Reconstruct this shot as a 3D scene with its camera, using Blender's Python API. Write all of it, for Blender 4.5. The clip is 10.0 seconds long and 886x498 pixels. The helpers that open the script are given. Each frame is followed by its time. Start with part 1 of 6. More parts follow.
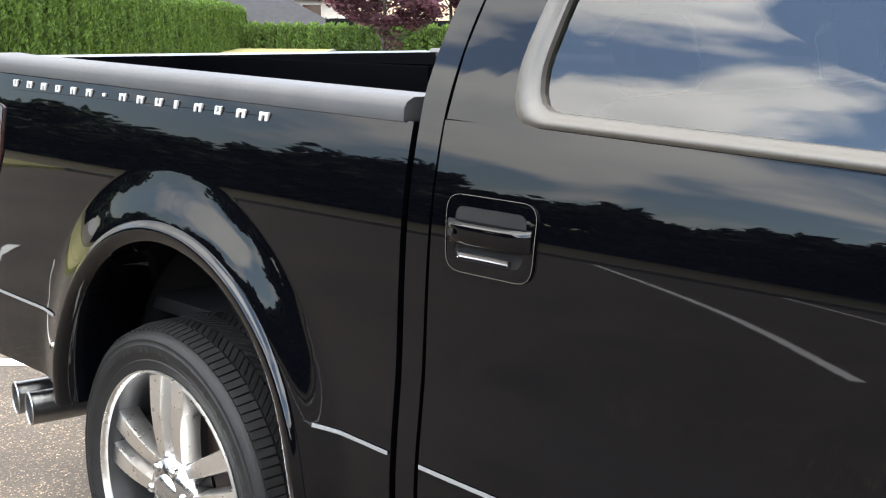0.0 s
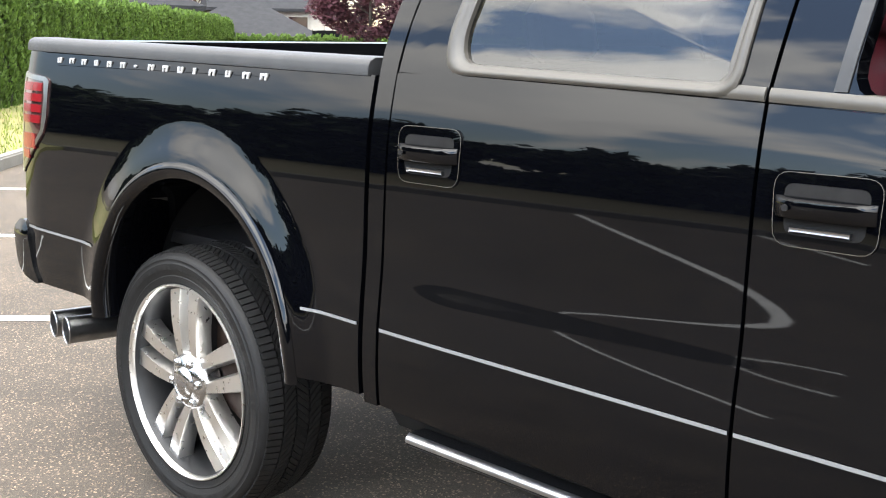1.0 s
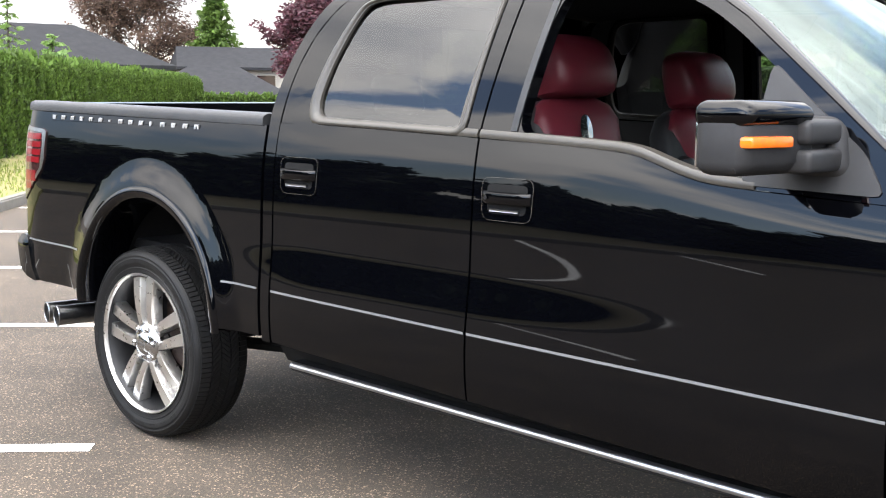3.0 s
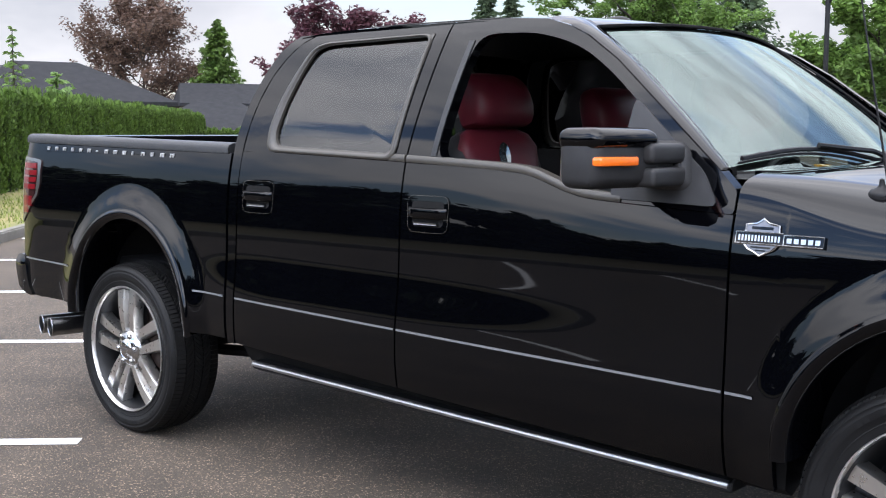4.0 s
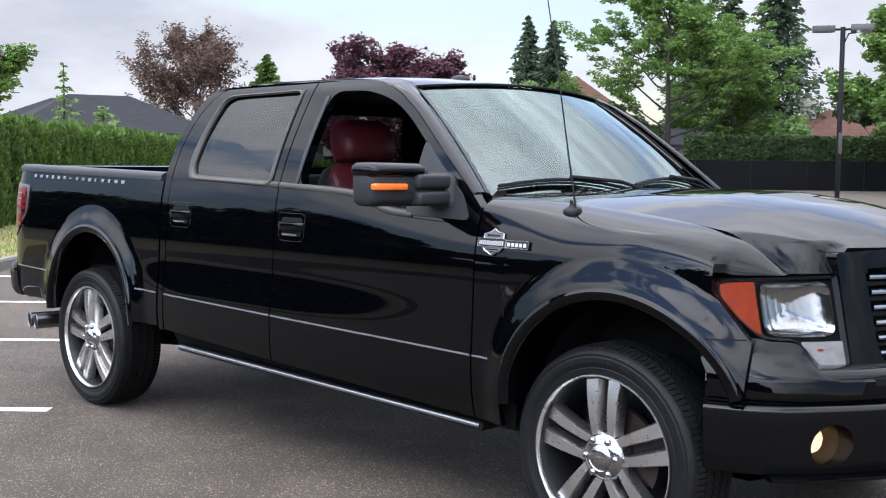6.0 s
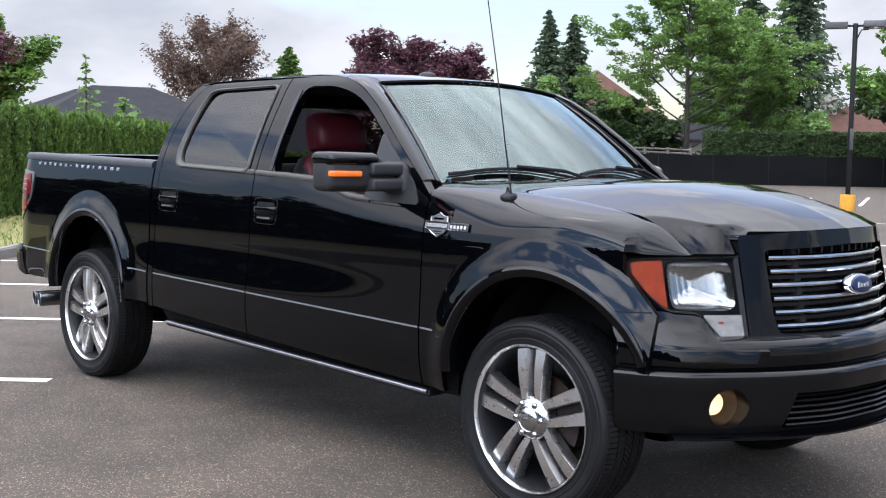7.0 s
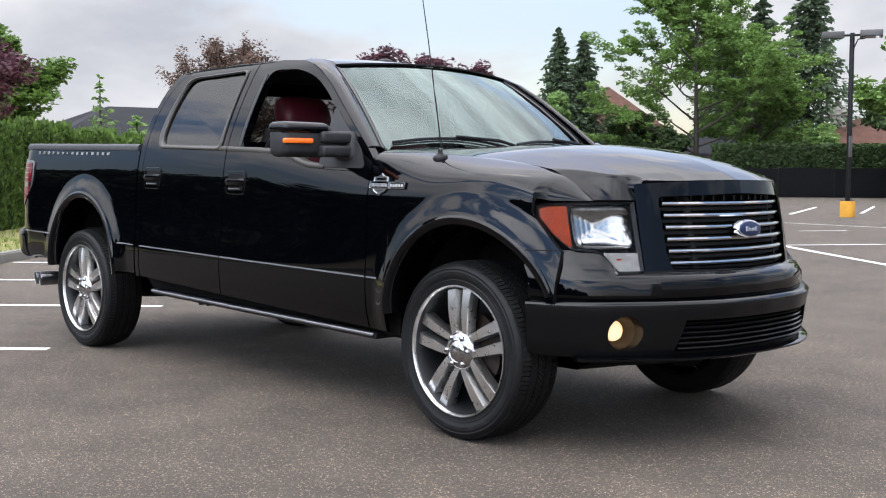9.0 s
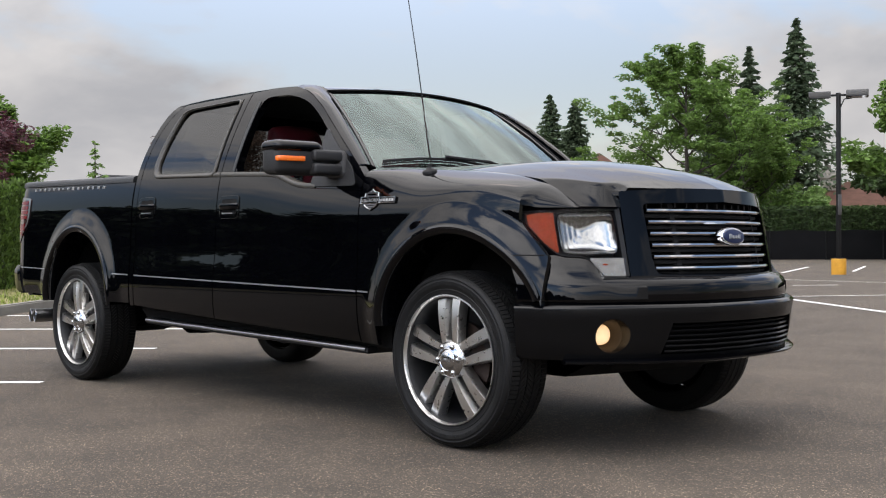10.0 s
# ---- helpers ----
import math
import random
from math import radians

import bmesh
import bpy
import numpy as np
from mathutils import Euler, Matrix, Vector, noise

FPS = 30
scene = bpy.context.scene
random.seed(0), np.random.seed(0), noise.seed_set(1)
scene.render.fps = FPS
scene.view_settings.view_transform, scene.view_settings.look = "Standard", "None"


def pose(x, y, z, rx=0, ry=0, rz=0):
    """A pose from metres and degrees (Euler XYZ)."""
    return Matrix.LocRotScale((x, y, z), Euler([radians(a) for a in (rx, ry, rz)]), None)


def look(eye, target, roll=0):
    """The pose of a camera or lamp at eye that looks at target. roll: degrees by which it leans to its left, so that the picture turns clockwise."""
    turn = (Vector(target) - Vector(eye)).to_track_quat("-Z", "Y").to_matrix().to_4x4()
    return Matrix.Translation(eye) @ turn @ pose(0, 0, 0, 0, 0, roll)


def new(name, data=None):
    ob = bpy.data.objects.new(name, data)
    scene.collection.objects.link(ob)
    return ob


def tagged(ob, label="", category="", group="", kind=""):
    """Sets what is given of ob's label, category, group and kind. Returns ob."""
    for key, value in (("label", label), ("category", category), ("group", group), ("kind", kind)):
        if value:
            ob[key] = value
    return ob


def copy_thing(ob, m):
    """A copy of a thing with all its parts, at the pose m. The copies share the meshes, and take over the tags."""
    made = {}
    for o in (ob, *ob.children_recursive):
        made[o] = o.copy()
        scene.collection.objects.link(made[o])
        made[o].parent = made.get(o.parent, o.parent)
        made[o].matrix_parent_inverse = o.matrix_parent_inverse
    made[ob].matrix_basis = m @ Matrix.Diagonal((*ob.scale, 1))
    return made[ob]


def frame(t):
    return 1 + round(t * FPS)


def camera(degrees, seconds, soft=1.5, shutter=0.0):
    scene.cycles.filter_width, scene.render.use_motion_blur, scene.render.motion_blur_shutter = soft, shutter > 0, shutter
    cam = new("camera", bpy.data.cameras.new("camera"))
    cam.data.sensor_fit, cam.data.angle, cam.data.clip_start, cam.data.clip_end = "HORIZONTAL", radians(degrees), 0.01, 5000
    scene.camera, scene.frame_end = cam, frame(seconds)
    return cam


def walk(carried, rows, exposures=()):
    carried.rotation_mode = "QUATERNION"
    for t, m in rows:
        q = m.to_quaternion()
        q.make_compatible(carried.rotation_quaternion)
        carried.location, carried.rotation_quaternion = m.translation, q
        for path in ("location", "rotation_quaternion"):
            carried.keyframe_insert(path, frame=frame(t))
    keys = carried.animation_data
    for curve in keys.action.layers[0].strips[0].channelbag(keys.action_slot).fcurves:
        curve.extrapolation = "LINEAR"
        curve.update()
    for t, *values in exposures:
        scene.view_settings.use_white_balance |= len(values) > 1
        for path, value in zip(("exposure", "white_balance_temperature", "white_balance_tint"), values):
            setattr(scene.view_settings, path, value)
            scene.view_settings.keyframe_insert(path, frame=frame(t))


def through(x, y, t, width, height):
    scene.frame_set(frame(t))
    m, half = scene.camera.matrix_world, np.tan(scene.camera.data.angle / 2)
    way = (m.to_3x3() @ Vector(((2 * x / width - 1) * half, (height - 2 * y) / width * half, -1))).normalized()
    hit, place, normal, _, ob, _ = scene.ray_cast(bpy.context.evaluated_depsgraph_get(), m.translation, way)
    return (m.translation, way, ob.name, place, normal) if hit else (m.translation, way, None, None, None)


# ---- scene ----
cam = camera(42.5, 10.0, 1.15)
PATH = [
    (0, (2.212, -2.336, 1.496), (0.847, -0.928, 1.106), 0.7),
    (0.5, (2.477, -2.58, 1.395), (1.094, -1.175, 1.058), 1.6),
    (1, (2.781, -2.809, 1.42), (1.43, -1.382, 1.053), 0.8),
    (1.5, (3.047, -3.028, 1.492), (1.731, -1.575, 1.098), 0.2),
    (2, (3.37, -3.229, 1.456), (2.051, -1.763, 1.12), 1.0),
    (2.5, (3.72, -3.427, 1.452), (2.398, -1.957, 1.152), 0.9),
    (4, (4.632, -3.87, 1.434), (3.294, -2.398, 1.223), 0.2),
    (4.5, (4.926, -3.966, 1.441), (3.584, -2.495, 1.249), 0.3),
    (5, (5.257, -4.027, 1.453), (3.899, -2.569, 1.276), 0.7),
    (5.5, (5.673, -4.139, 1.449), (4.299, -2.695, 1.29), 0.6),
    (6.8, (6.586, -4.22, 1.441), (5.133, -2.856, 1.279), 0.7),
    (7, (6.641, -4.272, 1.437), (5.203, -2.892, 1.27), 1.0),
    (7.5, (6.94, -4.328, 1.45), (5.487, -2.967, 1.264), 0.9),
    (8, (7.157, -4.402, 1.405), (5.697, -3.047, 1.22), 1.0),
    (8.5, (7.265, -4.42, 1.349), (5.804, -3.066, 1.167), 0.4),
    (9, (7.347, -4.444, 1.189), (5.885, -3.086, 1.058), 0.3),
    (9.5, (7.394, -4.445, 1.051), (5.929, -3.085, 0.976), -0.4),
    (10, (7.435, -4.498, 0.923), (5.977, -3.13, 0.915), -0.2),
]
EXPOSURES = [(0, 0.50, 6900, 10), (1, 0.50, 6950, 10), (2.5, 0.52, 6950, 11), (4, -0.46, 6350, 15), (4.5, -0.42, 6200, 15), (5.5, -0.50, 6150, 15), (7, -0.48, 6200, 15), (8, -0.60, 6300, 14), (9, -0.62, 6450, 14), (9.5, -0.83, 6600, 14), (10, -1.02, 6850, 14)]
walk(cam, [(t, look(eye, target, roll)) for t, eye, target, roll in PATH], EXPOSURES)

# ---------------------------------------------------------------- light
SUN_AZ, SUN_EL = 140.0, 52.0   # degrees, from +x towards +y
sun_data = bpy.data.lights.new("sun", "SUN")
sun_data.energy, sun_data.angle, sun_data.color = 0.6, radians(85), (1.0, 0.98, 0.95)
sun = new("sun", sun_data)
sun.matrix_world = look((20 * math.cos(radians(SUN_AZ)), 20 * math.sin(radians(SUN_AZ)), 20 * math.tan(radians(SUN_EL))), (0, 0, 0))

world = bpy.data.worlds.new("sky")
scene.world = world
world.use_nodes = True
wt = world.node_tree
wt.nodes.clear()


def wnode(kind, **props):
    n = wt.nodes.new(kind)
    for k, v in props.items():
        n.inputs[k].default_value = v
    return n


def wmath(op, a, b=None):
    n = wt.nodes.new("ShaderNodeMath")
    n.operation = op
    for i, v in enumerate((a, b)):
        if v is None:
            continue
        if isinstance(v, (int, float)):
            n.inputs[i].default_value = v
        else:
            wt.links.new(v, n.inputs[i])
    return n.outputs[0]


sky = wt.nodes.new("ShaderNodeTexSky")
sky.sky_type = "NISHITA"
sky.sun_disc = False
sky.sun_elevation = radians(SUN_EL)
sky.sun_rotation = radians(90 - SUN_AZ)
tc = wt.nodes.new("ShaderNodeTexCoord")
sep = wt.nodes.new("ShaderNodeSeparateXYZ")
wt.links.new(tc.outputs["Generated"], sep.inputs[0])
den = wmath("ADD", wmath("MAXIMUM", sep.outputs[2], 0.0), 0.55)
comb = wt.nodes.new("ShaderNodeCombineXYZ")
wt.links.new(wmath("DIVIDE", sep.outputs[0], den), comb.inputs[0])
wt.links.new(wmath("DIVIDE", sep.outputs[1], den), comb.inputs[1])
wt.links.new(wmath("MULTIPLY", sep.outputs[2], 2.4), comb.inputs[2])
cover = wnode("ShaderNodeTexNoise", Scale=2.0, Detail=9.0, Roughness=0.52, Distortion=0.35)
wt.links.new(comb.outputs[0], cover.inputs["Vector"])
cover_ramp = wt.nodes.new("ShaderNodeValToRGB")
cover_ramp.color_ramp.elements[0].position, cover_ramp.color_ramp.elements[1].position = 0.455, 0.545
tone = wnode("ShaderNodeTexNoise", Scale=3.6, Detail=8.0, Roughness=0.55, Distortion=0.2)
wt.links.new(comb.outputs[0], tone.inputs["Vector"])
tone_ramp = wt.nodes.new("ShaderNodeValToRGB")
tone_ramp.color_ramp.elements[0].position, tone_ramp.color_ramp.elements[1].position = 0.30, 0.60
tone_ramp.color_ramp.elements[0].color = (8.0, 8.5, 9.2, 1)
tone_ramp.color_ramp.elements[1].color = (11.8, 12.1, 12.4, 1)
wt.links.new(tone.outputs["Fac"], tone_ramp.inputs[0])
mix = wt.nodes.new("ShaderNodeMix")
mix.data_type = "RGBA"
wt.links.new(cover_ramp.outputs[0], mix.inputs["Factor"])
blue = wt.nodes.new("ShaderNodeVectorMath")
blue.operation = "SCALE"
blue.inputs["Scale"].default_value = 1.6
wt.links.new(sky.outputs[0], blue.inputs[0])
wt.links.new(blue.outputs[0], mix.inputs[6])
wt.links.new(tone_ramp.outputs[0], mix.inputs[7])
back = wnode("ShaderNodeBackground", Strength=0.09)
# an overcast sky is brighter overhead than at the horizon
lift_range = wt.nodes.new("ShaderNodeMapRange")
lift_range.interpolation_type = "SMOOTHSTEP"
for key, value in (("From Min", 0.11), ("From Max", 0.34), ("To Min", 1.22), ("To Max", 2.3)):
    lift_range.inputs[key].default_value = value
wt.links.new(sep.outputs[2], lift_range.inputs["Value"])
zenith_range = wt.nodes.new("ShaderNodeMapRange")
zenith_range.interpolation_type = "SMOOTHSTEP"
for key, value in (("From Min", 0.40), ("From Max", 0.85), ("To Min", 0.0), ("To Max", 2.4)):
    zenith_range.inputs[key].default_value = value
wt.links.new(sep.outputs[2], zenith_range.inputs["Value"])
lift = wmath("ADD", lift_range.outputs[0], zenith_range.outputs[0])
# the cover closes overhead
wt.links.new(wmath("ADD", cover.outputs["Fac"], wmath("MULTIPLY", zenith_range.outputs[0], 0.05)), cover_ramp.inputs[0])
grade = wt.nodes.new("ShaderNodeVectorMath")
grade.operation = "SCALE"
wt.links.new(mix.outputs[2], grade.inputs[0])
# broken clouds opposite the sun are lit from the front and shine brightest
BRIGHT_AZ, BRIGHT_EL = -80.0, 32.0
bright_dir = Vector((math.cos(radians(BRIGHT_AZ)) * math.cos(radians(BRIGHT_EL)), math.sin(radians(BRIGHT_AZ)) * math.cos(radians(BRIGHT_EL)), math.sin(radians(BRIGHT_EL))))
toward = wt.nodes.new("ShaderNodeVectorMath")
toward.operation = "DOT_PRODUCT"
toward.inputs[1].default_value = bright_dir
wt.links.new(tc.outputs["Generated"], toward.inputs[0])
shine = wmath("MULTIPLY", wmath("POWER", wmath("MAXIMUM", toward.outputs["Value"], 0.0), 2.6), 9.0)
wt.links.new(wmath("ADD", shine, lift), grade.inputs["Scale"])
wt.links.new(grade.outputs[0], back.inputs[0])
wout = wt.nodes.new("ShaderNodeOutputWorld")
wt.links.new(back.outputs[0], wout.inputs[0])


# ---------------------------------------------------------------- materials
def material(name, color, rough=0.5, metal=0.0, vary=0.0, vary_scale=8.0, bump=0.0, bump_scale=60.0, rough_vary=0.0,
             coat=0.0, color2=None, per_object=0.0, per_island=0.0, spec=0.5, stretch=(1, 1, 1), alpha=1.0):
    m = bpy.data.materials.new(name)
    m.use_nodes = True
    t = m.node_tree
    b = t.nodes["Principled BSDF"]
    b.inputs["Base Color"].default_value = (*color, 1)
    b.inputs["Roughness"].default_value = rough
    b.inputs["Metallic"].default_value = metal
    b.inputs["Coat Weight"].default_value = coat
    b.inputs["Coat Roughness"].default_value = 0.02
    b.inputs["Specular IOR Level"].default_value = spec
    b.inputs["Alpha"].default_value = alpha
    c = t.nodes.new("ShaderNodeTexCoord")
    mp = t.nodes.new("ShaderNodeMapping")
    mp.inputs["Scale"].default_value = stretch
    t.links.new(c.outputs["Object"], mp.inputs[0])
    out = None
    if vary or color2:
        n1 = t.nodes.new("ShaderNodeTexNoise")
        n1.inputs["Scale"].default_value, n1.inputs["Detail"].default_value = vary_scale, 7.0
        n1.inputs["Roughness"].default_value = 0.65
        t.links.new(mp.outputs[0], n1.inputs["Vector"])
        r = t.nodes.new("ShaderNodeValToRGB")
        r.color_ramp.elements[0].position, r.color_ramp.elements[1].position = 0.3, 0.7
        lo = color if color2 else tuple(v * (1 - vary) for v in color)
        hi = color2 if color2 else tuple(min(1.0, v * (1 + vary)) for v in color)
        r.color_ramp.elements[0].color, r.color_ramp.elements[1].color = (*lo, 1), (*hi, 1)
        t.links.new(n1.outputs["Fac"], r.inputs[0])
        out = r.outputs[0]
    if per_object or per_island:
        hsv = t.nodes.new("ShaderNodeHueSaturation")
        hsv.inputs["Color"].default_value = (*color, 1)
        if out:
            t.links.new(out, hsv.inputs["Color"])
        if per_island:
            src, amount = t.nodes.new("ShaderNodeNewGeometry").outputs["Random Per Island"], per_island
        else:
            src, amount = t.nodes.new("ShaderNodeObjectInfo").outputs["Random"], per_object
        mr = t.nodes.new("ShaderNodeMapRange")
        mr.inputs["To Min"].default_value, mr.inputs["To Max"].default_value = 1 - amount, 1 + amount
        t.links.new(src, mr.inputs["Value"])
        t.links.new(mr.outputs[0], hsv.inputs["Value"])
        out = hsv.outputs[0]
    if out:
        t.links.new(out, b.inputs["Base Color"])
    if rough_vary:
        n2 = t.nodes.new("ShaderNodeTexNoise")
        n2.inputs["Scale"].default_value, n2.inputs["Detail"].default_value = vary_scale * 1.7, 5.0
        t.links.new(mp.outputs[0], n2.inputs["Vector"])
        mr2 = t.nodes.new("ShaderNodeMapRange")
        mr2.inputs["To Min"].default_value, mr2.inputs["To Max"].default_value = max(0.0, rough - rough_vary), rough + rough_vary
        t.links.new(n2.outputs["Fac"], mr2.inputs["Value"])
        t.links.new(mr2.outputs[0], b.inputs["Roughness"])
    if bump:
        n3 = t.nodes.new("ShaderNodeTexNoise")
        n3.inputs["Scale"].default_value, n3.inputs["Detail"].default_value = bump_scale, 6.0
        t.links.new(mp.outputs[0], n3.inputs["Vector"])
        bp = t.nodes.new("ShaderNodeBump")
        bp.inputs["Strength"].default_value, bp.inputs["Distance"].default_value = bump, 0.01
        t.links.new(n3.outputs["Fac"], bp.inputs["Height"])
        t.links.new(bp.outputs[0], b.inputs["Normal"])
    return m


def glass(name, tint, rough=0.0, through=0.9, ior=1.85, film=0.0):
    """Thin pane: a clear sheet that is tinted, with the gloss of glass on it."""
    m = bpy.data.materials.new(name)
    m.use_nodes = True
    t = m.node_tree
    t.nodes.clear()
    o = t.nodes.new("ShaderNodeOutputMaterial")
    tr = t.nodes.new("ShaderNodeBsdfTransparent")
    tr.inputs[0].default_value = (*[c * through for c in tint], 1)
    gl = t.nodes.new("ShaderNodeBsdfGlossy")
    gl.inputs["Roughness"].default_value = rough
    fr = t.nodes.new("ShaderNodeFresnel")
    fr.inputs[0].default_value = ior
    mx = t.nodes.new("ShaderNodeMixShader")
    t.links.new(fr.outputs[0], mx.inputs[0])
    t.links.new(tr.outputs[0], mx.inputs[1])
    t.links.new(gl.outputs[0], mx.inputs[2])
    if film:
        # faint wiped streaks that vary the gloss
        gl.inputs[0].default_value = (0.84, 1.0, 0.96, 1)
        c = t.nodes.new("ShaderNodeTexCoord")
        mp = t.nodes.new("ShaderNodeMapping")
        mp.inputs["Rotation"].default_value = (0, 0, 0.5)
        mp.inputs["Scale"].default_value = (1.5, 9.0, 1.5)
        t.links.new(c.outputs["Object"], mp.inputs[0])
        nz = t.nodes.new("ShaderNodeTexNoise")
        nz.inputs["Scale"].default_value, nz.inputs["Detail"].default_value = 1.0, 5.0
        t.links.new(mp.outputs[0], nz.inputs["Vector"])
        mr = t.nodes.new("ShaderNodeMapRange")
        mr.inputs["From Min"].default_value, mr.inputs["From Max"].default_value = 0.3, 0.7
        mr.inputs["To Min"].default_value, mr.inputs["To Max"].default_value = 1 - film, 1 + film
        t.links.new(nz.outputs["Fac"], mr.inputs["Value"])
        mu = t.nodes.new("ShaderNodeMath")
        mu.operation, mu.use_clamp = "MULTIPLY", True
        t.links.new(fr.outputs[0], mu.inputs[0])
        t.links.new(mr.outputs[0], mu.inputs[1])
        t.links.new(mu.outputs[0], mx.inputs[0])
    t.links.new(mx.outputs[0], o.inputs[0])
    return m


def asphalt_material():
    m = material("asphalt", (0.067, 0.0525, 0.039), 0.92, vary=0.25, vary_scale=0.55, bump=0.0)
    t = m.node_tree
    b = t.nodes["Principled BSDF"]
    base = b.inputs["Base Color"].links[0].from_socket
    c = t.nodes.new("ShaderNodeTexCoord")
    v = t.nodes.new("ShaderNodeTexVoronoi")
    v.inputs["Scale"].default_value = 170.0
    t.links.new(c.outputs["Object"], v.inputs["Vector"])
    hs = t.nodes.new("ShaderNodeSeparateColor")
    t.links.new(v.outputs["Color"], hs.inputs[0])
    rr = t.nodes.new("ShaderNodeValToRGB")
    rr.color_ramp.elements[0].color, rr.color_ramp.elements[1].color = (0.58, 0.58, 0.58, 1), (4.2, 3.95, 3.6, 1)
    e = rr.color_ramp.elements.new(0.88)
    e.color = (1.0, 1.0, 1.0, 1)
    t.links.new(hs.outputs[0], rr.inputs[0])
    mm = t.nodes.new("ShaderNodeMix")
    mm.data_type, mm.blend_type = "RGBA", "MULTIPLY"
    mm.inputs["Factor"].default_value = 1.0
    t.links.new(base, mm.inputs[6])
    t.links.new(rr.outputs[0], mm.inputs[7])
    # broad stains
    n = t.nodes.new("ShaderNodeTexNoise")
    n.inputs["Scale"].default_value, n.inputs["Detail"].default_value = 2.3, 9.0
    t.links.new(c.outputs["Object"], n.inputs["Vector"])
    r2 = t.nodes.new("ShaderNodeValToRGB")
    r2.color_ramp.elements[0].position, r2.color_ramp.elements[1].position = 0.32, 0.62
    r2.color_ramp.elements[0].color, r2.color_ramp.elements[1].color = (0.78, 0.78, 0.78, 1), (1.05, 1.05, 1.04, 1)
    t.links.new(n.outputs["Fac"], r2.inputs[0])
    m2 = t.nodes.new("ShaderNodeMix")
    m2.data_type, m2.blend_type = "RGBA", "MULTIPLY"
    m2.inputs["Factor"].default_value = 1.0
    t.links.new(mm.outputs[2], m2.inputs[6])
    t.links.new(r2.outputs[0], m2.inputs[7])
    t.links.new(m2.outputs[2], b.inputs["Base Color"])
    bp = t.nodes.new("ShaderNodeBump")
    bp.inputs["Strength"].default_value, bp.inputs["Distance"].default_value = 0.7, 0.004
    t.links.new(v.outputs["Distance"], bp.inputs["Height"])
    t.links.new(bp.outputs[0], b.inputs["Normal"])
    return m


M_ASPHALT = asphalt_material()
M_PAINT = material("black_paint", (0.0007, 0.0008, 0.0013), 0.02, vary=0.2, vary_scale=3, rough_vary=0.012, spec=0.27)
M_TRIM = material("black_trim", (0.009, 0.009, 0.0098), 0.42, spec=0.2, vary=0.15, vary_scale=20, bump=0.08, bump_scale=900)
M_COVER = material("satin_bumper_plastic", (0.003, 0.003, 0.0034), 0.26, vary=0.15, vary_scale=20, spec=0.2, bump=0.03, bump_scale=900)
M_GREY_TRIM = material("grained_grey_plastic", (0.020, 0.020, 0.0212), 0.48, spec=0.3, vary=0.15, vary_scale=20, bump=0.1, bump_scale=900)
M_RAIL = material("bed_rail_plastic", (0.022, 0.0225, 0.024), 0.42, spec=0.3, vary=0.2, vary_scale=14, bump=0.1, bump_scale=700)
M_DARK = material("dark_underside", (0.009, 0.009, 0.0092), 0.85, spec=0.12, vary=0.3, vary_scale=12)
M_MOULD = material("belt_moulding", (0.042, 0.038, 0.032), 0.4, spec=0.42, vary=0.15, vary_scale=10)
M_RUBBER = material("tyre_rubber", (0.006, 0.006, 0.0062), 0.55, spec=0.2, vary=0.3, vary_scale=14, bump=0.12, bump_scale=260)
M_CHROME = material("chrome", (0.62, 0.62, 0.64), 0.09, 1.0, rough_vary=0.03)
M_ALLOY = material("polished_alloy", (0.62, 0.61, 0.595), 0.29, 1.0, vary=0.03, vary_scale=30, rough_vary=0.06)
M_ALLOY_DARK = material("grey_wheel_paint", (0.020, 0.0205, 0.022), 0.4, 0.5, vary=0.2, vary_scale=20)
M_BADGE = material("badge_chrome", (0.15, 0.15, 0.16), 0.28, 1.0, vary=0.1, vary_scale=60)
M_HUB = material("hub_chrome", (0.42, 0.42, 0.425), 0.17, 1.0, vary=0.05, vary_scale=40)
M_BADGE_RIM = material("badge_bright_chrome", (0.38, 0.38, 0.39), 0.2, 1.0, vary=0.05, vary_scale=60)
M_STEEL = material("brushed_steel", (0.33, 0.33, 0.335), 0.28, 1.0, vary=0.12, vary_scale=25)
M_SILVER = material("silver_stripe", (0.20, 0.205, 0.215), 0.35, 0.5)
M_LETTER = material("chrome_letter", (0.50, 0.50, 0.51), 0.35, 0.4)
M_BRAKE = material("rusty_brake", (0.028, 0.017, 0.013), 0.6, 0.5, vary=0.4, vary_scale=25)
M_RED_LENS = material("red_lens", (0.13, 0.007, 0.010), 0.10, spec=0.3, coat=0.0, vary=0.15, vary_scale=10)
M_SMOKE_LENS = material("smoked_lens", (0.03, 0.012, 0.012), 0.06, coat=0.6)
M_AMBER = material("amber_lens", (0.75, 0.14, 0.01), 0.12, coat=0.5, vary=0.1, vary_scale=60)
M_HEAD_AMBER = material("deep_amber_lens", (0.23, 0.026, 0.003), 0.2, spec=0.08, vary=0.25, vary_scale=45)
M_TURN = material("clear_ribbed_lens", (0.55, 0.54, 0.52), 0.18, 0.6, vary=0.2, vary_scale=40)
M_REFLECT = material("lamp_reflector", (0.37, 0.37, 0.365), 0.10, 1.0, bump=0.08, bump_scale=30)
M_LENS = glass("clear_lens", (0.96, 0.97, 0.98), ior=1.16)
M_GLASS = glass("clear_glass", (0.80, 0.87, 0.85))
M_SCREEN = glass("windscreen_glass", (0.72, 0.82, 0.79), ior=1.9, film=0.22)
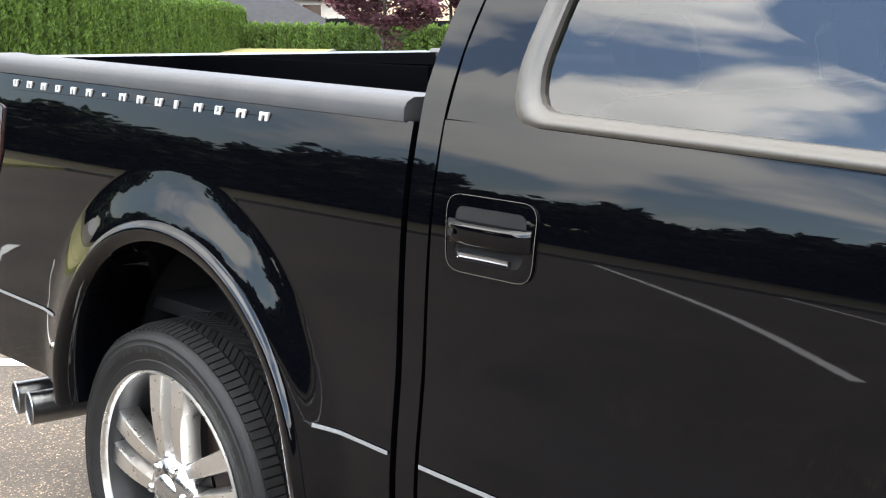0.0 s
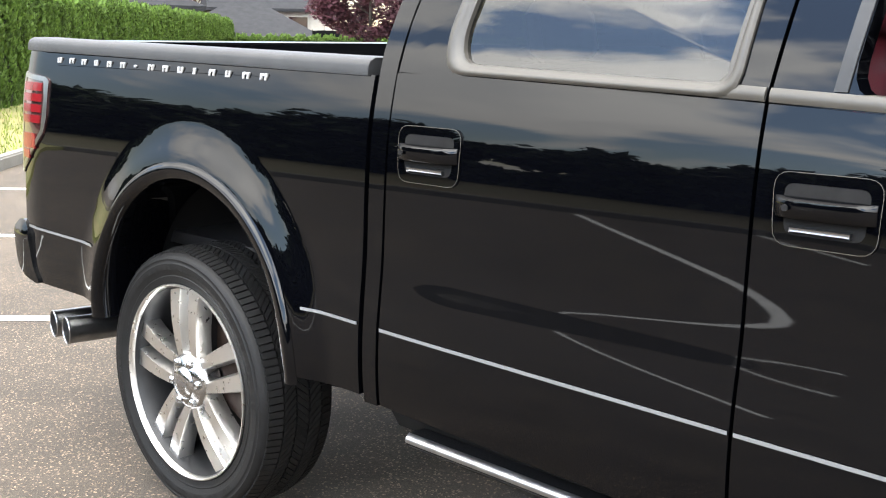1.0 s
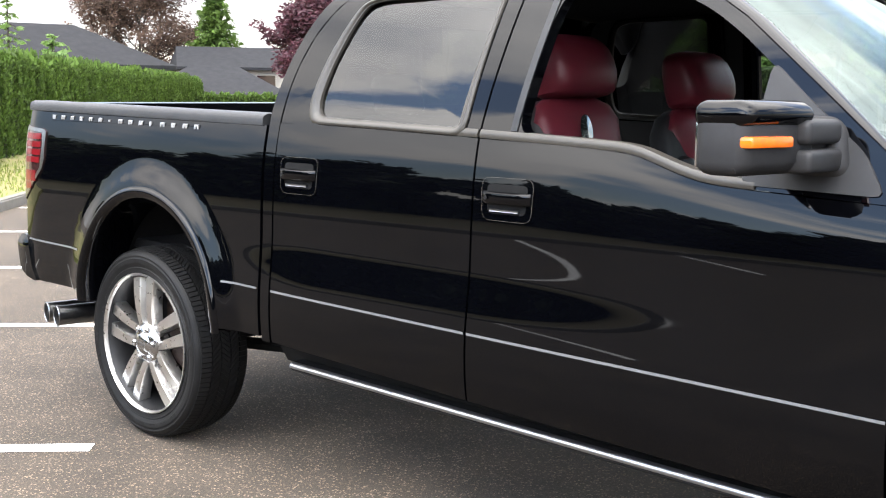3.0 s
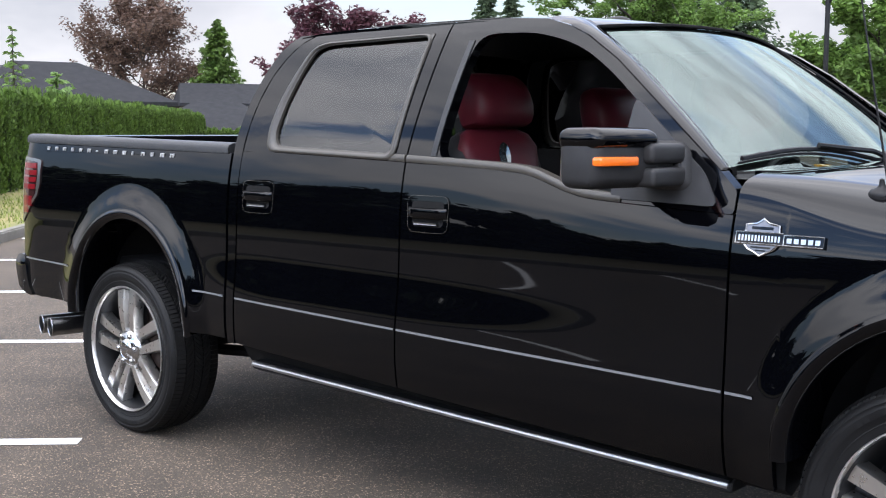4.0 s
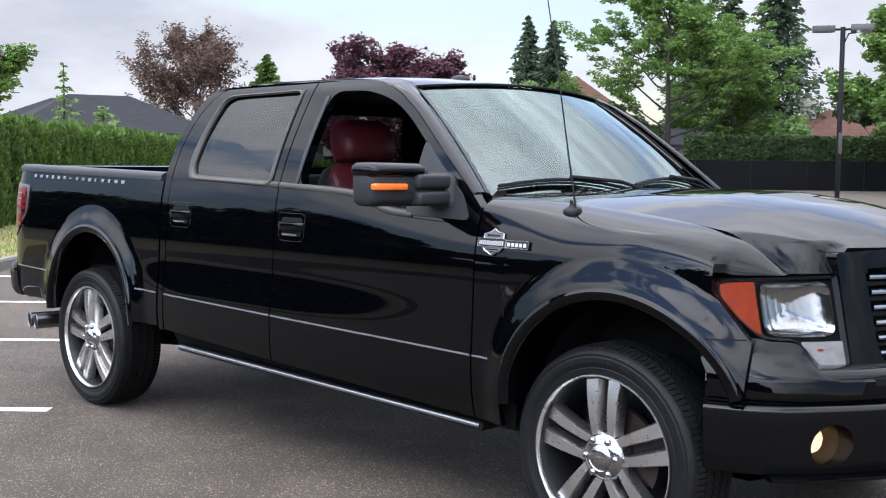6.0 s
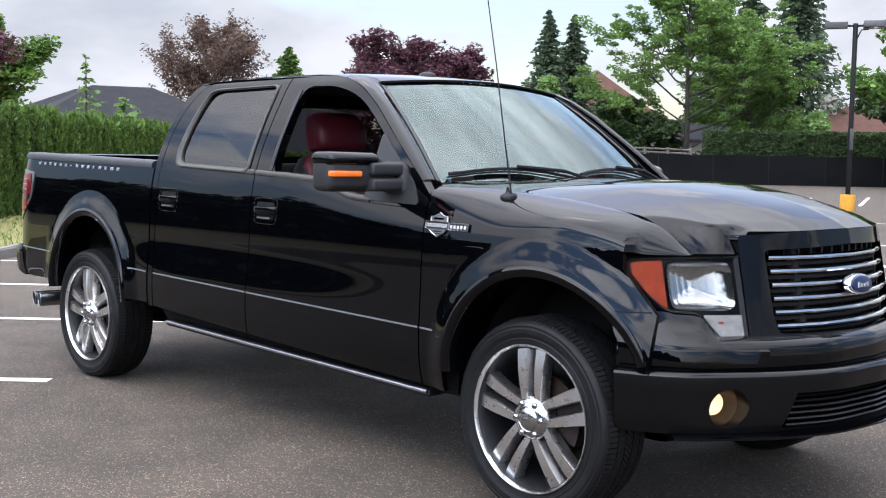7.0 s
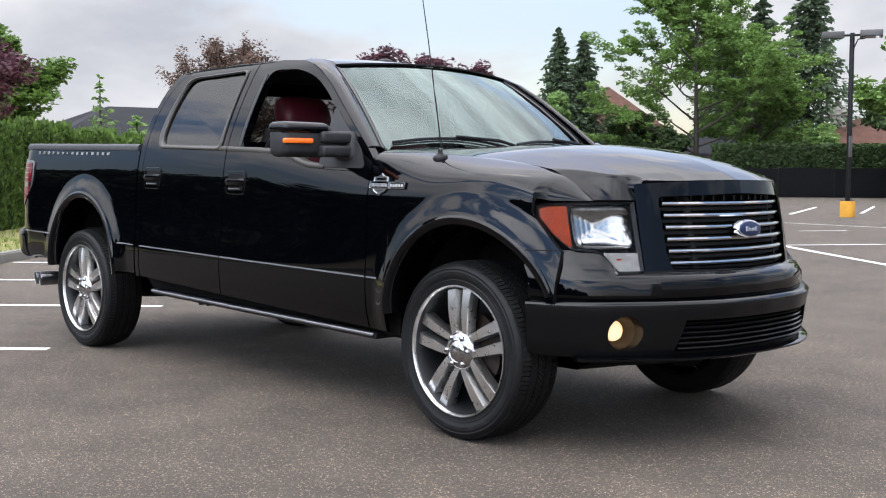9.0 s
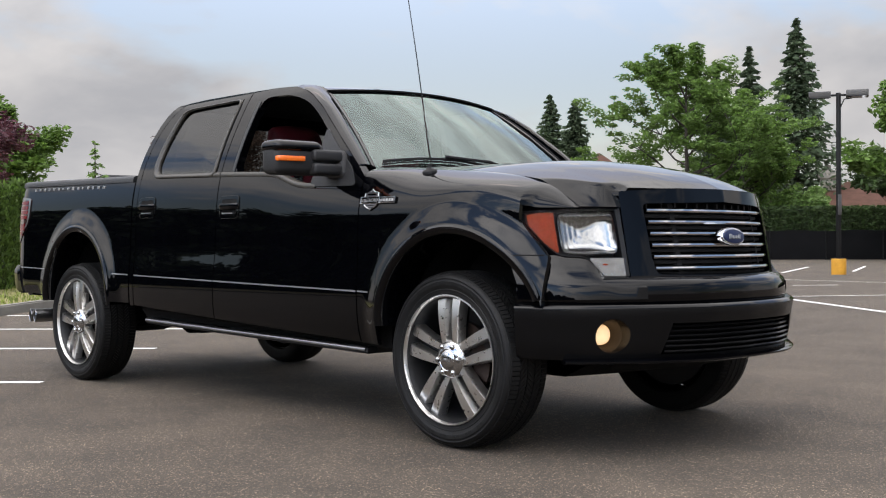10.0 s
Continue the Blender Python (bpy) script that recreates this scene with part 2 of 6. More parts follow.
M_TINT = glass("tinted_glass", (0.20, 0.21, 0.205), ior=1.66)
M_RED_LEATHER = material("oxblood_leather", (0.105, 0.013, 0.021), 0.4, spec=0.35, vary=0.18, vary_scale=7, bump=0.12, bump_scale=240)
M_BLACK_LEATHER = material("black_leather", (0.011, 0.011, 0.012), 0.45, spec=0.35, vary=0.2, vary_scale=9, bump=0.15, bump_scale=260)
M_CABIN = material("cabin_plastic", (0.012, 0.012, 0.013), 0.6, vary=0.2, vary_scale=10)
M_BLUE = material("emblem_blue", (0.006, 0.013, 0.05), 0.32, spec=0.3)
M_WHITE_LINE = material("worn_white_paint", (0.62, 0.62, 0.60), 0.8, color2=(0.80, 0.80, 0.78), vary_scale=9, bump=0.2, bump_scale=120)
M_YELLOW = material("yellow_concrete", (0.42, 0.20, 0.012), 0.8, vary=0.15, vary_scale=5)
M_POLE = material("black_pole", (0.006, 0.006, 0.006), 0.5, spec=0.2, vary=0.2, vary_scale=4)
M_LAMP = material("lamp_housing", (0.06, 0.058, 0.056), 0.5, vary=0.15, vary_scale=5)
M_CONCRETE = material("kerb_concrete", (0.16, 0.15, 0.13), 0.85, vary=0.2, vary_scale=3, bump=0.3, bump_scale=40)
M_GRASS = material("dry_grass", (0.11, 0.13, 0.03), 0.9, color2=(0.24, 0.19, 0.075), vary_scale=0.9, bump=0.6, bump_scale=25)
# darker copy of the dry grass, with the shade under the trees in its colour
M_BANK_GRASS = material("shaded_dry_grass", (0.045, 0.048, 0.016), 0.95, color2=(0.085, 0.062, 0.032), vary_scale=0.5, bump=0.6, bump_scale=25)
M_BLADE = material("grass_blade", (0.16, 0.20, 0.04), 0.8, per_island=0.4)

def leafy(m, amount=0.4):
    """Lets light through the leaves of a material."""
    t = m.node_tree
    b = t.nodes["Principled BSDF"]
    o = t.nodes["Material Output"]
    tr = t.nodes.new("ShaderNodeBsdfTranslucent")
    if b.inputs["Base Color"].links:
        t.links.new(b.inputs["Base Color"].links[0].from_socket, tr.inputs[0])
    mx = t.nodes.new("ShaderNodeMixShader")
    mx.inputs[0].default_value = amount
    t.links.new(b.outputs[0], mx.inputs[1])
    t.links.new(tr.outputs[0], mx.inputs[2])
    t.links.new(mx.outputs[0], o.inputs[0])
    return m


M_CEDAR = leafy(material("cedar_leaf", (0.082, 0.142, 0.025), 0.75, vary=0.3, vary_scale=1.4, per_island=0.45))
M_BANK = leafy(material("dark_bank_leaf", (0.016, 0.028, 0.010), 0.8, vary=0.3, vary_scale=1.0, per_island=0.45), 0.2)
# the shade inside the hedges, put into the colour of the hulls there
M_HEDGE_SHADE = material("hedge_inner_shade", (0.020, 0.032, 0.008), 0.9, vary=0.4, vary_scale=5)
M_LAUREL = leafy(material("dark_hedge_leaf", (0.036, 0.066, 0.016), 0.7, vary=0.3, vary_scale=1.0, per_island=0.45))
M_LEAF = leafy(material("green_leaf", (0.105, 0.185, 0.035), 0.65, vary=0.25, vary_scale=0.8, per_island=0.4))
M_LEAF_LIGHT = leafy(material("light_green_leaf", (0.16, 0.26, 0.075), 0.65, vary=0.25, vary_scale=0.8, per_island=0.35))
M_PLUM = leafy(material("plum_leaf", (0.085, 0.030, 0.042), 0.6, vary=0.3, vary_scale=1.0, per_island=0.5))
M_BRONZE = leafy(material("bronze_leaf", (0.12, 0.076, 0.056), 0.65, vary=0.3, vary_scale=1.0, per_island=0.5))
M_FIR = leafy(material("fir_needles", (0.065, 0.098, 0.05), 0.8, vary=0.3, vary_scale=0.8, per_island=0.45))
M_BARK = material("bark", (0.035, 0.028, 0.022), 0.9, vary=0.3, vary_scale=4, bump=0.5, bump_scale=12)
M_ROOF_GREY = material("grey_shingles", (0.026, 0.0265, 0.029), 0.9, spec=0.1, vary=0.2, vary_scale=2.5, bump=0.4, bump_scale=9)
M_ROOF_BROWN = material("brown_shingles", (0.085, 0.045, 0.034), 0.9, spec=0.1, vary=0.25, vary_scale=2.5, bump=0.4, bump_scale=9)
M_STUCCO = material("pale_stucco", (0.36, 0.33, 0.29), 0.85, vary=0.1, vary_scale=3)
M_FENCE = material("black_fence_mesh", (0.004, 0.004, 0.0045), 0.85, spec=0.1, vary=0.4, vary_scale=0.7)
M_WOOD = material("weathered_wood", (0.10, 0.088, 0.075), 0.85, vary=0.2, vary_scale=3)
# the brown tint puts the lamp's warm glow into the bowl's colour
M_BOWL = material("glow_tinted_bowl", (0.020, 0.013, 0.009), 0.30, 0.3, vary=0.2, vary_scale=30)
M_FOG = bpy.data.materials.new("lit_fog_lamp")
M_FOG.use_nodes = True
_f = M_FOG.node_tree.nodes["Principled BSDF"]
_f.inputs["Base Color"].default_value = (0.9, 0.75, 0.5, 1)
_f.inputs["Emission Color"].default_value = (1.0, 0.66, 0.34, 1)
_f.inputs["Emission Strength"].default_value = 1.7


# ---------------------------------------------------------------- mesh helpers
def part(name, bm, mat, parent=None, label="", smooth=True, sharp=38):
    bmesh.ops.remove_doubles(bm, verts=bm.verts, dist=1e-5)
    bmesh.ops.recalc_face_normals(bm, faces=bm.faces)
    limit = radians(sharp)
    for f in bm.faces:
        f.smooth = smooth
    for e in bm.edges:
        if len(e.link_faces) == 2 and e.calc_face_angle(0) > limit:
            e.smooth = False
    me = bpy.data.meshes.new(name)
    bm.to_mesh(me)
    bm.free()
    me.materials.append(mat)
    ob = new(name, me)
    if parent:
        ob.parent = parent
        ob.matrix_parent_inverse = parent.matrix_basis.inverted() if not parent.parent else (parent.parent.matrix_basis @ parent.matrix_parent_inverse @ parent.matrix_basis).inverted()
    if label:
        ob["label"] = label
    return ob


def thing(name, x, y, z, label, category, group="", kind=""):
    ob = new(name)
    ob.matrix_basis = pose(x, y, z)
    return tagged(ob, label, category, group, kind)


def box(bm, x0, x1, y0, y1, z0, z1, bevel=0.0, seg=2, m=None):
    r = bmesh.ops.create_cube(bm, size=1)
    vs = r["verts"]
    for v in vs:
        v.co = Vector(((x0 + x1) / 2 + v.co.x * (x1 - x0), (y0 + y1) / 2 + v.co.y * (y1 - y0), (z0 + z1) / 2 + v.co.z * (z1 - z0)))
    if bevel:
        es = list({e for v in vs for e in v.link_edges})
        r = bmesh.ops.bevel(bm, geom=es, offset=bevel, segments=seg, affect="EDGES", profile=0.5)
        vs = list({v for f in r["faces"] for v in f.verts} | {v for v in vs if v.is_valid})
    if m is not None:
        for v in vs:
            v.co = m @ v.co
    return vs


def loft(bm, rows, close_u=False, close_v=False):
    """Quads between rows of points, all rows of one length."""
    vs = [[bm.verts.new(p) for p in r] for r in rows]
    nr, nc = len(vs), len(vs[0])
    for i in range(nr if close_u else nr - 1):
        for j in range(nc if close_v else nc - 1):
            q = (vs[i][j], vs[i][(j + 1) % nc], vs[(i + 1) % nr][(j + 1) % nc], vs[(i + 1) % nr][j])
            if len({tuple(round(c, 6) for c in v.co) for v in q}) > 2:
                bm.faces.new(q)
    return vs


def edge_lip(bm, push):
    """Folds the open border of a sheet back by the vector push(co)."""
    border = [e for e in bm.edges if len(e.link_faces) == 1]
    r = bmesh.ops.extrude_edge_only(bm, edges=border)
    for v in [g for g in r["geom"] if isinstance(g, bmesh.types.BMVert)]:
        v.co += push(v.co)


def lathe(bm, profile, n=32, m=None, close=False):
    """profile: (radius, height) turned round the z axis, then moved by m."""
    m = m or Matrix.Identity(4)
    rows = [[m @ Vector((r * math.cos(2 * math.pi * k / n), r * math.sin(2 * math.pi * k / n), h)) for k in range(n)] for r, h in profile]
    loft(bm, rows, close_u=close, close_v=True)


def tube(bm, pts, radii, n=8):
    """A round bar along points."""
    pts = [Vector(p) for p in pts]
    rows = []
    for i, p in enumerate(pts):
        d = (pts[min(i + 1, len(pts) - 1)] - pts[max(i - 1, 0)]).normalized()
        a = d.orthogonal().normalized() if i == 0 else (a - d * a.dot(d)).normalized()
        b = d.cross(a)
        r = radii[i] if isinstance(radii, (list, tuple)) else radii
        rows.append([p + r * (a * math.cos(2 * math.pi * k / n) + b * math.sin(2 * math.pi * k / n)) for k in range(n)])
    vs = loft(bm, rows, close_v=True)
    for r in (vs[0], vs[-1]):
        bm.faces.new(r)


def curve_through(points):
    """A smooth function through (u, v) points (monotone cubic)."""
    us, vs = [p[0] for p in points], [p[1] for p in points]
    n = len(us)
    d = [(vs[i + 1] - vs[i]) / (us[i + 1] - us[i]) for i in range(n - 1)]
    s = [d[0]] + [0 if d[i - 1] * d[i] <= 0 else 2 * d[i - 1] * d[i] / (d[i - 1] + d[i]) for i in range(1, n - 1)] + [d[-1]]

    def f(u):
        if u <= us[0]:
            return vs[0]
        if u >= us[-1]:
            return vs[-1]
        i = max(k for k in range(n - 1) if us[k] <= u)
        h = us[i + 1] - us[i]
        q = (u - us[i]) / h
        return ((1 + 2 * q) * (1 - q) ** 2 * vs[i] + q * (1 - q) ** 2 * h * s[i] + q * q * (3 - 2 * q) * vs[i + 1] + q * q * (q - 1) * h * s[i + 1])
    return f


def steps(a, b, n):
    return [a + (b - a) * i / n for i in range(n + 1)]


def columns(bm, us, bot, top, nv, to3d):
    """A sheet over columns u, from bot(u) to top(u)."""
    loft(bm, [[to3d(u, bot(u) + (top(u) - bot(u)) * j / nv) for j in range(nv + 1)] for u in us])


def ray_to_loop(c, a, loop):
    best = None
    dx, dz = math.cos(a), math.sin(a)
    for (x0, z0), (x1, z1) in zip(loop, loop[1:] + loop[:1]):
        ex, ez = x1 - x0, z1 - z0
        det = dx * -ez + ex * dz
        if abs(det) < 1e-12:
            continue
        t = ((x0 - c[0]) * -ez + ex * (z0 - c[1])) / det
        u = (dx * (z0 - c[1]) - dz * (x0 - c[0])) / det
        if t > 1e-9 and -1e-6 <= u <= 1 + 1e-6 and (best is None or t < best):
            best = t
    return (c[0] + dx * best, c[1] + dz * best)


def rounded(loop, r, n=4):
    """The loop with its corners rounded."""
    out = []
    for i, p in enumerate(loop):
        a, b = Vector(loop[i - 1]), Vector(loop[(i + 1) % len(loop)])
        p = Vector(p)
        ra = min(r, (a - p).length * 0.45)
        rb = min(r, (b - p).length * 0.45)
        s, e = p + (a - p).normalized() * ra, p + (b - p).normalized() * rb
        for k in range(n + 1):
            q = k / n
            out.append(tuple((1 - q) ** 2 * s + 2 * q * (1 - q) * p + q * q * e))
    return out


def ring(bm, outer, inner, to3d, rings=3, extra=48, puff=None):
    """A sheet between two loops round one centre."""
    c = (sum(p[0] for p in inner) / len(inner), sum(p[1] for p in inner) / len(inner))
    angles = sorted({round(math.atan2(p[1] - c[1], p[0] - c[0]), 5) for p in outer + inner} | {round(-math.pi + 2 * math.pi * k / extra, 5) for k in range(extra)})
    rows = []
    for a in angles:
        o, i = ray_to_loop(c, a, outer), ray_to_loop(c, a, inner)
        rows.append([to3d(o[0] + (i[0] - o[0]) * k / rings, o[1] + (i[1] - o[1]) * k / rings) for k in range(rings + 1)])
        if puff:
            rows[-1] = [p + puff(k / rings) for k, p in enumerate(rows[-1])]
    loft(bm, rows, close_u=True)


def disc_fill(bm, loop, to3d, rings=5):
    """A sheet that fills a loop."""
    c = (sum(p[0] for p in loop) / len(loop), sum(p[1] for p in loop) / len(loop))
    rows = [[to3d(c[0] + (p[0] - c[0]) * k / rings, c[1] + (p[1] - c[1]) * k / rings) for k in range(rings, 0, -1)] for p in loop]
    vs = loft(bm, rows, close_u=True)
    bm.faces.new([r[-1] for r in vs])


# ---------------------------------------------------------------- the truck: shape of its sides
# the section of the body side, given by how far it leans at each height: full at the shoulder, a shallow
# hollow above the rub line, a soft swell at it, and tucked in below
side_slope = curve_through([(0.30, -0.57), (0.40, -0.52), (0.46, -0.34), (0.55, -0.13), (0.60, -0.06), (0.65, -0.01), (0.70, 0.03), (0.75, 0.08), (0.79, 0.111), (0.82, 0.122), (0.845, 0.124),
                            (0.88, 0.105), (0.91, 0.062), (0.94, 0.034), (0.98, 0.029), (1.02, 0.036), (1.06, 0.045), (1.11, 0.055), (1.15, 0.08), (1.20, 0.125), (1.27, 0.20), (1.36, 0.25),
                            (1.45, 0.33), (1.55, 0.39), (1.65, 0.44), (1.75, 0.51), (1.82, 0.78), (1.90, 0.95)])
side_zs = np.arange(0.30, 1.9001, 0.004)
side_ys = 0.953 - np.cumsum([side_slope(z) * 0.004 for z in side_zs])
side_ys += 0.953 - np.interp(1.36, side_zs, side_ys)


side_swell = np.cumsum([(max(0.0, side_slope(z) - 0.03) if 0.70 < z < 0.94 else 0.0) * 0.004 for z in side_zs[::-1]])[::-1]


def side_profile(z):
    return float(np.interp(z, side_zs, side_ys))


def swell(z):
    return float(np.interp(z, side_zs, side_swell))


ARCHES = ((0.085, 0.55, 0.495, 0.505), (3.755, 0.55, 0.495, 0.455))   # centre x, z and half axes of the wheel arches


def arch_distance(x, z, arch):
    cx, cz, a, b = arch
    return math.hypot((x - cx) / a, (max(z, cz) - cz) / b)


def smooth01(q):
    q = min(1.0, max(0.0, q))
    return q * q * (3 - 2 * q)


def blister(q):
    """A nearly straight ramp with short rounded ends."""
    q = min(1.0, max(0.0, q))
    return q - 0.35 * math.sin(2 * math.pi * q) / (2 * math.pi)


def side_y(x, z):
    y = side_profile(z)
    if x > 3.7:
        y -= 0.085 * ((x - 3.7) / 0.45) ** 2
    if x < -0.78:
        y -= 0.02 * ((-0.78 - x) / 0.14) ** 2
    if x > 1.9 and z > 1.05:
        y -= 0.030 * smooth01((x - 1.9) / 1.5) * smooth01((z - 1.05) / 0.27)
    y -= swell(z) * (1 - smooth01((x - 0.35) / 0.75) * (1 - smooth01((x - 1.75) / 1.6)))
    if z < 1.3:
        for i, arch in enumerate(ARCHES):
            s = arch_distance(x, z, arch)
            if s < 1.27:
                y += (0.031 + (0.02 * smooth01((x - 3.75) / 0.35) if i else 0.0)) * blister((1.24 - s) / 0.27)
    return y


def arch_top(x, arch, k=1.0):
    cx, cz, a, b = arch
    q = (x - cx) / (a * k)
    return cz + b * k * math.sqrt(max(0.0, 1 - q * q)) if abs(q) < 1 else None


def arch_columns(x0, x1, arch, n):
    """Columns from x0 to x1, close together where the arch stands steep."""
    cx, cz, a, b = arch
    xs = [cx + a * math.cos(math.pi * k / n) for k in range(n + 1)]
    xs += steps(x0, cx - a, 14) + steps(cx + a, x1, 14)
    return sorted({round(x, 5) for x in xs if x0 - 1e-6 <= x <= x1 + 1e-6})


TRUCK = thing("pickup_truck", 1.8, 0, 0, "glossy black four-door pickup truck parked across the stalls, front window down", "pickup truck")


def on_side(sg, off=0.0):
    return lambda x, z: Vector((x, sg * (side_y(x, z) + off - (0.06 if sg > 0 else 0.0)), z))


def inward(sg, d):
    return lambda co: Vector((0, -sg * d, 0))


def stripe_z(x):
    return 0.752 - 0.0178 * x


BELT = curve_through([(1.0, 1.364), (1.17, 1.359), (1.75, 1.342), (1.86, 1.338), (2.07, 1.330), (2.26, 1.321), (2.32, 1.317), (2.38, 1.307), (2.44, 1.288), (2.51, 1.266), (2.58, 1.250), (2.65, 1.243), (3.10, 1.222)])


def build_side(sg):
    far = sg > 0
    P = on_side(sg)
    # bed side with the arch
    bm = bmesh.new()
    arch = ARCHES[0]
    bed_top = lambda x: 1.356 - 0.028 * (x + 0.9) / 1.7

    def bed_bot(x):
        t = arch_top(x, arch)
        return max(0.56 if x > 0 else 0.58, t or 0)
    columns(bm, arch_columns(-0.925, 0.805, arch, 44), bed_bot, bed_top, 56, P)
    edge_lip(bm, inward(sg, 0.035))
    bed_side = part("bed_side", bm, M_PAINT, TRUCK)
    for x0, x1 in ((-0.88, -0.43), (0.60, 0.80)):
        bm = bmesh.new()
        columns(bm, steps(x0, x1, 6), lambda x: stripe_z(x) - 0.004, lambda x: stripe_z(x) + 0.004, 1, on_side(sg, 0.0025))
        part("stripe", bm, M_SILVER, bed_side, "thin silver pinstripe")
    # rail cap on the bed
    bm = bmesh.new()
    rows = []
    for x in steps(-0.93, 0.785, 12):
        zt = 1.398 - 0.030 * (x + 0.91) / 1.71
        yo = side_y(x, 1.34) + 0.008
        rows.append([Vector((x, sg * y, z)) for y, z in ((yo - 0.020, zt - 0.046), (yo, zt - 0.042), (yo - 0.001, zt - 0.02), (yo - 0.008, zt - 0.008), (yo - 0.025, zt),
                                                        (yo - 0.115, zt), (yo - 0.135, zt - 0.012), (yo - 0.14, zt - 0.06))])
    vs = loft(bm, rows)
    bm.faces.new(vs[0])
    bm.faces.new(vs[-1])
    part("bed_rail_cap", bm, M_RAIL, TRUCK, "dark grey ribbed plastic rail cap")
    # inner wall of the bed
    bm = bmesh.new()
    box(bm, -0.86, 0.80, sg * 0.78, sg * 0.83, 1.03, 1.33, 0.006)
    part("bed_inner_wall", bm, M_TRIM, TRUCK)
    # flares
    for i, arch in enumerate(ARCHES):
        cx, cz, a, b = arch
        bm = bmesh.new()
        rows = []
        for th in steps(0.33 if i else -0.02, math.pi + 0.02, 56):   # the front one ends on the bumper
            row = []
            for k, dy in ((1.022, -0.001), (1.012, 0.001), (1.003, 0.007), (0.992, 0.011), (0.975, 0.011), (0.94, 0.007), (0.925, 0.001), (0.915, -0.012), (0.91, -0.06), (0.90, -0.20)):
                x = cx + a * k * math.cos(th)
                z = max(cz, cz + b * k * math.sin(th))
                ref = side_y(cx + a * math.cos(th), cz + b * max(0.0, math.sin(th)))
                row.append(Vector((x, sg * (ref + dy), z)))
            rows.append(row)
        for end, at in ((0, 0), (1, len(rows))):
            base = rows[0] if end == 0 else rows[-1]
            rows.insert(0 if end == 0 else len(rows), [p + Vector((0, 0, -0.012)) for p in base])
        loft(bm, rows)
        part("wheel_arch_flare", bm, M_PAINT, TRUCK)
        # dark liner
        bm = bmesh.new()
        rows = [[Vector((cx + a * 0.93 * math.cos(th), sg * y, cz + b * 0.93 * math.sin(th) if math.sin(th) > 0 else cz - 0.02)) for y in (0.88, 0.50)] for th in steps(0, math.pi, 24)]
        loft(bm, rows)
        part("wheel_arch_liner", bm, M_DARK, TRUCK)
    # cab corner behind the rear door
    cab_rear = curve_through([(0.50, 0.822), (1.36, 0.820), (1.45, 0.832), (1.54, 0.852), (1.64, 0.888), (1.72, 0.930), (1.77, 0.972), (1.805, 1.03)])
    door_rear = curve_through([(0.50, 0.872), (1.33, 0.880), (1.45, 0.893), (1.54, 0.912), (1.64, 0.950), (1.72, 1.005), (1.77, 1.06), (1.805, 1.13)])
    bm = bmesh.new()
    zs = steps(0.545, 1.30, 18) + steps(1.33, 1.805, 16)
    loft(bm, [[P(cab_rear(z) + (door_rear(z) - 0.005 - cab_rear(z)) * q, z) for q in (0, 0.15, 0.4, 0.7, 1)] for z in zs])
    edge_lip(bm, inward(sg, 0.05))
    part("cab_corner", bm, M_PAINT, TRUCK)
    # doors
    sill = lambda x: 0.552 - 0.046 * (x - 0.82)
    doors = []
    for name, x0, x1, top in (("rear_door", 0.879, 1.806, lambda x: BELT(x) - 0.028), ("front_door", 1.814, 3.094, lambda x: BELT(x) - 0.028)):
        bm = bmesh.new()
        columns(bm, steps(x0, x1, 34), sill, top, 64, P)
        edge_lip(bm, inward(sg, 0.03))
        door = part(name, bm, M_PAINT, TRUCK)
        doors.append(door)
        bm = bmesh.new()
        columns(bm, steps(x0 + 0.002, x1 - 0.002, 14), lambda x: stripe_z(x) - 0.004, lambda x: stripe_z(x) + 0.004, 1, on_side(sg, 0.0025))
        part("stripe", bm, M_SILVER, door, "thin silver pinstripe")
        # inner card
        bm = bmesh.new()
        columns(bm, steps(x0 + 0.02, x1 - 0.02, 8), lambda x: 0.55, lambda x: top(x) - 0.005, 6, lambda x, z: Vector((x, sg * (side_y(x, z) - 0.09), z)))
        edge_lip(bm, inward(-sg, 0.05))
        part("door_card", bm, M_CABIN, door)
        # handle
        hx = 1.012 if name == "rear_door" else 1.945
        hz = 1.158 if name == "rear_door" else 1.138
        shape = rounded([(hx - 0.097, hz + 0.062), (hx + 0.097, hz + 0.062), (hx + 0.094, hz - 0.064), (hx - 0.09, hz - 0.064)], 0.03)
        hole = rounded([(hx - 0.078, hz + 0.044), (hx + 0.078, hz + 0.044), (hx + 0.072, hz - 0.045), (hx - 0.072, hz - 0.045)], 0.02)
        bm = bmesh.new()
        ring(bm, shape, hole, lambda x, z: on_side(sg, 0.004)(x, z), 2, 24)
        edge_lip(bm, inward(sg, 0.012))
        part("handle_bezel", bm, M_PAINT, door)
        # lighter ring that stands for the reflection along the glossy bezel edge
        bm = bmesh.new()
        rim = rounded([(hx - 0.0983, hz + 0.0633), (hx + 0.0983, hz + 0.0633), (hx + 0.0953, hz - 0.0653), (hx - 0.0913, hz - 0.0653)], 0.032)
        ring(bm, rim, shape, lambda x, z: on_side(sg, 0.0055)(x, z), 1, 24)
        part("handle_rim_gleam", bm, M_MOULD, door, "thin lighter rim for the reflection on the bezel edge")
        # flat sheet on the door, dark for the shade of the handle recess
        bm = bmesh.new()
        disc_fill(bm, hole, lambda x, z: on_side(sg, 0.0032)(x, z), 3)
        part("handle_pocket_shade", bm, M_DARK, door)
        bm = bmesh.new()
        rows = []
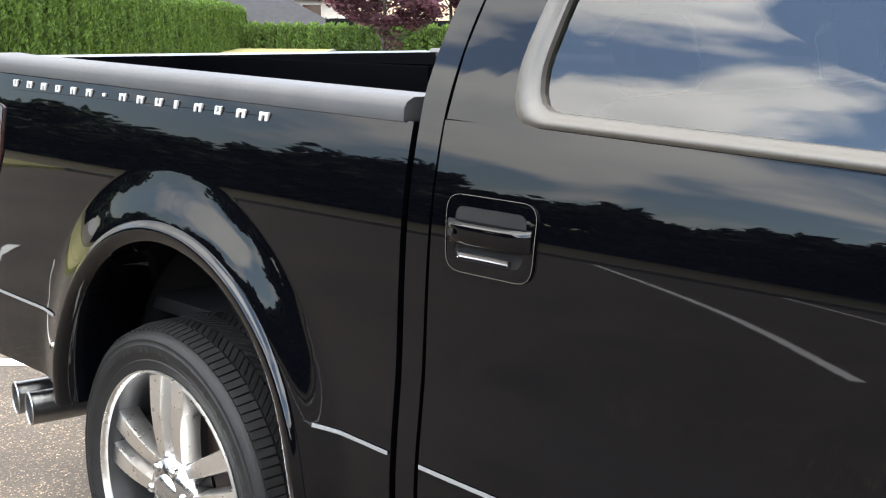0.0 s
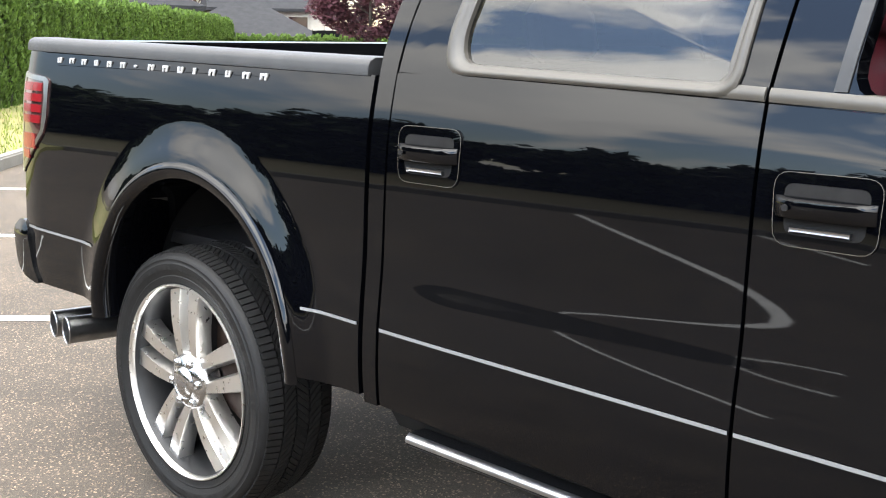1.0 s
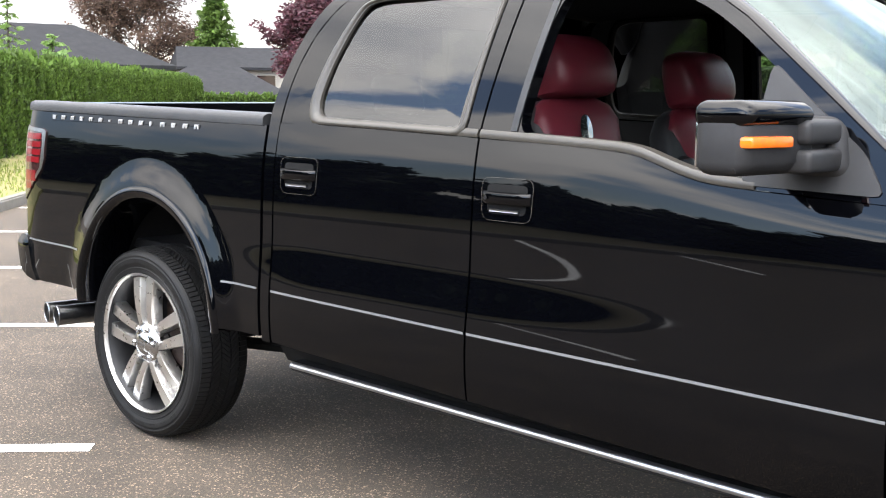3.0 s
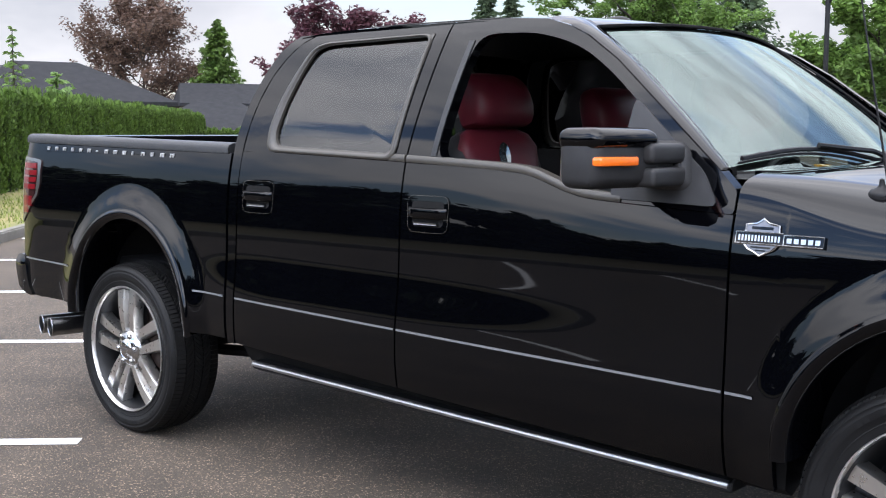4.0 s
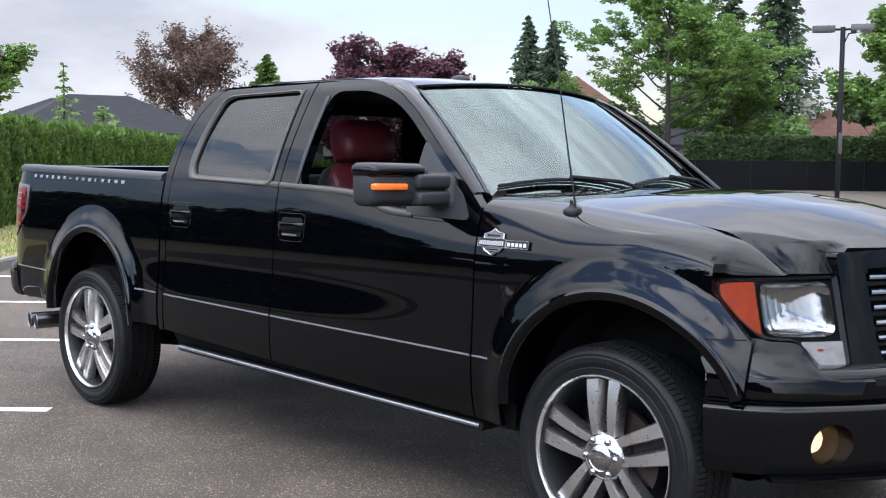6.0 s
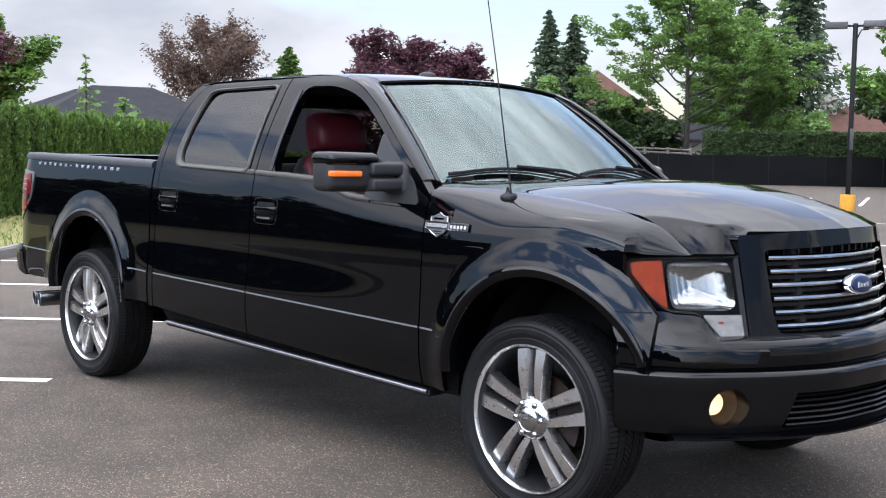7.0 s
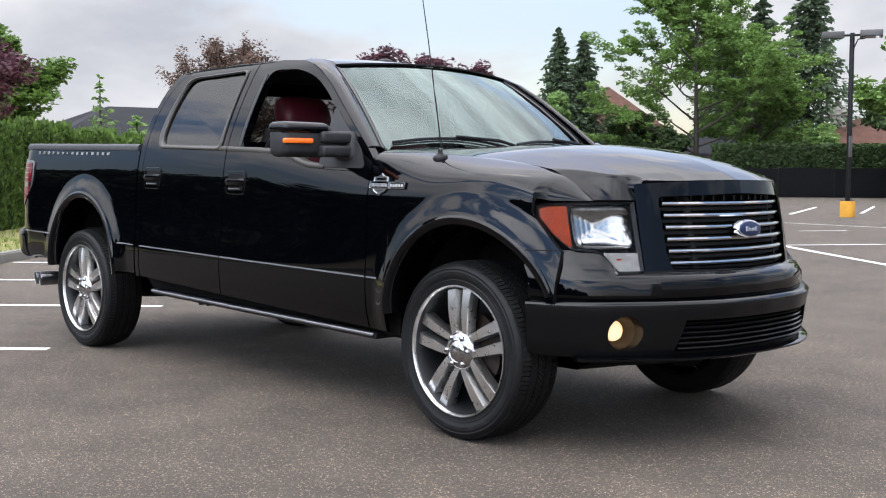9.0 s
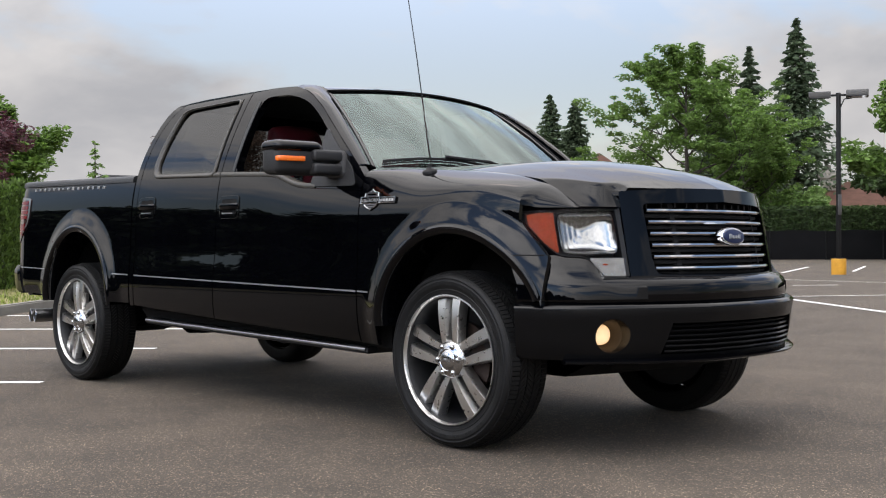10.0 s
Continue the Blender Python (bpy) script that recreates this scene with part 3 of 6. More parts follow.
        for x in steps(hx - 0.09, hx + 0.09, 12):
            q = 1 - abs((x - hx) / 0.09) ** 6
            y0 = side_y(x, hz)
            rows.append([Vector((x, sg * (y0 + dy * (0.25 + 0.75 * q)), hz + dz)) for dy, dz in ((0.004, 0.0215), (0.020, 0.0205), (0.0265, 0.016), (0.0275, 0.010), (0.0275, -0.008), (0.024, -0.0135), (0.004, -0.016))])
        vs = loft(bm, rows)
        bm.faces.new(vs[0])
        bm.faces.new(vs[-1])
        part("door_handle", bm, M_PAINT, door)
        # steel strip added for the highlight that the gloss shows below the handle
        bm = bmesh.new()
        box(bm, hx - 0.058, hx + 0.05, sg * (side_y(hx, hz) + 0.003), sg * (side_y(hx, hz) + 0.012), hz - 0.038, hz - 0.031, 0.002)
        part("handle_gleam", bm, M_STEEL, door, "bright strip for the highlight low in the handle pocket")
        bm = bmesh.new()
        lathe(bm, [(0.0001, 0.003), (0.006, 0.003), (0.006, 0)], 12, Matrix.Translation((hx - 0.06, sg * (side_y(hx, hz) + 0.029), hz + 0.004)) @ pose(0, 0, 0, -90 * sg, 0, 0))
        part("key_lock", bm, M_TRIM, door)
    rear_door, front_door = doors
    # upper door frames
    back = 0.16 if far else 0.0
    outer = [(0.882, BELT(0.9) - 0.026), (0.893, 1.45), (0.912, 1.54), (0.950, 1.64), (1.005, 1.72), (1.06, 1.77), (1.13, 1.800), (1.30, 1.812), (1.858 - back, 1.815), (1.806 - back, BELT(1.8) - 0.026)]
    glass_r = [(1.08, BELT(1.08)), (1.062, 1.42), (1.085, 1.54), (1.125, 1.66), (1.162, 1.738), (1.22, 1.757), (1.775 - back, 1.766), (1.725 - back, BELT(1.725))]
    glass_r = rounded(glass_r, 0.035, 3)
    mould = rounded([(1.035, BELT(1.03) - 0.0245), (1.020, 1.42), (1.05, 1.55), (1.100, 1.67), (1.146, 1.752), (1.215, 1.770), (1.79 - back, 1.778), (1.752 - back, BELT(1.75) - 0.0245)], 0.045, 3)
    bm = bmesh.new()
    ring(bm, outer, mould, P, 3, 60)
    edge_lip(bm, inward(sg, 0.03))
    part("door_frame", bm, M_PAINT, rear_door)
    bm = bmesh.new()
    ring(bm, mould, glass_r, on_side(sg, 0.0), 6, 60, lambda q: Vector((0, sg * (0.012 * (1 - (2 * q - 0.7) ** 2) if q < 0.85 else 0.012 * 0.0), 0)))
    edge_lip(bm, inward(sg, 0.02))
    part("window_moulding", bm, M_MOULD, rear_door, "dark satin window moulding")
    bm = bmesh.new()
    disc_fill(bm, glass_r, on_side(sg, -0.012), 6)
    pane = part("window_glass", bm, M_TINT, rear_door, "dark tinted glass")
    pane.visible_shadow = False
    bm = bmesh.new()
    columns(bm, steps(0.0, 1.0, 1), lambda u: 1.345, lambda u: 1.775, 10, lambda u, z: on_side(sg, 0.004)(1.722 - back + 0.128 * (z - 1.345) + u * 0.014, z))
    edge_lip(bm, inward(sg, 0.012))
    part("pillar_bar", bm, M_MOULD, rear_door)
    outer = [(1.814 - back, BELT(1.81) - 0.026), (1.866 - back, 1.815), (2.10, 1.812), (2.28, 1.802), (2.385, 1.772), (2.475, 1.732), (2.61, 1.650), (2.825, 1.485), (3.035, 1.315), (3.094, 1.262)]
    outer += [(x, BELT(x) - 0.026) for x in (3.094, 2.65, 2.58, 2.51, 2.44, 2.38, 2.32)]
    hole = [(1.955 - back, BELT(1.95) - 0.008), (1.990 - back, 1.66), (2.010 - back, 1.735), (2.06 - back, 1.762), (2.25, 1.756), (2.385, 1.725), (2.49, 1.683), (2.605, 1.610), (2.80, 1.455), (2.985, 1.305)]
    hole += [(x, BELT(x) - 0.008) for x in (3.04, 2.65, 2.58, 2.51, 2.44, 2.38, 2.32)]
    hole, outer = rounded(hole, 0.06, 4), rounded(outer, 0.012, 2)
    bm = bmesh.new()
    ring(bm, outer, hole, P, 3, 90)
    edge_lip(bm, inward(sg, 0.045))
    part("door_frame", bm, M_PAINT, front_door)
    # belt moulding under the windows and the channel behind the open window
    for x0, x1, owner in ((1.70, 1.806, rear_door), (1.815, 2.72, front_door)):
        bm = bmesh.new()
        columns(bm, steps(x0, x1, 30), lambda x: BELT(x) - 0.025, BELT, 3, lambda x, z: on_side(sg, 0.007 - 0.004 * abs((z - BELT(x) + 0.0125) / 0.0125) ** 3)(x, z))
        edge_lip(bm, inward(sg, 0.04))
        part("belt_moulding", bm, M_MOULD, owner, "pale grey satin belt moulding")
    bm = bmesh.new()
    columns(bm, steps(0.0, 1.0, 2), lambda u: BELT(1.93) + 0.002, lambda u: 1.74, 10, lambda u, z: on_side(sg, 0.004)(1.928 - back + 0.112 * (z - 1.33) + u * 0.024, z))
    edge_lip(bm, inward(sg, 0.04))
    part("window_channel", bm, M_RAIL, front_door, "grey satin window channel")
    # corner panel behind the mirror
    sail = rounded([(2.715, 1.535), (2.80, 1.463), (2.985, 1.313), (3.045, 1.215), (2.68, 1.225)], 0.03, 3)
    bm = bmesh.new()
    disc_fill(bm, sail, on_side(sg, 0.006), 4)
    edge_lip(bm, inward(sg, 0.03))
    part("mirror_corner_panel", bm, M_GREY_TRIM, front_door, "matte black corner panel")
    if far:
        bm = bmesh.new()
        disc_fill(bm, [p for p in hole], on_side(sg, -0.02), 6)
        pane = part("window_glass", bm, M_GLASS, front_door, "clear glass")
        pane.visible_shadow = False
    # front fender
    bm = bmesh.new()
    arch = ARCHES[1]
    rows = []
    tip = 4.105
    for x in [x for x in arch_columns(3.102, 4.235, arch, 48) if x < tip - 0.004] + [tip]:
        zb = max(0.445, arch_top(x, arch) or 0)
        zt = FENDER_TOP(x)
        crisp = 1 - smooth01((x - 3.10) / 0.45)
        zs = zt - 0.085 - 0.05 * smooth01((3.9 - x) / 0.4) + 0.075 * crisp
        zk = zt - 0.034 + 0.024 * crisp
        row = [P(x, zb + (zs - zb) * j / 22) for j in range(23)]
        y0, y1 = side_y(x, zs), FENDER_SEAM(x)
        slope = (side_y(x, zs - 0.01) - y0) / 0.01
        for j in range(1, 11):
            q = j / 10
            # Bezier shoulder from the side onto the top
            p0, p1, p2 = (y0, zs), (y0 + (zk - zs) * -slope, zk), (y1, zt)
            row.append(Vector((x, sg * ((1 - q) ** 2 * p0[0] + 2 * q * (1 - q) * p1[0] + q * q * p2[0]), (1 - q) ** 2 * p0[1] + 2 * q * (1 - q) * p1[1] + q * q * p2[1])))
        rows.append(row)
    loft(bm, rows)
    last = rows[-1]
    # below the headlight
    low = [p for p in last[:23] if p.z <= 1.032]
    rows = [low]
    for x in steps(tip, 4.235, 8)[1:]:
        zb = max(0.445, arch_top(x, arch) or 0)
        zs = 1.03 - (x - tip) * 1.25
        rows.append([P(x, zb + (zs - zb) * j / (len(low) - 1)) for j in range(len(low))])
    loft(bm, rows)
    # over the headlight, rolling down to its upper edge
    high = [p for p in last if p.z >= 1.082]
    zl = high[0].z
    rows = [high]
    for x in steps(tip, 4.262, 9)[1:]:
        seam, zt = FENDER_SEAM(x), FENDER_TOP(x)
        yh = max(seam + 0.002, LAMP_Y(x))
        zh = zl + (1.080 - zl) * smooth01((x - tip) / 0.05)
        y_in, y_out = abs(high[-1].y), abs(high[0].y)
        row = []
        for p in high:
            u, v = (abs(p.y) - y_in) / (y_out - y_in), (p.z - zl) / (high[-1].z - zl)
            row.append(Vector((x, sg * (seam + (yh - seam) * u), zh + (max(zt, zh) - zh) * v)))
        rows.append(row)
    loft(bm, rows)
    bmesh.ops.remove_doubles(bm, verts=bm.verts, dist=1e-4)
    edge_lip(bm, inward(sg, 0.02))
    fender = part("front_fender", bm, M_PAINT, TRUCK)
    bm = bmesh.new()
    columns(bm, steps(3.104, 3.19, 3), lambda x: stripe_z(x) - 0.004, lambda x: stripe_z(x) + 0.004, 1, on_side(sg, 0.0025))
    part("stripe", bm, M_SILVER, fender, "thin silver pinstripe")
    bm = bmesh.new()
    columns(bm, steps(4.095, 4.222, 6), lambda x: 0.8735, lambda x: 0.8785, 1, on_side(sg, 0.0015))
    part("panel_seam", bm, M_DARK, fender, "dark panel seam")
    # A pillar
    bm = bmesh.new()
    rows = []
    for x, z in ((3.035, 1.318), (2.825, 1.488), (2.61, 1.653), (2.475, 1.736), (2.385, 1.775), (2.28, 1.803)):
        o = P(x, z)
        q = (3.035 - x) / 0.755
        i = windscreen(sg * 0.995, q) + Vector((0.006, 0, 0.006))
        mid = (o + i) / 2 + (Vector((0.0, sg * 0.012, -0.004)) if far else Vector((0.012, sg * 0.012, 0.018)))
        rows.append([o, (o + mid) / 2 + Vector((0, sg * 0.006, 0.004)), mid, (mid + i) / 2 + Vector((0.004, 0, 0.0 if far else 0.006)), i])
    loft(bm, rows)
    edge_lip(bm, inward(sg, 0.03))
    part("windscreen_pillar", bm, M_PAINT, TRUCK)
    # running board
    bm = bmesh.new()
    rows = []
    for x in (0.90, 0.905, 1.5, 2.3, 3.095, 3.10):
        z = 0.452 - 0.021 * (x - 0.9)
        k = 0.006 if x in (0.90, 3.10) else 0
        rows.append([Vector((x, sg * y, z + dz)) for y, dz in ((0.80 + k, -0.02 + k), (0.80 + k, 0.016 - k), (0.925 - k, 0.016 - k), (0.942 - k, 0.010), (0.945 - k, -0.012), (0.935 - k, -0.02 + k))])
    vs = loft(bm, rows, close_v=True)
    bm.faces.new(vs[0])
    bm.faces.new(vs[-1])
    board = part("running_board", bm, M_TRIM, TRUCK, "folded-up black running board")
    bm = bmesh.new()
    loft(bm, [[Vector((x, sg * y, 0.452 - 0.021 * (x - 0.9) + dz)) for y, dz in ((0.938, 0.0175), (0.948, 0.010), (0.952, 0.002), (0.951, -0.005))] for x in (0.905, 1.5, 2.3, 3.09)])
    part("edge_strip", bm, M_STEEL, board, "bright metal edge strip")
    for x in (1.35, 2.65):
        bm = bmesh.new()
        box(bm, x - 0.04, x + 0.04, sg * 0.55, sg * 0.84, 0.40, 0.45, 0.01)
        part("step_bracket", bm, M_DARK, board)
    # rocker
    bm = bmesh.new()
    loft(bm, [[Vector((x, sg * y, z)) for y, z in ((0.90, 0.60), (0.915, 0.52 - 0.04 * (x - 0.8)), (0.87, 0.445 - 0.02 * (x - 0.8)), (0.78, 0.44), (0.74, 0.55))] for x in steps(0.80, 3.25, 6)])
    part("rocker_panel", bm, M_DARK, TRUCK)
    # rear lamp
    lamp_to = on_side(sg, 0.004)
    bot = curve_through([(-0.928, 0.945), (-0.86, 0.99), (-0.80, 1.04), (-0.745, 1.09), (-0.722, 1.14)])
    top = curve_through([(-0.928, 1.285), (-0.75, 1.272), (-0.722, 1.262)])
    bm = bmesh.new()
    columns(bm, steps(-0.928, -0.722, 10), bot, top, 14, lamp_to)
    edge_lip(bm, inward(sg, 0.03))
    lamp = part("tail_light", bm, M_SMOKE_LENS, TRUCK, "red tail light with smoked bars")
    inner = [(-0.912, 1.267), (-0.758, 1.257), (-0.746, 1.20), (-0.762, 1.10), (-0.81, 1.055), (-0.914, 0.975)]
    border = [(-0.927, 1.282), (-0.748, 1.272), (-0.724, 1.262), (-0.723, 1.145), (-0.745, 1.092), (-0.80, 1.042), (-0.927, 0.947)]
    bm = bmesh.new()
    ring(bm, rounded(border, 0.01, 2), rounded(inner, 0.008, 2), on_side(sg, 0.0065), 1, 24)
    part("lens_border", bm, M_STEEL, lamp, "pale grey border")
    for z0, z1, x1 in ((1.225, 1.252, -0.765), (1.190, 1.216, -0.762), (1.155, 1.181, -0.762), (1.120, 1.146, -0.768), (1.035, 1.085, -0.80), (1.00, 1.03, -0.845)):
        bm = bmesh.new()
        columns(bm, steps(-0.910, x1, 4), lambda x: z0, lambda x: z1, 2, on_side(sg, 0.008))
        edge_lip(bm, inward(sg, 0.006))
        part("red_bar", bm, M_RED_LENS, lamp)


# windscreen
def windscreen(u, v):
    """u from -1 to 1 across, v from 0 (foot) to 1 (top)."""
    y = u * (0.825 - 0.170 * v)
    x = 3.00 + (0.15 - 0.075 * v) * (1 - u * u) - 0.61 * v
    z = 1.288 + 0.482 * v + 0.028 * math.sin(math.pi * v) + (0.032 * v) * (1 - u * u)
    return Vector((x, y, z))


FENDER_TOP = curve_through([(3.08, 1.313), (3.25, 1.303), (3.40, 1.290), (3.70, 1.264), (3.95, 1.230), (4.05, 1.206), (4.105, 1.186), (4.163, 1.153), (4.209, 1.120), (4.262, 1.082)])
LAMP_Y = curve_through([(4.09, 0.905), (4.115, 0.886), (4.25, 0.750), (4.262, 0.738), (4.35, 0.62)])
FENDER_SEAM = curve_through([(3.08, 0.80), (3.6, 0.775), (4.0, 0.745), (4.25, 0.71)])
for sg in (-1, 1):
    build_side(sg)

# letters on the bed side: plain slanted plates
lettering = None
bm = bmesh.new()
box(bm, -0.69, 0.40, -0.966, -0.960, 1.3105, 1.3115)
lettering = part("emblem_strip", bm, M_PAINT, TRUCK)
for k in range(15):
    if k == 6:
        h, w = 0.008, 0.018
    else:
        h, w = 0.018, (0.034, 0.038, 0.036, 0.032, 0.034, 0.036, 0, 0.040, 0.038, 0.038, 0.018, 0.040, 0.032, 0.042, 0.042)[k]
    x = -0.690 + 1.065 * k / 14
    w *= 0.68
    z = 1.332 - 0.018 * k / 14 - 0.004
    bm = bmesh.new()
    legs = ((0.0, 0.34), (0.66, 1.0)) if w > 0.02 and h > 0.01 else ((0.0, 1.0),)
    for a, b in legs:
        vs = box(bm, x + w * a, x + w * b, -side_y(x, z) - 0.005, -side_y(x, z) + 0.002, z - h / 2, z + h / 2, 0.0012, 1)
        for v in vs:
            v.co.x += (v.co.z - z) * 0.25
    if len(legs) == 2:
        box(bm, x + w * 0.3, x + w * 0.7, -side_y(x, z) - 0.005, -side_y(x, z) + 0.002, z + (0.002 if k % 3 else -0.009), z + (0.008 if k % 3 else -0.004), 0.001, 1)
    part("emblem_plate", bm, M_LETTER, lettering, "small chrome plate")

# ---------------------------------------------------------------- the truck: roof, glass, bonnet
bm = bmesh.new()
roof_stations = ((0.965, 1.780, 1.766, 0.780), (0.99, 1.803, 1.780, 0.779), (1.05, 1.823, 1.797, 0.776), (1.15, 1.838, 1.808, 0.772), (1.35, 1.852, 1.814, 0.770), (1.7, 1.858, 1.814, 0.769), (2.0, 1.852, 1.810, 0.766),
                 (2.2, 1.838, 1.800, 0.758), (2.30, 1.824, 1.787, 0.735), (2.36, 1.813, 1.777, 0.69), (2.395, 1.806, 1.774, 0.652))
rows = []
for x, zc, ze, ye in roof_stations:
    row = []
    for q in steps(-1, 1, 28):
        k = math.copysign(abs(q) ** 0.8, q)
        bow = 0.070 * (1 - k * k) * smooth01((x - 1.9) / 0.5)
        row.append(Vector((x + bow, k * ye, ze + (zc - ze) * (1 - abs(k) ** 3.2))))
    rows.append(row)
loft(bm, rows)
edge_lip(bm, lambda co: Vector((0, 0, -0.02)))
part("roof", bm, M_PAINT, TRUCK)
for sg in (-1, 1):
    bm = bmesh.new()
    tube(bm, [(1.10, sg * 0.70, 1.812), (1.5, sg * 0.70, 1.826), (2.0, sg * 0.695, 1.822), (2.25, sg * 0.67, 1.806)], 0.004, 6)
    part("roof_ditch_moulding", bm, M_TRIM, TRUCK)
bm = bmesh.new()
rows = [[Vector((x + (0.06 * (1 - q * q) * smooth01((x - 1.9) / 0.5)), q * (ye - 0.02), ze - 0.035 + (zc - ze) * 0.8 * (1 - abs(q) ** 3))) for q in steps(-1, 1, 12)] for x, zc, ze, ye in roof_stations[2:]]
loft(bm, rows)
part("headliner", bm, M_CABIN, TRUCK)
# roof aerial fin
bm = bmesh.new()
bmesh.ops.create_uvsphere(bm, u_segments=16, v_segments=10, radius=1)
for v in bm.verts:
    v.co = Vector((2.06 + v.co.x * 0.065, v.co.y * 0.04 - 0.02, 1.848 + max(v.co.z, -0.3) * 0.03))
part("roof_antenna_pod", bm, M_TRIM, TRUCK)


bm = bmesh.new()
loft(bm, [[windscreen(u, v) for u in steps(-1, 1, 24)] for v in steps(0, 1, 14)])
screen = part("windscreen", bm, M_SCREEN, TRUCK, "clear windscreen with faint streaks")
screen.visible_shadow = False
bm = bmesh.new()
for u0, u1 in ((-1.0, -0.94), (0.94, 1.0)):
    loft(bm, [[windscreen(u, v) - Vector((0.004, 0, 0.004)) for u in (u0, u1)] for v in steps(0, 1, 12)])
loft(bm, [[windscreen(u, v) - Vector((0.005, 0, 0.005)) for u in steps(-0.94, 0.94, 24)] for v in (0.95, 1.0)])
loft(bm, [[windscreen(u, v) + Vector((0.004, 0, 0.004)) for u in steps(-1, 1, 24)] for v in (0.0, 0.03)])
part("windscreen_border", bm, M_DARK, screen)
bm = bmesh.new()
tube(bm, [windscreen(-0.995, v) + Vector((0.004, 0, 0.006)) for v in steps(0.02, 0.985, 14)] + [windscreen(u, 0.995) + Vector((0.004, 0, 0.007)) for u in steps(-0.98, 0.98, 26)]
     + [windscreen(0.995, v) + Vector((0.004, 0, 0.006)) for v in steps(0.985, 0.02, 14)], 0.006, 6)
part("windscreen_gasket", bm, M_DARK, screen, "black rubber gasket")
# cowl
bm = bmesh.new()
rows = []
for u in steps(-1, 1, 24):
    a = windscreen(u, 0.03)
    b = Vector((3.10 + 0.18 * (1 - u * u), u * 0.80, 1.302 + 0.015 * (1 - u * u)))
    rows.append([a, (a + b) / 2 - Vector((0, 0, 0.016)), b])
loft(bm, rows)
part("cowl_panel", bm, M_TRIM, TRUCK)
for y0, y1, d in ((-0.70, -0.02, 1), (0.02, 0.66, 1)):
    bm = bmesh.new()
    u0, u1 = y0 / 0.76, y1 / 0.76
    pts = [windscreen(u0 + (u1 - u0) * q, 0.035 + 0.06 * math.sin(math.pi * q) + 0.04 * (1 - q)) + Vector((0.022, 0, 0.016)) for q in steps(0, 1, 8)]
    tube(bm, pts, 0.008, 6)
    tube(bm, [p + Vector((-0.01, 0, -0.014)) for p in pts], 0.005, 5)
    piv = windscreen(u1 * 0.95 + 0.18, -0.02) + Vector((0.03, 0, 0.02))
    tube(bm, [piv, (piv + pts[4]) / 2 + Vector((0.02, 0, 0.03)), pts[4] + Vector((0.01, 0, 0.012))], 0.009, 6)
    part("wiper", bm, M_TRIM, TRUCK)

# bonnet
hood_front = curve_through([(0, 4.498), (0.25, 4.470), (0.476, 4.390), (0.54, 4.358), (0.60, 4.335), (0.72, 4.255), (0.76, 4.22)])
hood_mid = curve_through([(0, 1.324), (0.22, 1.328), (0.45, 1.328), (0.65, 1.302), (0.82, 1.255), (0.93, 1.207), (1.0, 1.166)])
HOOD_EDGE = curve_through([(0, 1.313), (0.13, 1.304), (0.263, 1.290), (0.526, 1.264), (0.746, 1.231), (0.833, 1.212), (0.92, 1.192), (1.0, 1.168)])


def nose_drop(s, y):
    """The bonnet turns down to the headlight, steeply near the grille and more gently at the fender."""
    start = 0.945 - 0.105 * smooth01((y - 0.60) / 0.13)
    q = max(0.0, (s - start) / (1 - start))
    return 0.085 * (q * q * (2 - q) if y < 0.6 else q ** 1.15) * smooth01((y - 0.515) / 0.05)


bm = bmesh.new()
rows = []
for s in steps(0, 0.78, 22)[:-1] + steps(0.78, 0.92, 8)[:-1] + steps(0.92, 1, 14):
    row = []
    for q in steps(-1, 1, 88):
        x_at = 3.10 + s * 1.1
        yw = FENDER_SEAM(x_at) - 0.006
        y = q * yw
        x0 = 3.065 + 0.13 * (1 - q * q)
        x = x0 + s * (hood_front(abs(y)) - x0)
        ze = HOOD_EDGE(s) + 0.002
        a = abs(q)
        lo, hi = 0.46, 0.96
        dome = 1 - smooth01((a - lo) / (hi - lo))
        zc = hood_mid(s)
        crown = 0.012 * (1 - (a / 0.5) ** 2) if a < 0.5 else 0
        row.append(Vector((x, y, ze + (zc - ze) * (0.68 * (1 - a ** 2.4) + 0.32 * dome) + crown * (1 - s * 0.6) - nose_drop(s, abs(y)))))
    rows.append(row)
loft(bm, rows)
edge_lip(bm, lambda co: Vector((-0.01 if co.x > 3.8 else 0, 0, -0.025)))
part("bonnet", bm, M_PAINT, TRUCK)

# ---------------------------------------------------------------- the truck: front
face_x = curve_through([(0, 4.520), (0.25, 4.492), (0.476, 4.410), (0.60, 4.345), (0.75, 4.240), (0.886, 4.105), (0.95, 4.02)])


def face(y, z, off=0.0):
    return Vector((face_x(abs(y)) + (1.1 - z) * 0.20 + off, y, z))


outer = rounded([(-0.566, 1.152), (-0.25, 1.168), (0, 1.170), (0.25, 1.168), (0.566, 1.152), (0.570, 0.768), (0, 0.76), (-0.570, 0.768)], 0.012, 2)
inner = rounded([(-0.472, 1.098), (0, 1.112), (0.472, 1.098), (0.468, 0.86), (0.455, 0.79), (0, 0.782), (-0.455, 0.79), (-0.468, 0.86)], 0.02, 2)
bm = bmesh.new()
ring(bm, outer, inner, lambda y, z: face(y, z, 0.0), 3, 60)
edge_lip(bm, lambda co: Vector((-0.06, 0, 0)))
grille = part("grille", bm, M_PAINT, TRUCK, "black grille with six chrome bars")
bm = bmesh.new()
loft(bm, [[face(y, z, -0.09) for y in steps(-0.52, 0.52, 16)] for z in (0.76, 0.95, 1.13)])
part("grille_backing", bm, M_DARK, grille)
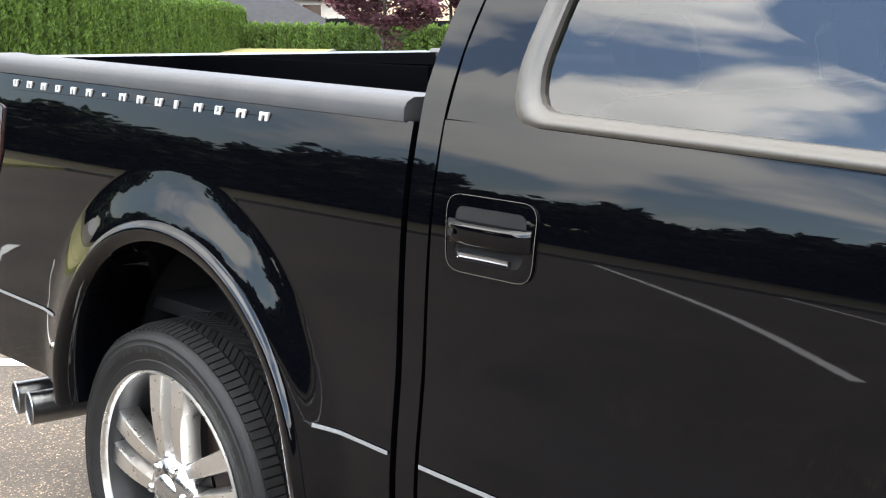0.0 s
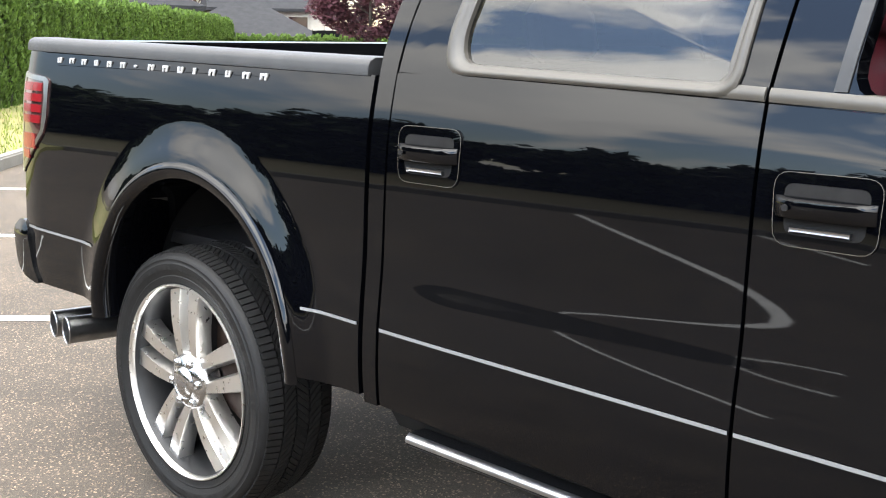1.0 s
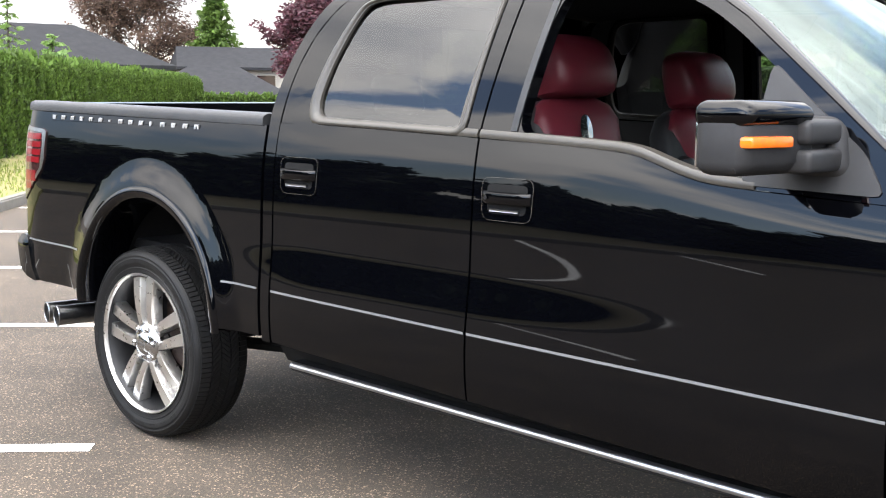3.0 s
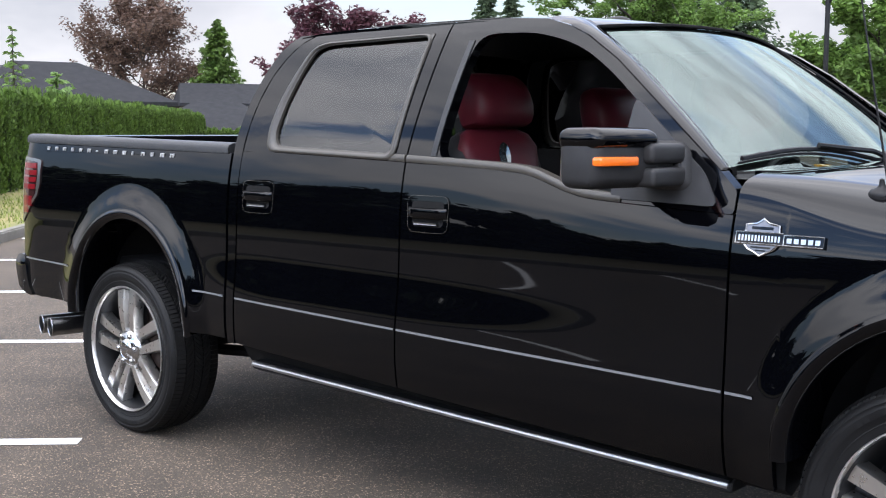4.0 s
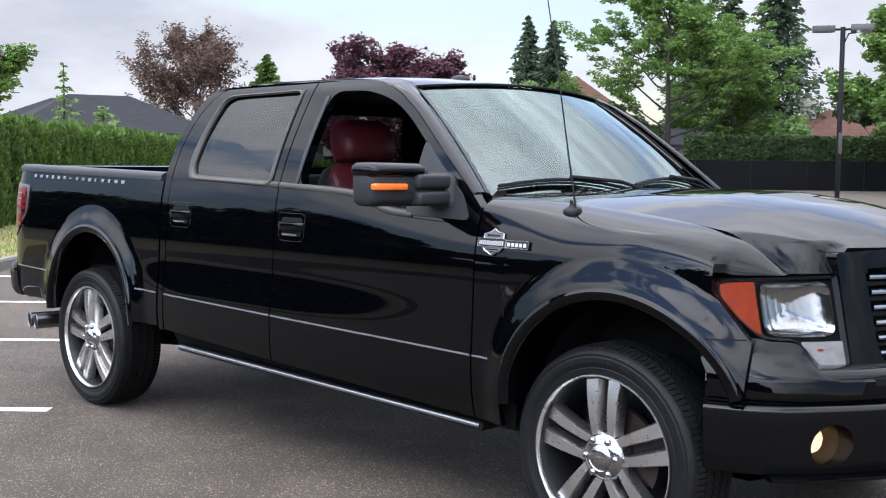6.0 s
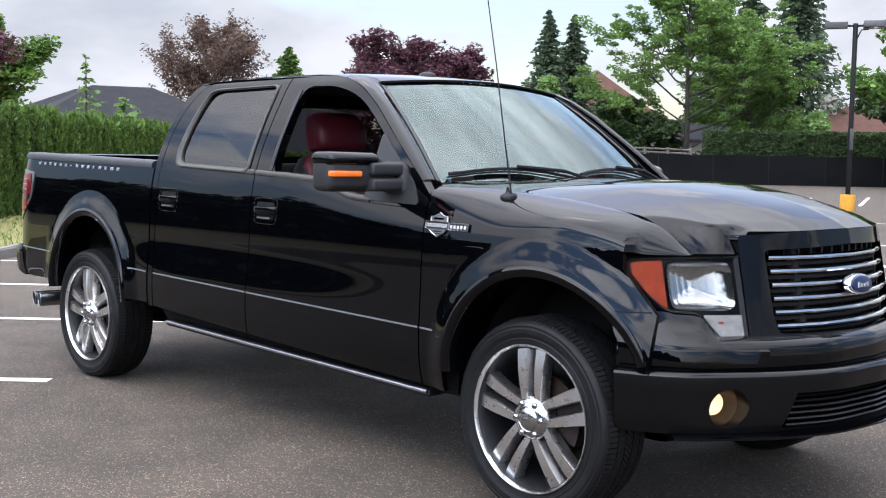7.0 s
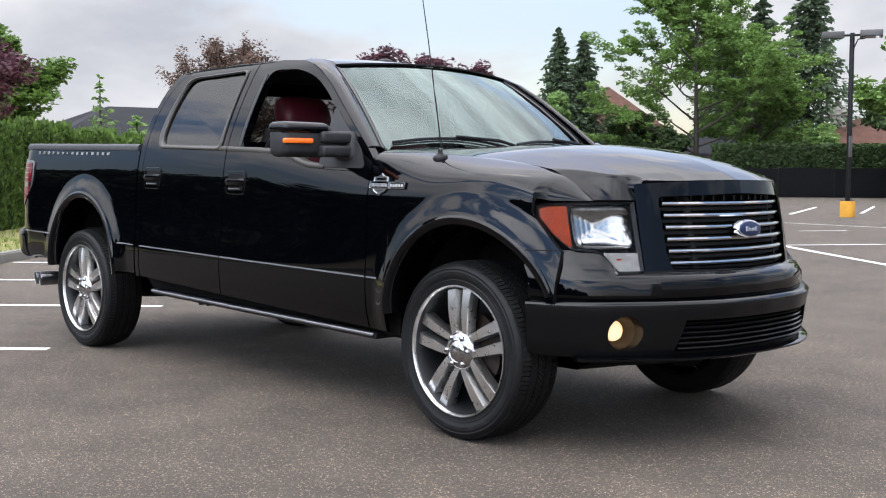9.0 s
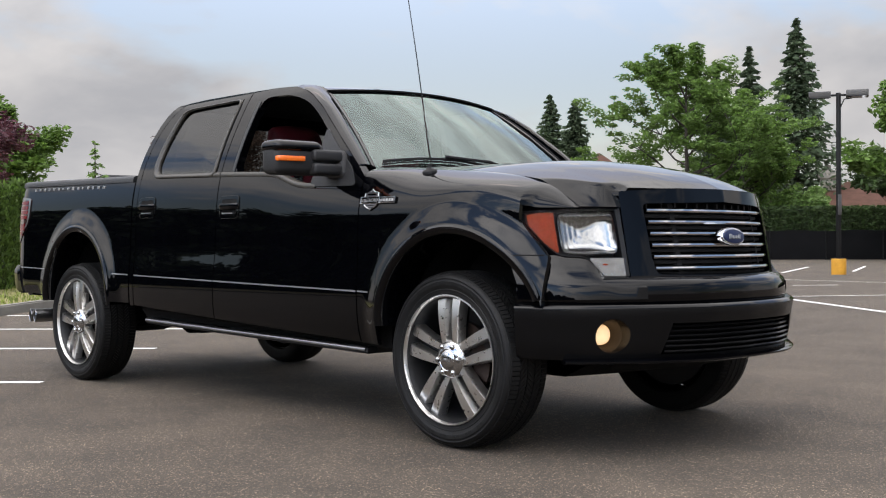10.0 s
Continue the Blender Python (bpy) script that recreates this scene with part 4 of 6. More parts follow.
for k in range(6):
    z = 1.070 - 0.0505 * k
    bm = bmesh.new()
    rows = []
    for y in steps(-0.452, 0.452, 26):
        d = 0.006 if 0.30 < abs(y) < 0.335 else 0.0
        rows.append([face(y, z, -0.008 - d) + Vector((dx, 0, dz)) for dx, dz in ((-0.03, 0.008), (-0.016, 0.0105), (-0.006, 0.0095), (0.002, 0.005), (0.004, -0.002), (0.001, -0.008), (-0.006, -0.0105), (-0.03, -0.010))])
    vs = loft(bm, rows)
    bm.faces.new(vs[0])
    bm.faces.new(vs[-1])
    part("grille_bar", bm, M_CHROME, grille, "chrome bar")
    bm = bmesh.new()
    loft(bm, [[face(y, z - 0.026, -0.03) + Vector((dx, 0, dz)) for dx, dz in ((-0.03, 0.006), (0, 0.008), (0, -0.006), (-0.03, -0.008))] for y in steps(-0.46, 0.46, 14)])
    part("grille_slat", bm, M_DARK, grille)
for y in (-0.318, 0.318):
    bm = bmesh.new()
    loft(bm, [[face(y + dy, z, -0.028 + dx) for dy, dx in ((-0.012, -0.03), (-0.012, 0), (0.012, 0), (0.012, -0.03))] for z in steps(0.79, 1.10, 6)])
    part("grille_rib", bm, M_DARK, grille)
for k in range(13):
    y = -0.42 + 0.07 * k
    bm = bmesh.new()
    a = face(y, 1.09, -0.05)
    box(bm, a.x - 0.01, a.x + 0.01, y - 0.006, y + 0.006, 1.078, 1.102)
    part("grille_tooth", bm, M_TRIM, grille)
# oval emblem
for nm, ry, rz, off, mat, lab in (("emblem_rim", 0.094, 0.0415, 0.0, M_CHROME, "chrome oval rim"), ("emblem", 0.084, 0.0335, 0.006, M_BLUE, "blue oval emblem")):
    bm = bmesh.new()
    c = face(0, 0.955, 0.012 + off)
    rows = []
    for k, h in ((1.0, -0.02), (1.0, 0.0), (0.94, 0.006), (0.7, 0.009), (0.35, 0.0105), (0.05, 0.011)):
        rows.append([c + Vector((h - 0.20 * rz * k * math.sin(t), ry * k * math.cos(t), rz * k * math.sin(t))) for t in steps(0, 2 * math.pi, 32)[:-1]])
    vs = loft(bm, rows, close_v=True)
    bm.faces.new(vs[-1])
    part(nm, bm, mat, grille, lab)
bm = bmesh.new()
c = face(0, 0.955, 0.031)
for y0, y1, z0, z1 in ((-0.050, -0.030, -0.011, 0.011), (-0.024, -0.006, -0.010, 0.004), (0.000, 0.014, -0.010, 0.004), (0.020, 0.040, -0.010, 0.008)):
    vs = box(bm, c.x - 0.003, c.x + 0.001, y0, y1, c.z + z0, c.z + z1, 0.0015, 1)
    for v in vs:
        v.co.y += (v.co.z - c.z) * 0.3
        v.co.x -= (v.co.z - c.z) * 0.20
part("emblem_marks", bm, M_SILVER, grille, "plain silver marks")

hl_bot = curve_through([(0.572, 0.772), (0.655, 0.772), (0.672, 0.79), (0.715, 0.855), (0.735, 0.866), (0.80, 0.872), (0.85, 0.925), (0.892, 1.01)])
hl_top = curve_through([(0.572, 1.075), (0.75, 1.072), (0.86, 1.066), (0.892, 1.055)])


def headlight(sg):
    F = lambda off: (lambda y, z: face(sg * y, z, off))
    bm = bmesh.new()
    columns(bm, steps(0.572, 0.892, 32), hl_bot, hl_top, 10, F(-0.075))
    edge_lip(bm, lambda co: Vector((0.07, 0, 0)))
    lamp = part("headlight", bm, M_TRIM, TRUCK, "clear headlight with amber corner lens")
    bm = bmesh.new()
    columns(bm, steps(0.570, 0.894, 32), lambda y: hl_bot(y) - 0.002, lambda y: hl_top(y) + 0.002, 10, F(0.002))
    lens = part("lens", bm, M_LENS, lamp)
    lens.visible_shadow = False
    # bezel round the lens
    bm = bmesh.new()
    loop_o = [(y, hl_bot(y)) for y in steps(0.572, 0.892, 30)] + [(y, hl_top(y)) for y in steps(0.892, 0.572, 10)]
    k = [(0.735 + (y - 0.735) * 0.93, 0.965 + (z - 0.965) * 0.92) for y, z in loop_o]
    loft(bm, [[F(-0.003)(*o), F(-0.012)(*i)] for o, i in zip(loop_o, k)], close_u=True)
    part("bezel", bm, M_TRIM, lamp)
    # main reflector bowl
    bm = bmesh.new()
    rows = []
    for q in steps(0, 1, 16):
        d = 0.012 + 0.052 * math.sqrt(1 - q * q) if q < 1 else 0.012
        row = []
        for t in steps(0, 2 * math.pi, 64)[:-1]:
            ct, st = math.cos(t), math.sin(t)
            cy = 0.100 * math.copysign(abs(ct) ** 0.32, ct)
            cz = 0.090 * math.copysign(abs(st) ** 0.32, st)
            row.append(F(-d - 0.004 * abs(math.sin(cy * q * 160)) * (1 if cy > 0 else 0.15))(0.694 + cy * q, 0.968 + cz * q))
        rows.append(row)
    loft(bm, rows, close_v=True)
    part("reflector", bm, M_REFLECT, lamp, "bright mirror reflector")
    # amber corner
    bm = bmesh.new()
    columns(bm, steps(0.805, 0.884, 10), lambda y: hl_bot(y) + 0.012, lambda y: hl_top(y) - 0.012, 8, F(-0.010))
    edge_lip(bm, lambda co: Vector((-0.03, 0, 0)))
    part("amber_lens", bm, M_HEAD_AMBER, lamp, "amber corner lens")
    # lower lamp, ribbed
    bm = bmesh.new()
    us = steps(0.584, 0.705, 52)
    loft(bm, [[F(-0.010 + 0.007 * (i % 2))(u, max(0.782, hl_bot(u) + 0.008) + (0.862 - max(0.782, hl_bot(u) + 0.008)) * j / 6) for j in range(7)] for i, u in enumerate(us)])
    part("turn_lens", bm, M_TURN, lamp, "clear ribbed turn lens")
    bm = bmesh.new()
    loft(bm, [[F(-0.001)(0.660 + 0.010 * k * math.cos(t), 0.835 + 0.004 * k * math.sin(t)) for t in steps(0, 2 * math.pi, 16)[:-1]] for k in (1.0, 0.6, 0.1)], close_v=True)
    part("turn_bulb", bm, M_HEAD_AMBER, lamp, "amber bulb glimpsed behind the ribs")


for sg in (-1, 1):
    headlight(sg)

bump_x = curve_through([(0, 4.665), (0.25, 4.645), (0.49, 4.565), (0.70, 4.440), (0.83, 4.335), (0.91, 4.22), (0.955, 4.105)])
ys = [0.955 * math.sin(math.pi / 2 * q) for q in steps(-1, 1, 56)]


def bumper_row(y, pts):
    x = bump_x(abs(y))
    n = Vector((1, 0.0, 0)) if abs(y) < 0.75 else Vector((1 - (abs(y) - 0.75) / 0.205 * 0.6, math.copysign((abs(y) - 0.75) / 0.205 * 0.8, y), 0)).normalized()
    return [Vector((x, y, z)) + n * d for d, z in pts]


bm = bmesh.new()
vs = loft(bm, [bumper_row(y, ((-0.15, 0.80), (-0.10, 0.785), (-0.055, 0.772), (-0.035, 0.756), (-0.028, 0.735), (-0.024, 0.69), (-0.03, 0.668), (-0.10, 0.655), (-0.16, 0.66))) for y in ys])
upper = part("bumper", bm, M_PAINT, TRUCK, "black painted front bumper")
# filler under the headlight, back to the fender
for sg in (-1, 1):
    bm = bmesh.new()
    us = steps(0.56, 0.945, 26)

    def low_top(u):
        return hl_bot(u) - 0.006 if u < 0.892 else 1.0
    rows = []
    for u in us:
        zt = min(low_top(u), 0.875)
        a = face(sg * u, zt, 0.001)
        b = Vector((bump_x(u) - 0.024, sg * u, 0.738))
        e = b + Vector((0.003, 0, -0.05))
        rows.append([a, a * 0.75 + b * 0.25 - Vector((0.006, 0, 0)), a * 0.45 + b * 0.55 - Vector((0.006, 0, 0)), a * 0.15 + b * 0.85 + Vector((0.002, 0, 0.004)), b, e])
    loft(bm, rows)
    part("front_corner_panel", bm, M_PAINT, TRUCK)


def cut(bm, cutters):
    """The mesh less the cutters (closed meshes)."""
    me = bpy.data.meshes.new("tmp")
    bmesh.ops.recalc_face_normals(bm, faces=bm.faces)
    bm.to_mesh(me)
    bm.free()
    ob = new("tmp", me)
    temps = [ob]
    for c in cutters:
        cm = bpy.data.meshes.new("tmp")
        bmesh.ops.recalc_face_normals(c, faces=c.faces)
        c.to_mesh(cm)
        c.free()
        co = new("tmp", cm)
        temps.append(co)
        md = ob.modifiers.new("cut", "BOOLEAN")
        md.operation, md.object, md.solver = "DIFFERENCE", co, "EXACT"
    bpy.context.view_layer.update()
    out = bmesh.new()
    out.from_mesh(ob.evaluated_get(bpy.context.evaluated_depsgraph_get()).to_mesh())
    for o in temps:
        me = o.data
        bpy.data.objects.remove(o)
        bpy.data.meshes.remove(me)
    return out


bm = bmesh.new()
sect = ((0.0, 0.664), (0.012, 0.658), (0.016, 0.645), (0.006, 0.60), (-0.004, 0.52), (-0.02, 0.455), (-0.035, 0.432), (-0.12, 0.432), (-0.13, 0.55), (-0.12, 0.664))
vs = loft(bm, [bumper_row(y, sect) for y in ys], close_v=True)
bm.faces.new(vs[0])
bm.faces.new(vs[-1])
cutters = []
c = bmesh.new()
loft(c, [[Vector((x, y, z)) for y, z in ((-0.475, 0.585), (0.475, 0.585), (0.51, 0.452), (-0.51, 0.452))] for x in (4.0, 5.0)], close_v=True)
for e in (0, 1):
    c.verts.ensure_lookup_table()
c.faces.new(c.verts[0:4])
c.faces.new(c.verts[4:8])
cutters.append(c)
for sg in (-1, 1):
    c = bmesh.new()
    bmesh.ops.create_cone(c, cap_ends=True, segments=40, radius1=0.078, radius2=0.066, depth=0.30, matrix=Matrix.Translation((4.425, sg * 0.700, 0.535)) @ pose(0, 0, 0, 0, 90, 0) @ pose(0, 0, 0, -sg * 18, 0, 0))
    cutters.append(c)
bm = cut(bm, cutters)
cover = part("lower_cover", bm, M_COVER, upper, "satin black lower bumper cover")
for k in range(6):
    z = 0.572 - 0.0215 * k
    w = 0.485 + 0.02 * k / 6
    bm = bmesh.new()
    loft(bm, [bumper_row(y, ((-0.06, z + 0.003), (-0.014, z + 0.005), (-0.008, z), (-0.014, z - 0.006), (-0.06, z - 0.007))) for y in steps(-w, w, 20)])
    part("lower_grille_slat", bm, M_COVER, upper)
bm = bmesh.new()
loft(bm, [bumper_row(y, ((-0.075, 0.60), (-0.075, 0.44))) for y in steps(-0.53, 0.53, 16)])
part("lower_grille_backing", bm, M_DARK, upper)
bm = bmesh.new()
vs = loft(bm, [bumper_row(y, ((-0.05, 0.440), (0.004, 0.434), (0.016, 0.428), (0.016, 0.421), (0.004, 0.416), (-0.06, 0.42))) for y in [0.86 * math.sin(math.pi / 2 * q) for q in steps(-1, 1, 40)]], close_v=True)
bm.faces.new(vs[0])
bm.faces.new(vs[-1])
part("chin_lip", bm, M_PAINT, upper, "glossy black chin lip")
bm = bmesh.new()
loft(bm, [bumper_row(y, ((0.0, 0.6665), (0.0135, 0.6605), (0.0185, 0.652))) for y in ys])
part("cover_edge", bm, M_PAINT, upper)
for sg in (-1, 1):
    m = Matrix.Translation((4.395, sg * 0.692, 0.535)) @ pose(0, 0, 0, 0, 90, 0) @ pose(0, 0, 0, -sg * 18, 0, 0)
    bm = bmesh.new()
    lathe(bm, [(0.076, 0.0), (0.073, -0.02), (0.068, -0.04), (0.064, -0.085), (0.05, -0.10), (0.001, -0.10)], 32, m)
    fog = part("fog_lamp", bm, M_BOWL, upper, "lit round fog lamp in a dark recess tinted for its glow")
    bm = bmesh.new()
    lathe(bm, [(0.044, -0.10), (0.044, -0.052), (0.041, -0.043), (0.026, -0.034), (0.001, -0.031)], 32, m)
    part("fog_lens", bm, M_FOG, fog, "lit warm white lens")
# black air dam under the bumper
bm = bmesh.new()
loft(bm, [bumper_row(y, ((-0.20, 0.45), (-0.22, 0.39), (-0.25, 0.365), (-0.29, 0.364))) for y in steps(-0.55, 0.55, 20)])
part("air_dam", bm, M_DARK, upper, "dull black air dam")
# splash shield and underbody behind the bumper
bm = bmesh.new()
loft(bm, [[Vector((x, y, z)) for x, z in ((4.50 - 0.35 * (abs(y) / 0.85) ** 2, 0.43), (4.2 - 0.2 * (abs(y) / 0.85) ** 2, 0.33), (3.3, 0.33))] for y in steps(-0.62, 0.62, 10)])
part("skid_shield", bm, M_DARK, TRUCK)
bm = bmesh.new()
loft(bm, [[face(y, z, -0.14) for y in steps(-0.84, 0.84, 20)] for z in (0.45, 0.75, 1.08)])
part("radiator_support", bm, M_DARK, TRUCK)
bm = bmesh.new()
box(bm, 3.10, 4.1, -0.52, 0.52, 0.45, 1.12, 0.05)
part("engine_bay", bm, M_DARK, TRUCK)

# ---------------------------------------------------------------- the truck: wheels
TYRE_R, RIM_R = 0.402, 0.296


def wheel(x, sg, turn, wide, steer=0.0):
    """A wheel whose outer face looks to the side sg."""
    m = Matrix.Translation((x, sg * wide, TYRE_R)) @ pose(0, 0, 0, 0, 0, steer) @ pose(0, 0, 0, -90 * sg, 0, 0)   # +z of the lathe looks outward
    bm = bmesh.new()
    lathe(bm, [(0.286, 0.105), (0.292, 0.118), (0.300, 0.123), (0.310, 0.122), (0.318, 0.1255), (0.321, 0.1235), (0.336, 0.129), (0.339, 0.1305), (0.356, 0.1305), (0.359, 0.128), (0.366, 0.1275), (0.369, 0.129), (0.376, 0.1255), (0.384, 0.118), (0.389, 0.104), (0.389, -0.104),
               (0.386, -0.118), (0.36, -0.13), (0.30, -0.122), (0.286, -0.105)], 72, m)
    body = part("wheel", bm, M_RUBBER, TRUCK, "low-profile black tyre on a polished twin-spoke alloy wheel")
    # tread blocks
    bm = bmesh.new()
    lanes = ((-0.112, -0.070, 0), (-0.064, -0.026, 1), (-0.020, 0.020, 0), (0.026, 0.064, 1), (0.070, 0.112, 0))
    n = 118
    for a, b, odd in lanes:
        shoulder = abs(a + b) > 0.15
        for k in range(n):
            t0 = 2 * math.pi * (k + 0.5 * odd) / n
            t1 = t0 + 2 * math.pi / n * 0.80
            skew = 0.085 * (1 if not odd else -1) * (0 if shoulder else 1)
            r1 = TYRE_R
            co = []
            for h, sk in ((a, 0), (b, skew)):
                drop = 0.010 if shoulder and abs(h) > 0.1 else 0
                for r in (0.385 - drop, r1 - drop):
                    for t in (t0 + sk, t1 + sk):
                        co.append(bm.verts.new(m @ Vector((r * math.cos(t), r * math.sin(t), h))))
            # co: [h][r][t]
            for f in ((2, 3, 7, 6), (0, 2, 6, 4), (1, 5, 7, 3), (0, 1, 3, 2), (4, 6, 7, 5)):
                bm.faces.new([co[i] for i in f])
    part("tread", bm, M_RUBBER, body, smooth=False)
    # raised marks on the sidewall
    bm = bmesh.new()
    for k in range(26):
        if 9 < k < 13 or k > 22:
            continue
        t0 = 2 * math.pi * k / 26
        for j in range(2):
            ta = t0 + j * 0.07
            vs = []
            for r, t in ((0.338, ta), (0.338, ta + 0.05), (0.354, ta + 0.05), (0.354, ta)):
                vs.append(bm.verts.new(m @ Vector((r * math.cos(t), r * math.sin(t), 0.1315))))
            bm.faces.new(vs)
    tagged(part("sidewall_lettering", bm, M_RUBBER, body, smooth=False), kind="stuff")
    # rim: barrel and lip
    bm = bmesh.new()
    lathe(bm, [(0.288, 0.112), (0.296, 0.124), (0.2945, 0.129), (0.2910, 0.1295), (0.2865, 0.123), (0.2845, 0.112)], 72, m)
    part("rim_lip", bm, M_ALLOY, body, "polished rim lip")
    bm = bmesh.new()
    lathe(bm, [(0.2845, 0.113), (0.274, 0.09), (0.262, 0.02), (0.255, -0.08), (0.10, -0.085)], 56, m)
    part("rim_barrel", bm, M_ALLOY_DARK, body)
    # spokes
    for k in range(5):
        base = radians(turn + 72 * k)
        for side in (-1, 1):
            bm = bmesh.new()
            rows = []
            for q in steps(0, 1, 8):
                r = 0.062 + q * 0.222
                mid = side * (0.0335 + 0.0165 * q)
                w = 0.0150 + 0.0135 * q
                top = 0.104 + 0.010 * math.sin(math.pi * q) - 0.006 * q
                rows.append([m @ (Matrix.Rotation(base, 4, "Z") @ Vector((r, mid + d * w, top + h))) for d, h in ((-1.25, -0.05), (-1.05, -0.008), (-0.9, 0.0), (0.9, 0.0), (1.05, -0.008), (1.25, -0.05))])
            loft(bm, rows)
            part("spoke", bm, M_ALLOY, body, "polished spoke")
        bm = bmesh.new()
        rows = []
        for q in steps(0, 1, 5):
            r = 0.06 + q * 0.212
            w = 0.030 + 0.022 * q
            rows.append([m @ (Matrix.Rotation(base, 4, "Z") @ Vector((r, d * w, h))) for d, h in ((-1, 0.02), (-1, 0.046), (1, 0.046), (1, 0.02))])
        loft(bm, rows)
        part("spoke_web", bm, M_ALLOY_DARK, body, "dark grey web between the spokes")
    # hub
    bm = bmesh.new()
    lathe(bm, [(0.092, 0.05), (0.091, 0.092), (0.088, 0.102), (0.080, 0.112), (0.066, 0.121), (0.050, 0.126), (0.047, 0.124), (0.044, 0.127), (0.036, 0.133), (0.018, 0.136), (0.001, 0.137)], 48, m)
    part("hub_cap", bm, M_HUB, body, "chrome hub cap")
    for k in range(6):
        a = radians(turn + 30 + 60 * k)
        bm = bmesh.new()
        lathe(bm, [(0.0125, 0.105), (0.0125, 0.124), (0.0105, 0.1285), (0.006, 0.131), (0.001, 0.132)], 14, m @ Matrix.Translation((0.066 * math.cos(a), 0.066 * math.sin(a), 0)))
        part("wheel_nut", bm, M_HUB, body)
    bm = bmesh.new()
    rows = [[m @ Vector((0.030 * k * math.cos(t), 0.017 * k * math.sin(t), 0.1345 + 0.004 * (1 - k))) for t in steps(0, 2 * math.pi, 20)[:-1]] for k in (1, 0.5, 0.05)]
    loft(bm, rows, close_v=True)
    part("hub_mark", bm, M_STEEL, body)
    # brake
    bm = bmesh.new()
    lathe(bm, [(0.17, 0.0), (0.17, 0.022), (0.07, 0.024), (0.06, 0.05)], 36, m)
    part("brake_disc", bm, M_BRAKE, body, "rusty brake disc")
    bm = bmesh.new()
    rows = [[m @ Vector((r * math.cos(t), r * math.sin(t), h)) for r, h in ((0.10, -0.02), (0.195, -0.02), (0.195, 0.045), (0.10, 0.05))] for t in steps(-0.5, 0.5, 6)]
    loft(bm, rows, close_v=True)
    part("brake_caliper", bm, M_BRAKE, body)


for sg in (-1, 1):
    wheel(0.0, sg, 94 if sg < 0 else 80, 0.855 if sg < 0 else 0.82)
    wheel(3.698, sg, 92 if sg < 0 else 70, 0.845 if sg < 0 else 0.80)

# ---------------------------------------------------------------- the truck: underside, bed, rear
bm = bmesh.new()
for sg in (-1, 1):
    tube(bm, [(-1.0, sg * 0.50, 0.55), (-0.3, sg * 0.50, 0.62), (0.4, sg * 0.50, 0.60), (0.9, sg * 0.50, 0.45), (3.0, sg * 0.50, 0.44), (3.5, sg * 0.45, 0.52), (4.2, sg * 0.45, 0.50)], 0.065, 8)
part("chassis_rails", bm, M_DARK, TRUCK)
bm = bmesh.new()
tube(bm, [(0, -0.72, 0.402), (0, -0.18, 0.402), (0, -0.1, 0.402), (0, 0.1, 0.402), (0, 0.18, 0.402), (0, 0.72, 0.402)], [0.05, 0.06, 0.13, 0.13, 0.06, 0.05], 14)
part("rear_axle", bm, M_DARK, TRUCK)
bm = bmesh.new()
tube(bm, [(3.695, -0.72, 0.39), (3.695, -0.15, 0.38), (3.695, 0.15, 0.36), (3.695, 0.72, 0.39)], [0.04, 0.05, 0.09, 0.04], 10)
part("front_axle", bm, M_DARK, TRUCK)
bm = bmesh.new()
box(bm, 0.85, 3.25, -0.78, 0.78, 0.46, 0.56, 0.02)
box(bm, 1.0, 2.9, -0.20, 0.25, 0.34, 0.48, 0.05)
box(bm, 0.95, 1.9, 0.35, 0.70, 0.32, 0.48, 0.04)
part("cab_floor", bm, M_DARK, TRUCK)
for sg in (-1, 1):
    bm = bmesh.new()
    tube(bm, [(-0.75, sg * 0.48, 0.52), (-0.3, sg * 0.52, 0.36), (0, sg * 0.52, 0.34), (0.35, sg * 0.52, 0.37), (0.72, sg * 0.50, 0.46)], 0.03, 6)
    part("leaf_spring", bm, M_DARK, TRUCK)
    bm = bmesh.new()
    tube(bm, [(-0.22, sg * 0.60, 0.36), (-0.34, sg * 0.55, 0.72)], 0.028, 8)
    part("shock_absorber", bm, M_DARK, TRUCK)
bm = bmesh.new()
box(bm, -0.88, 0.80, -0.80, 0.80, 0.76, 0.80, 0.005)
part("bed_floor", bm, M_TRIM, TRUCK)
bm = bmesh.new()
box(bm, 0.765, 0.80, -0.83, 0.83, 0.78, 1.345, 0.008)
part("bed_front_wall", bm, M_TRIM, TRUCK)
bm = bmesh.new()
rows = []
for y in steps(-0.80, 0.80, 14):
    rows.append([Vector((x, y, z)) for x, z in ((-0.88, 1.385), (-0.935, 1.39), (-0.945, 1.37), (-0.945, 1.10), (-0.94, 0.80), (-0.92, 0.76), (-0.88, 0.78))])
vs = loft(bm, rows, close_v=True)
bm.faces.new(vs[0])
bm.faces.new(vs[-1])
part("tailgate", bm, M_PAINT, TRUCK)
# rear corner behind the tail light
for sg in (-1, 1):
    bm = bmesh.new()
    loft(bm, [[Vector((-0.925, sg * side_y(-0.925, z), z)), Vector((-0.938, sg * (side_y(-0.925, z) - 0.03), z)), Vector((-0.94, sg * 0.80, z))] for z in steps(0.62, 1.36, 10)])
    part("rear_corner_post", bm, M_PAINT, TRUCK)
    bm = bmesh.new()
    loft(bm, [[Vector((-0.934, sg * (side_y(-0.925, z) - 0.006), z)), Vector((-0.946, sg * (side_y(-0.925, z) - 0.035), z)), Vector((-0.948, sg * 0.81, z))] for z in steps(0.97, 1.28, 8)])
    part("tail_light_rear", bm, M_RED_LENS, TRUCK, "red tail light face")
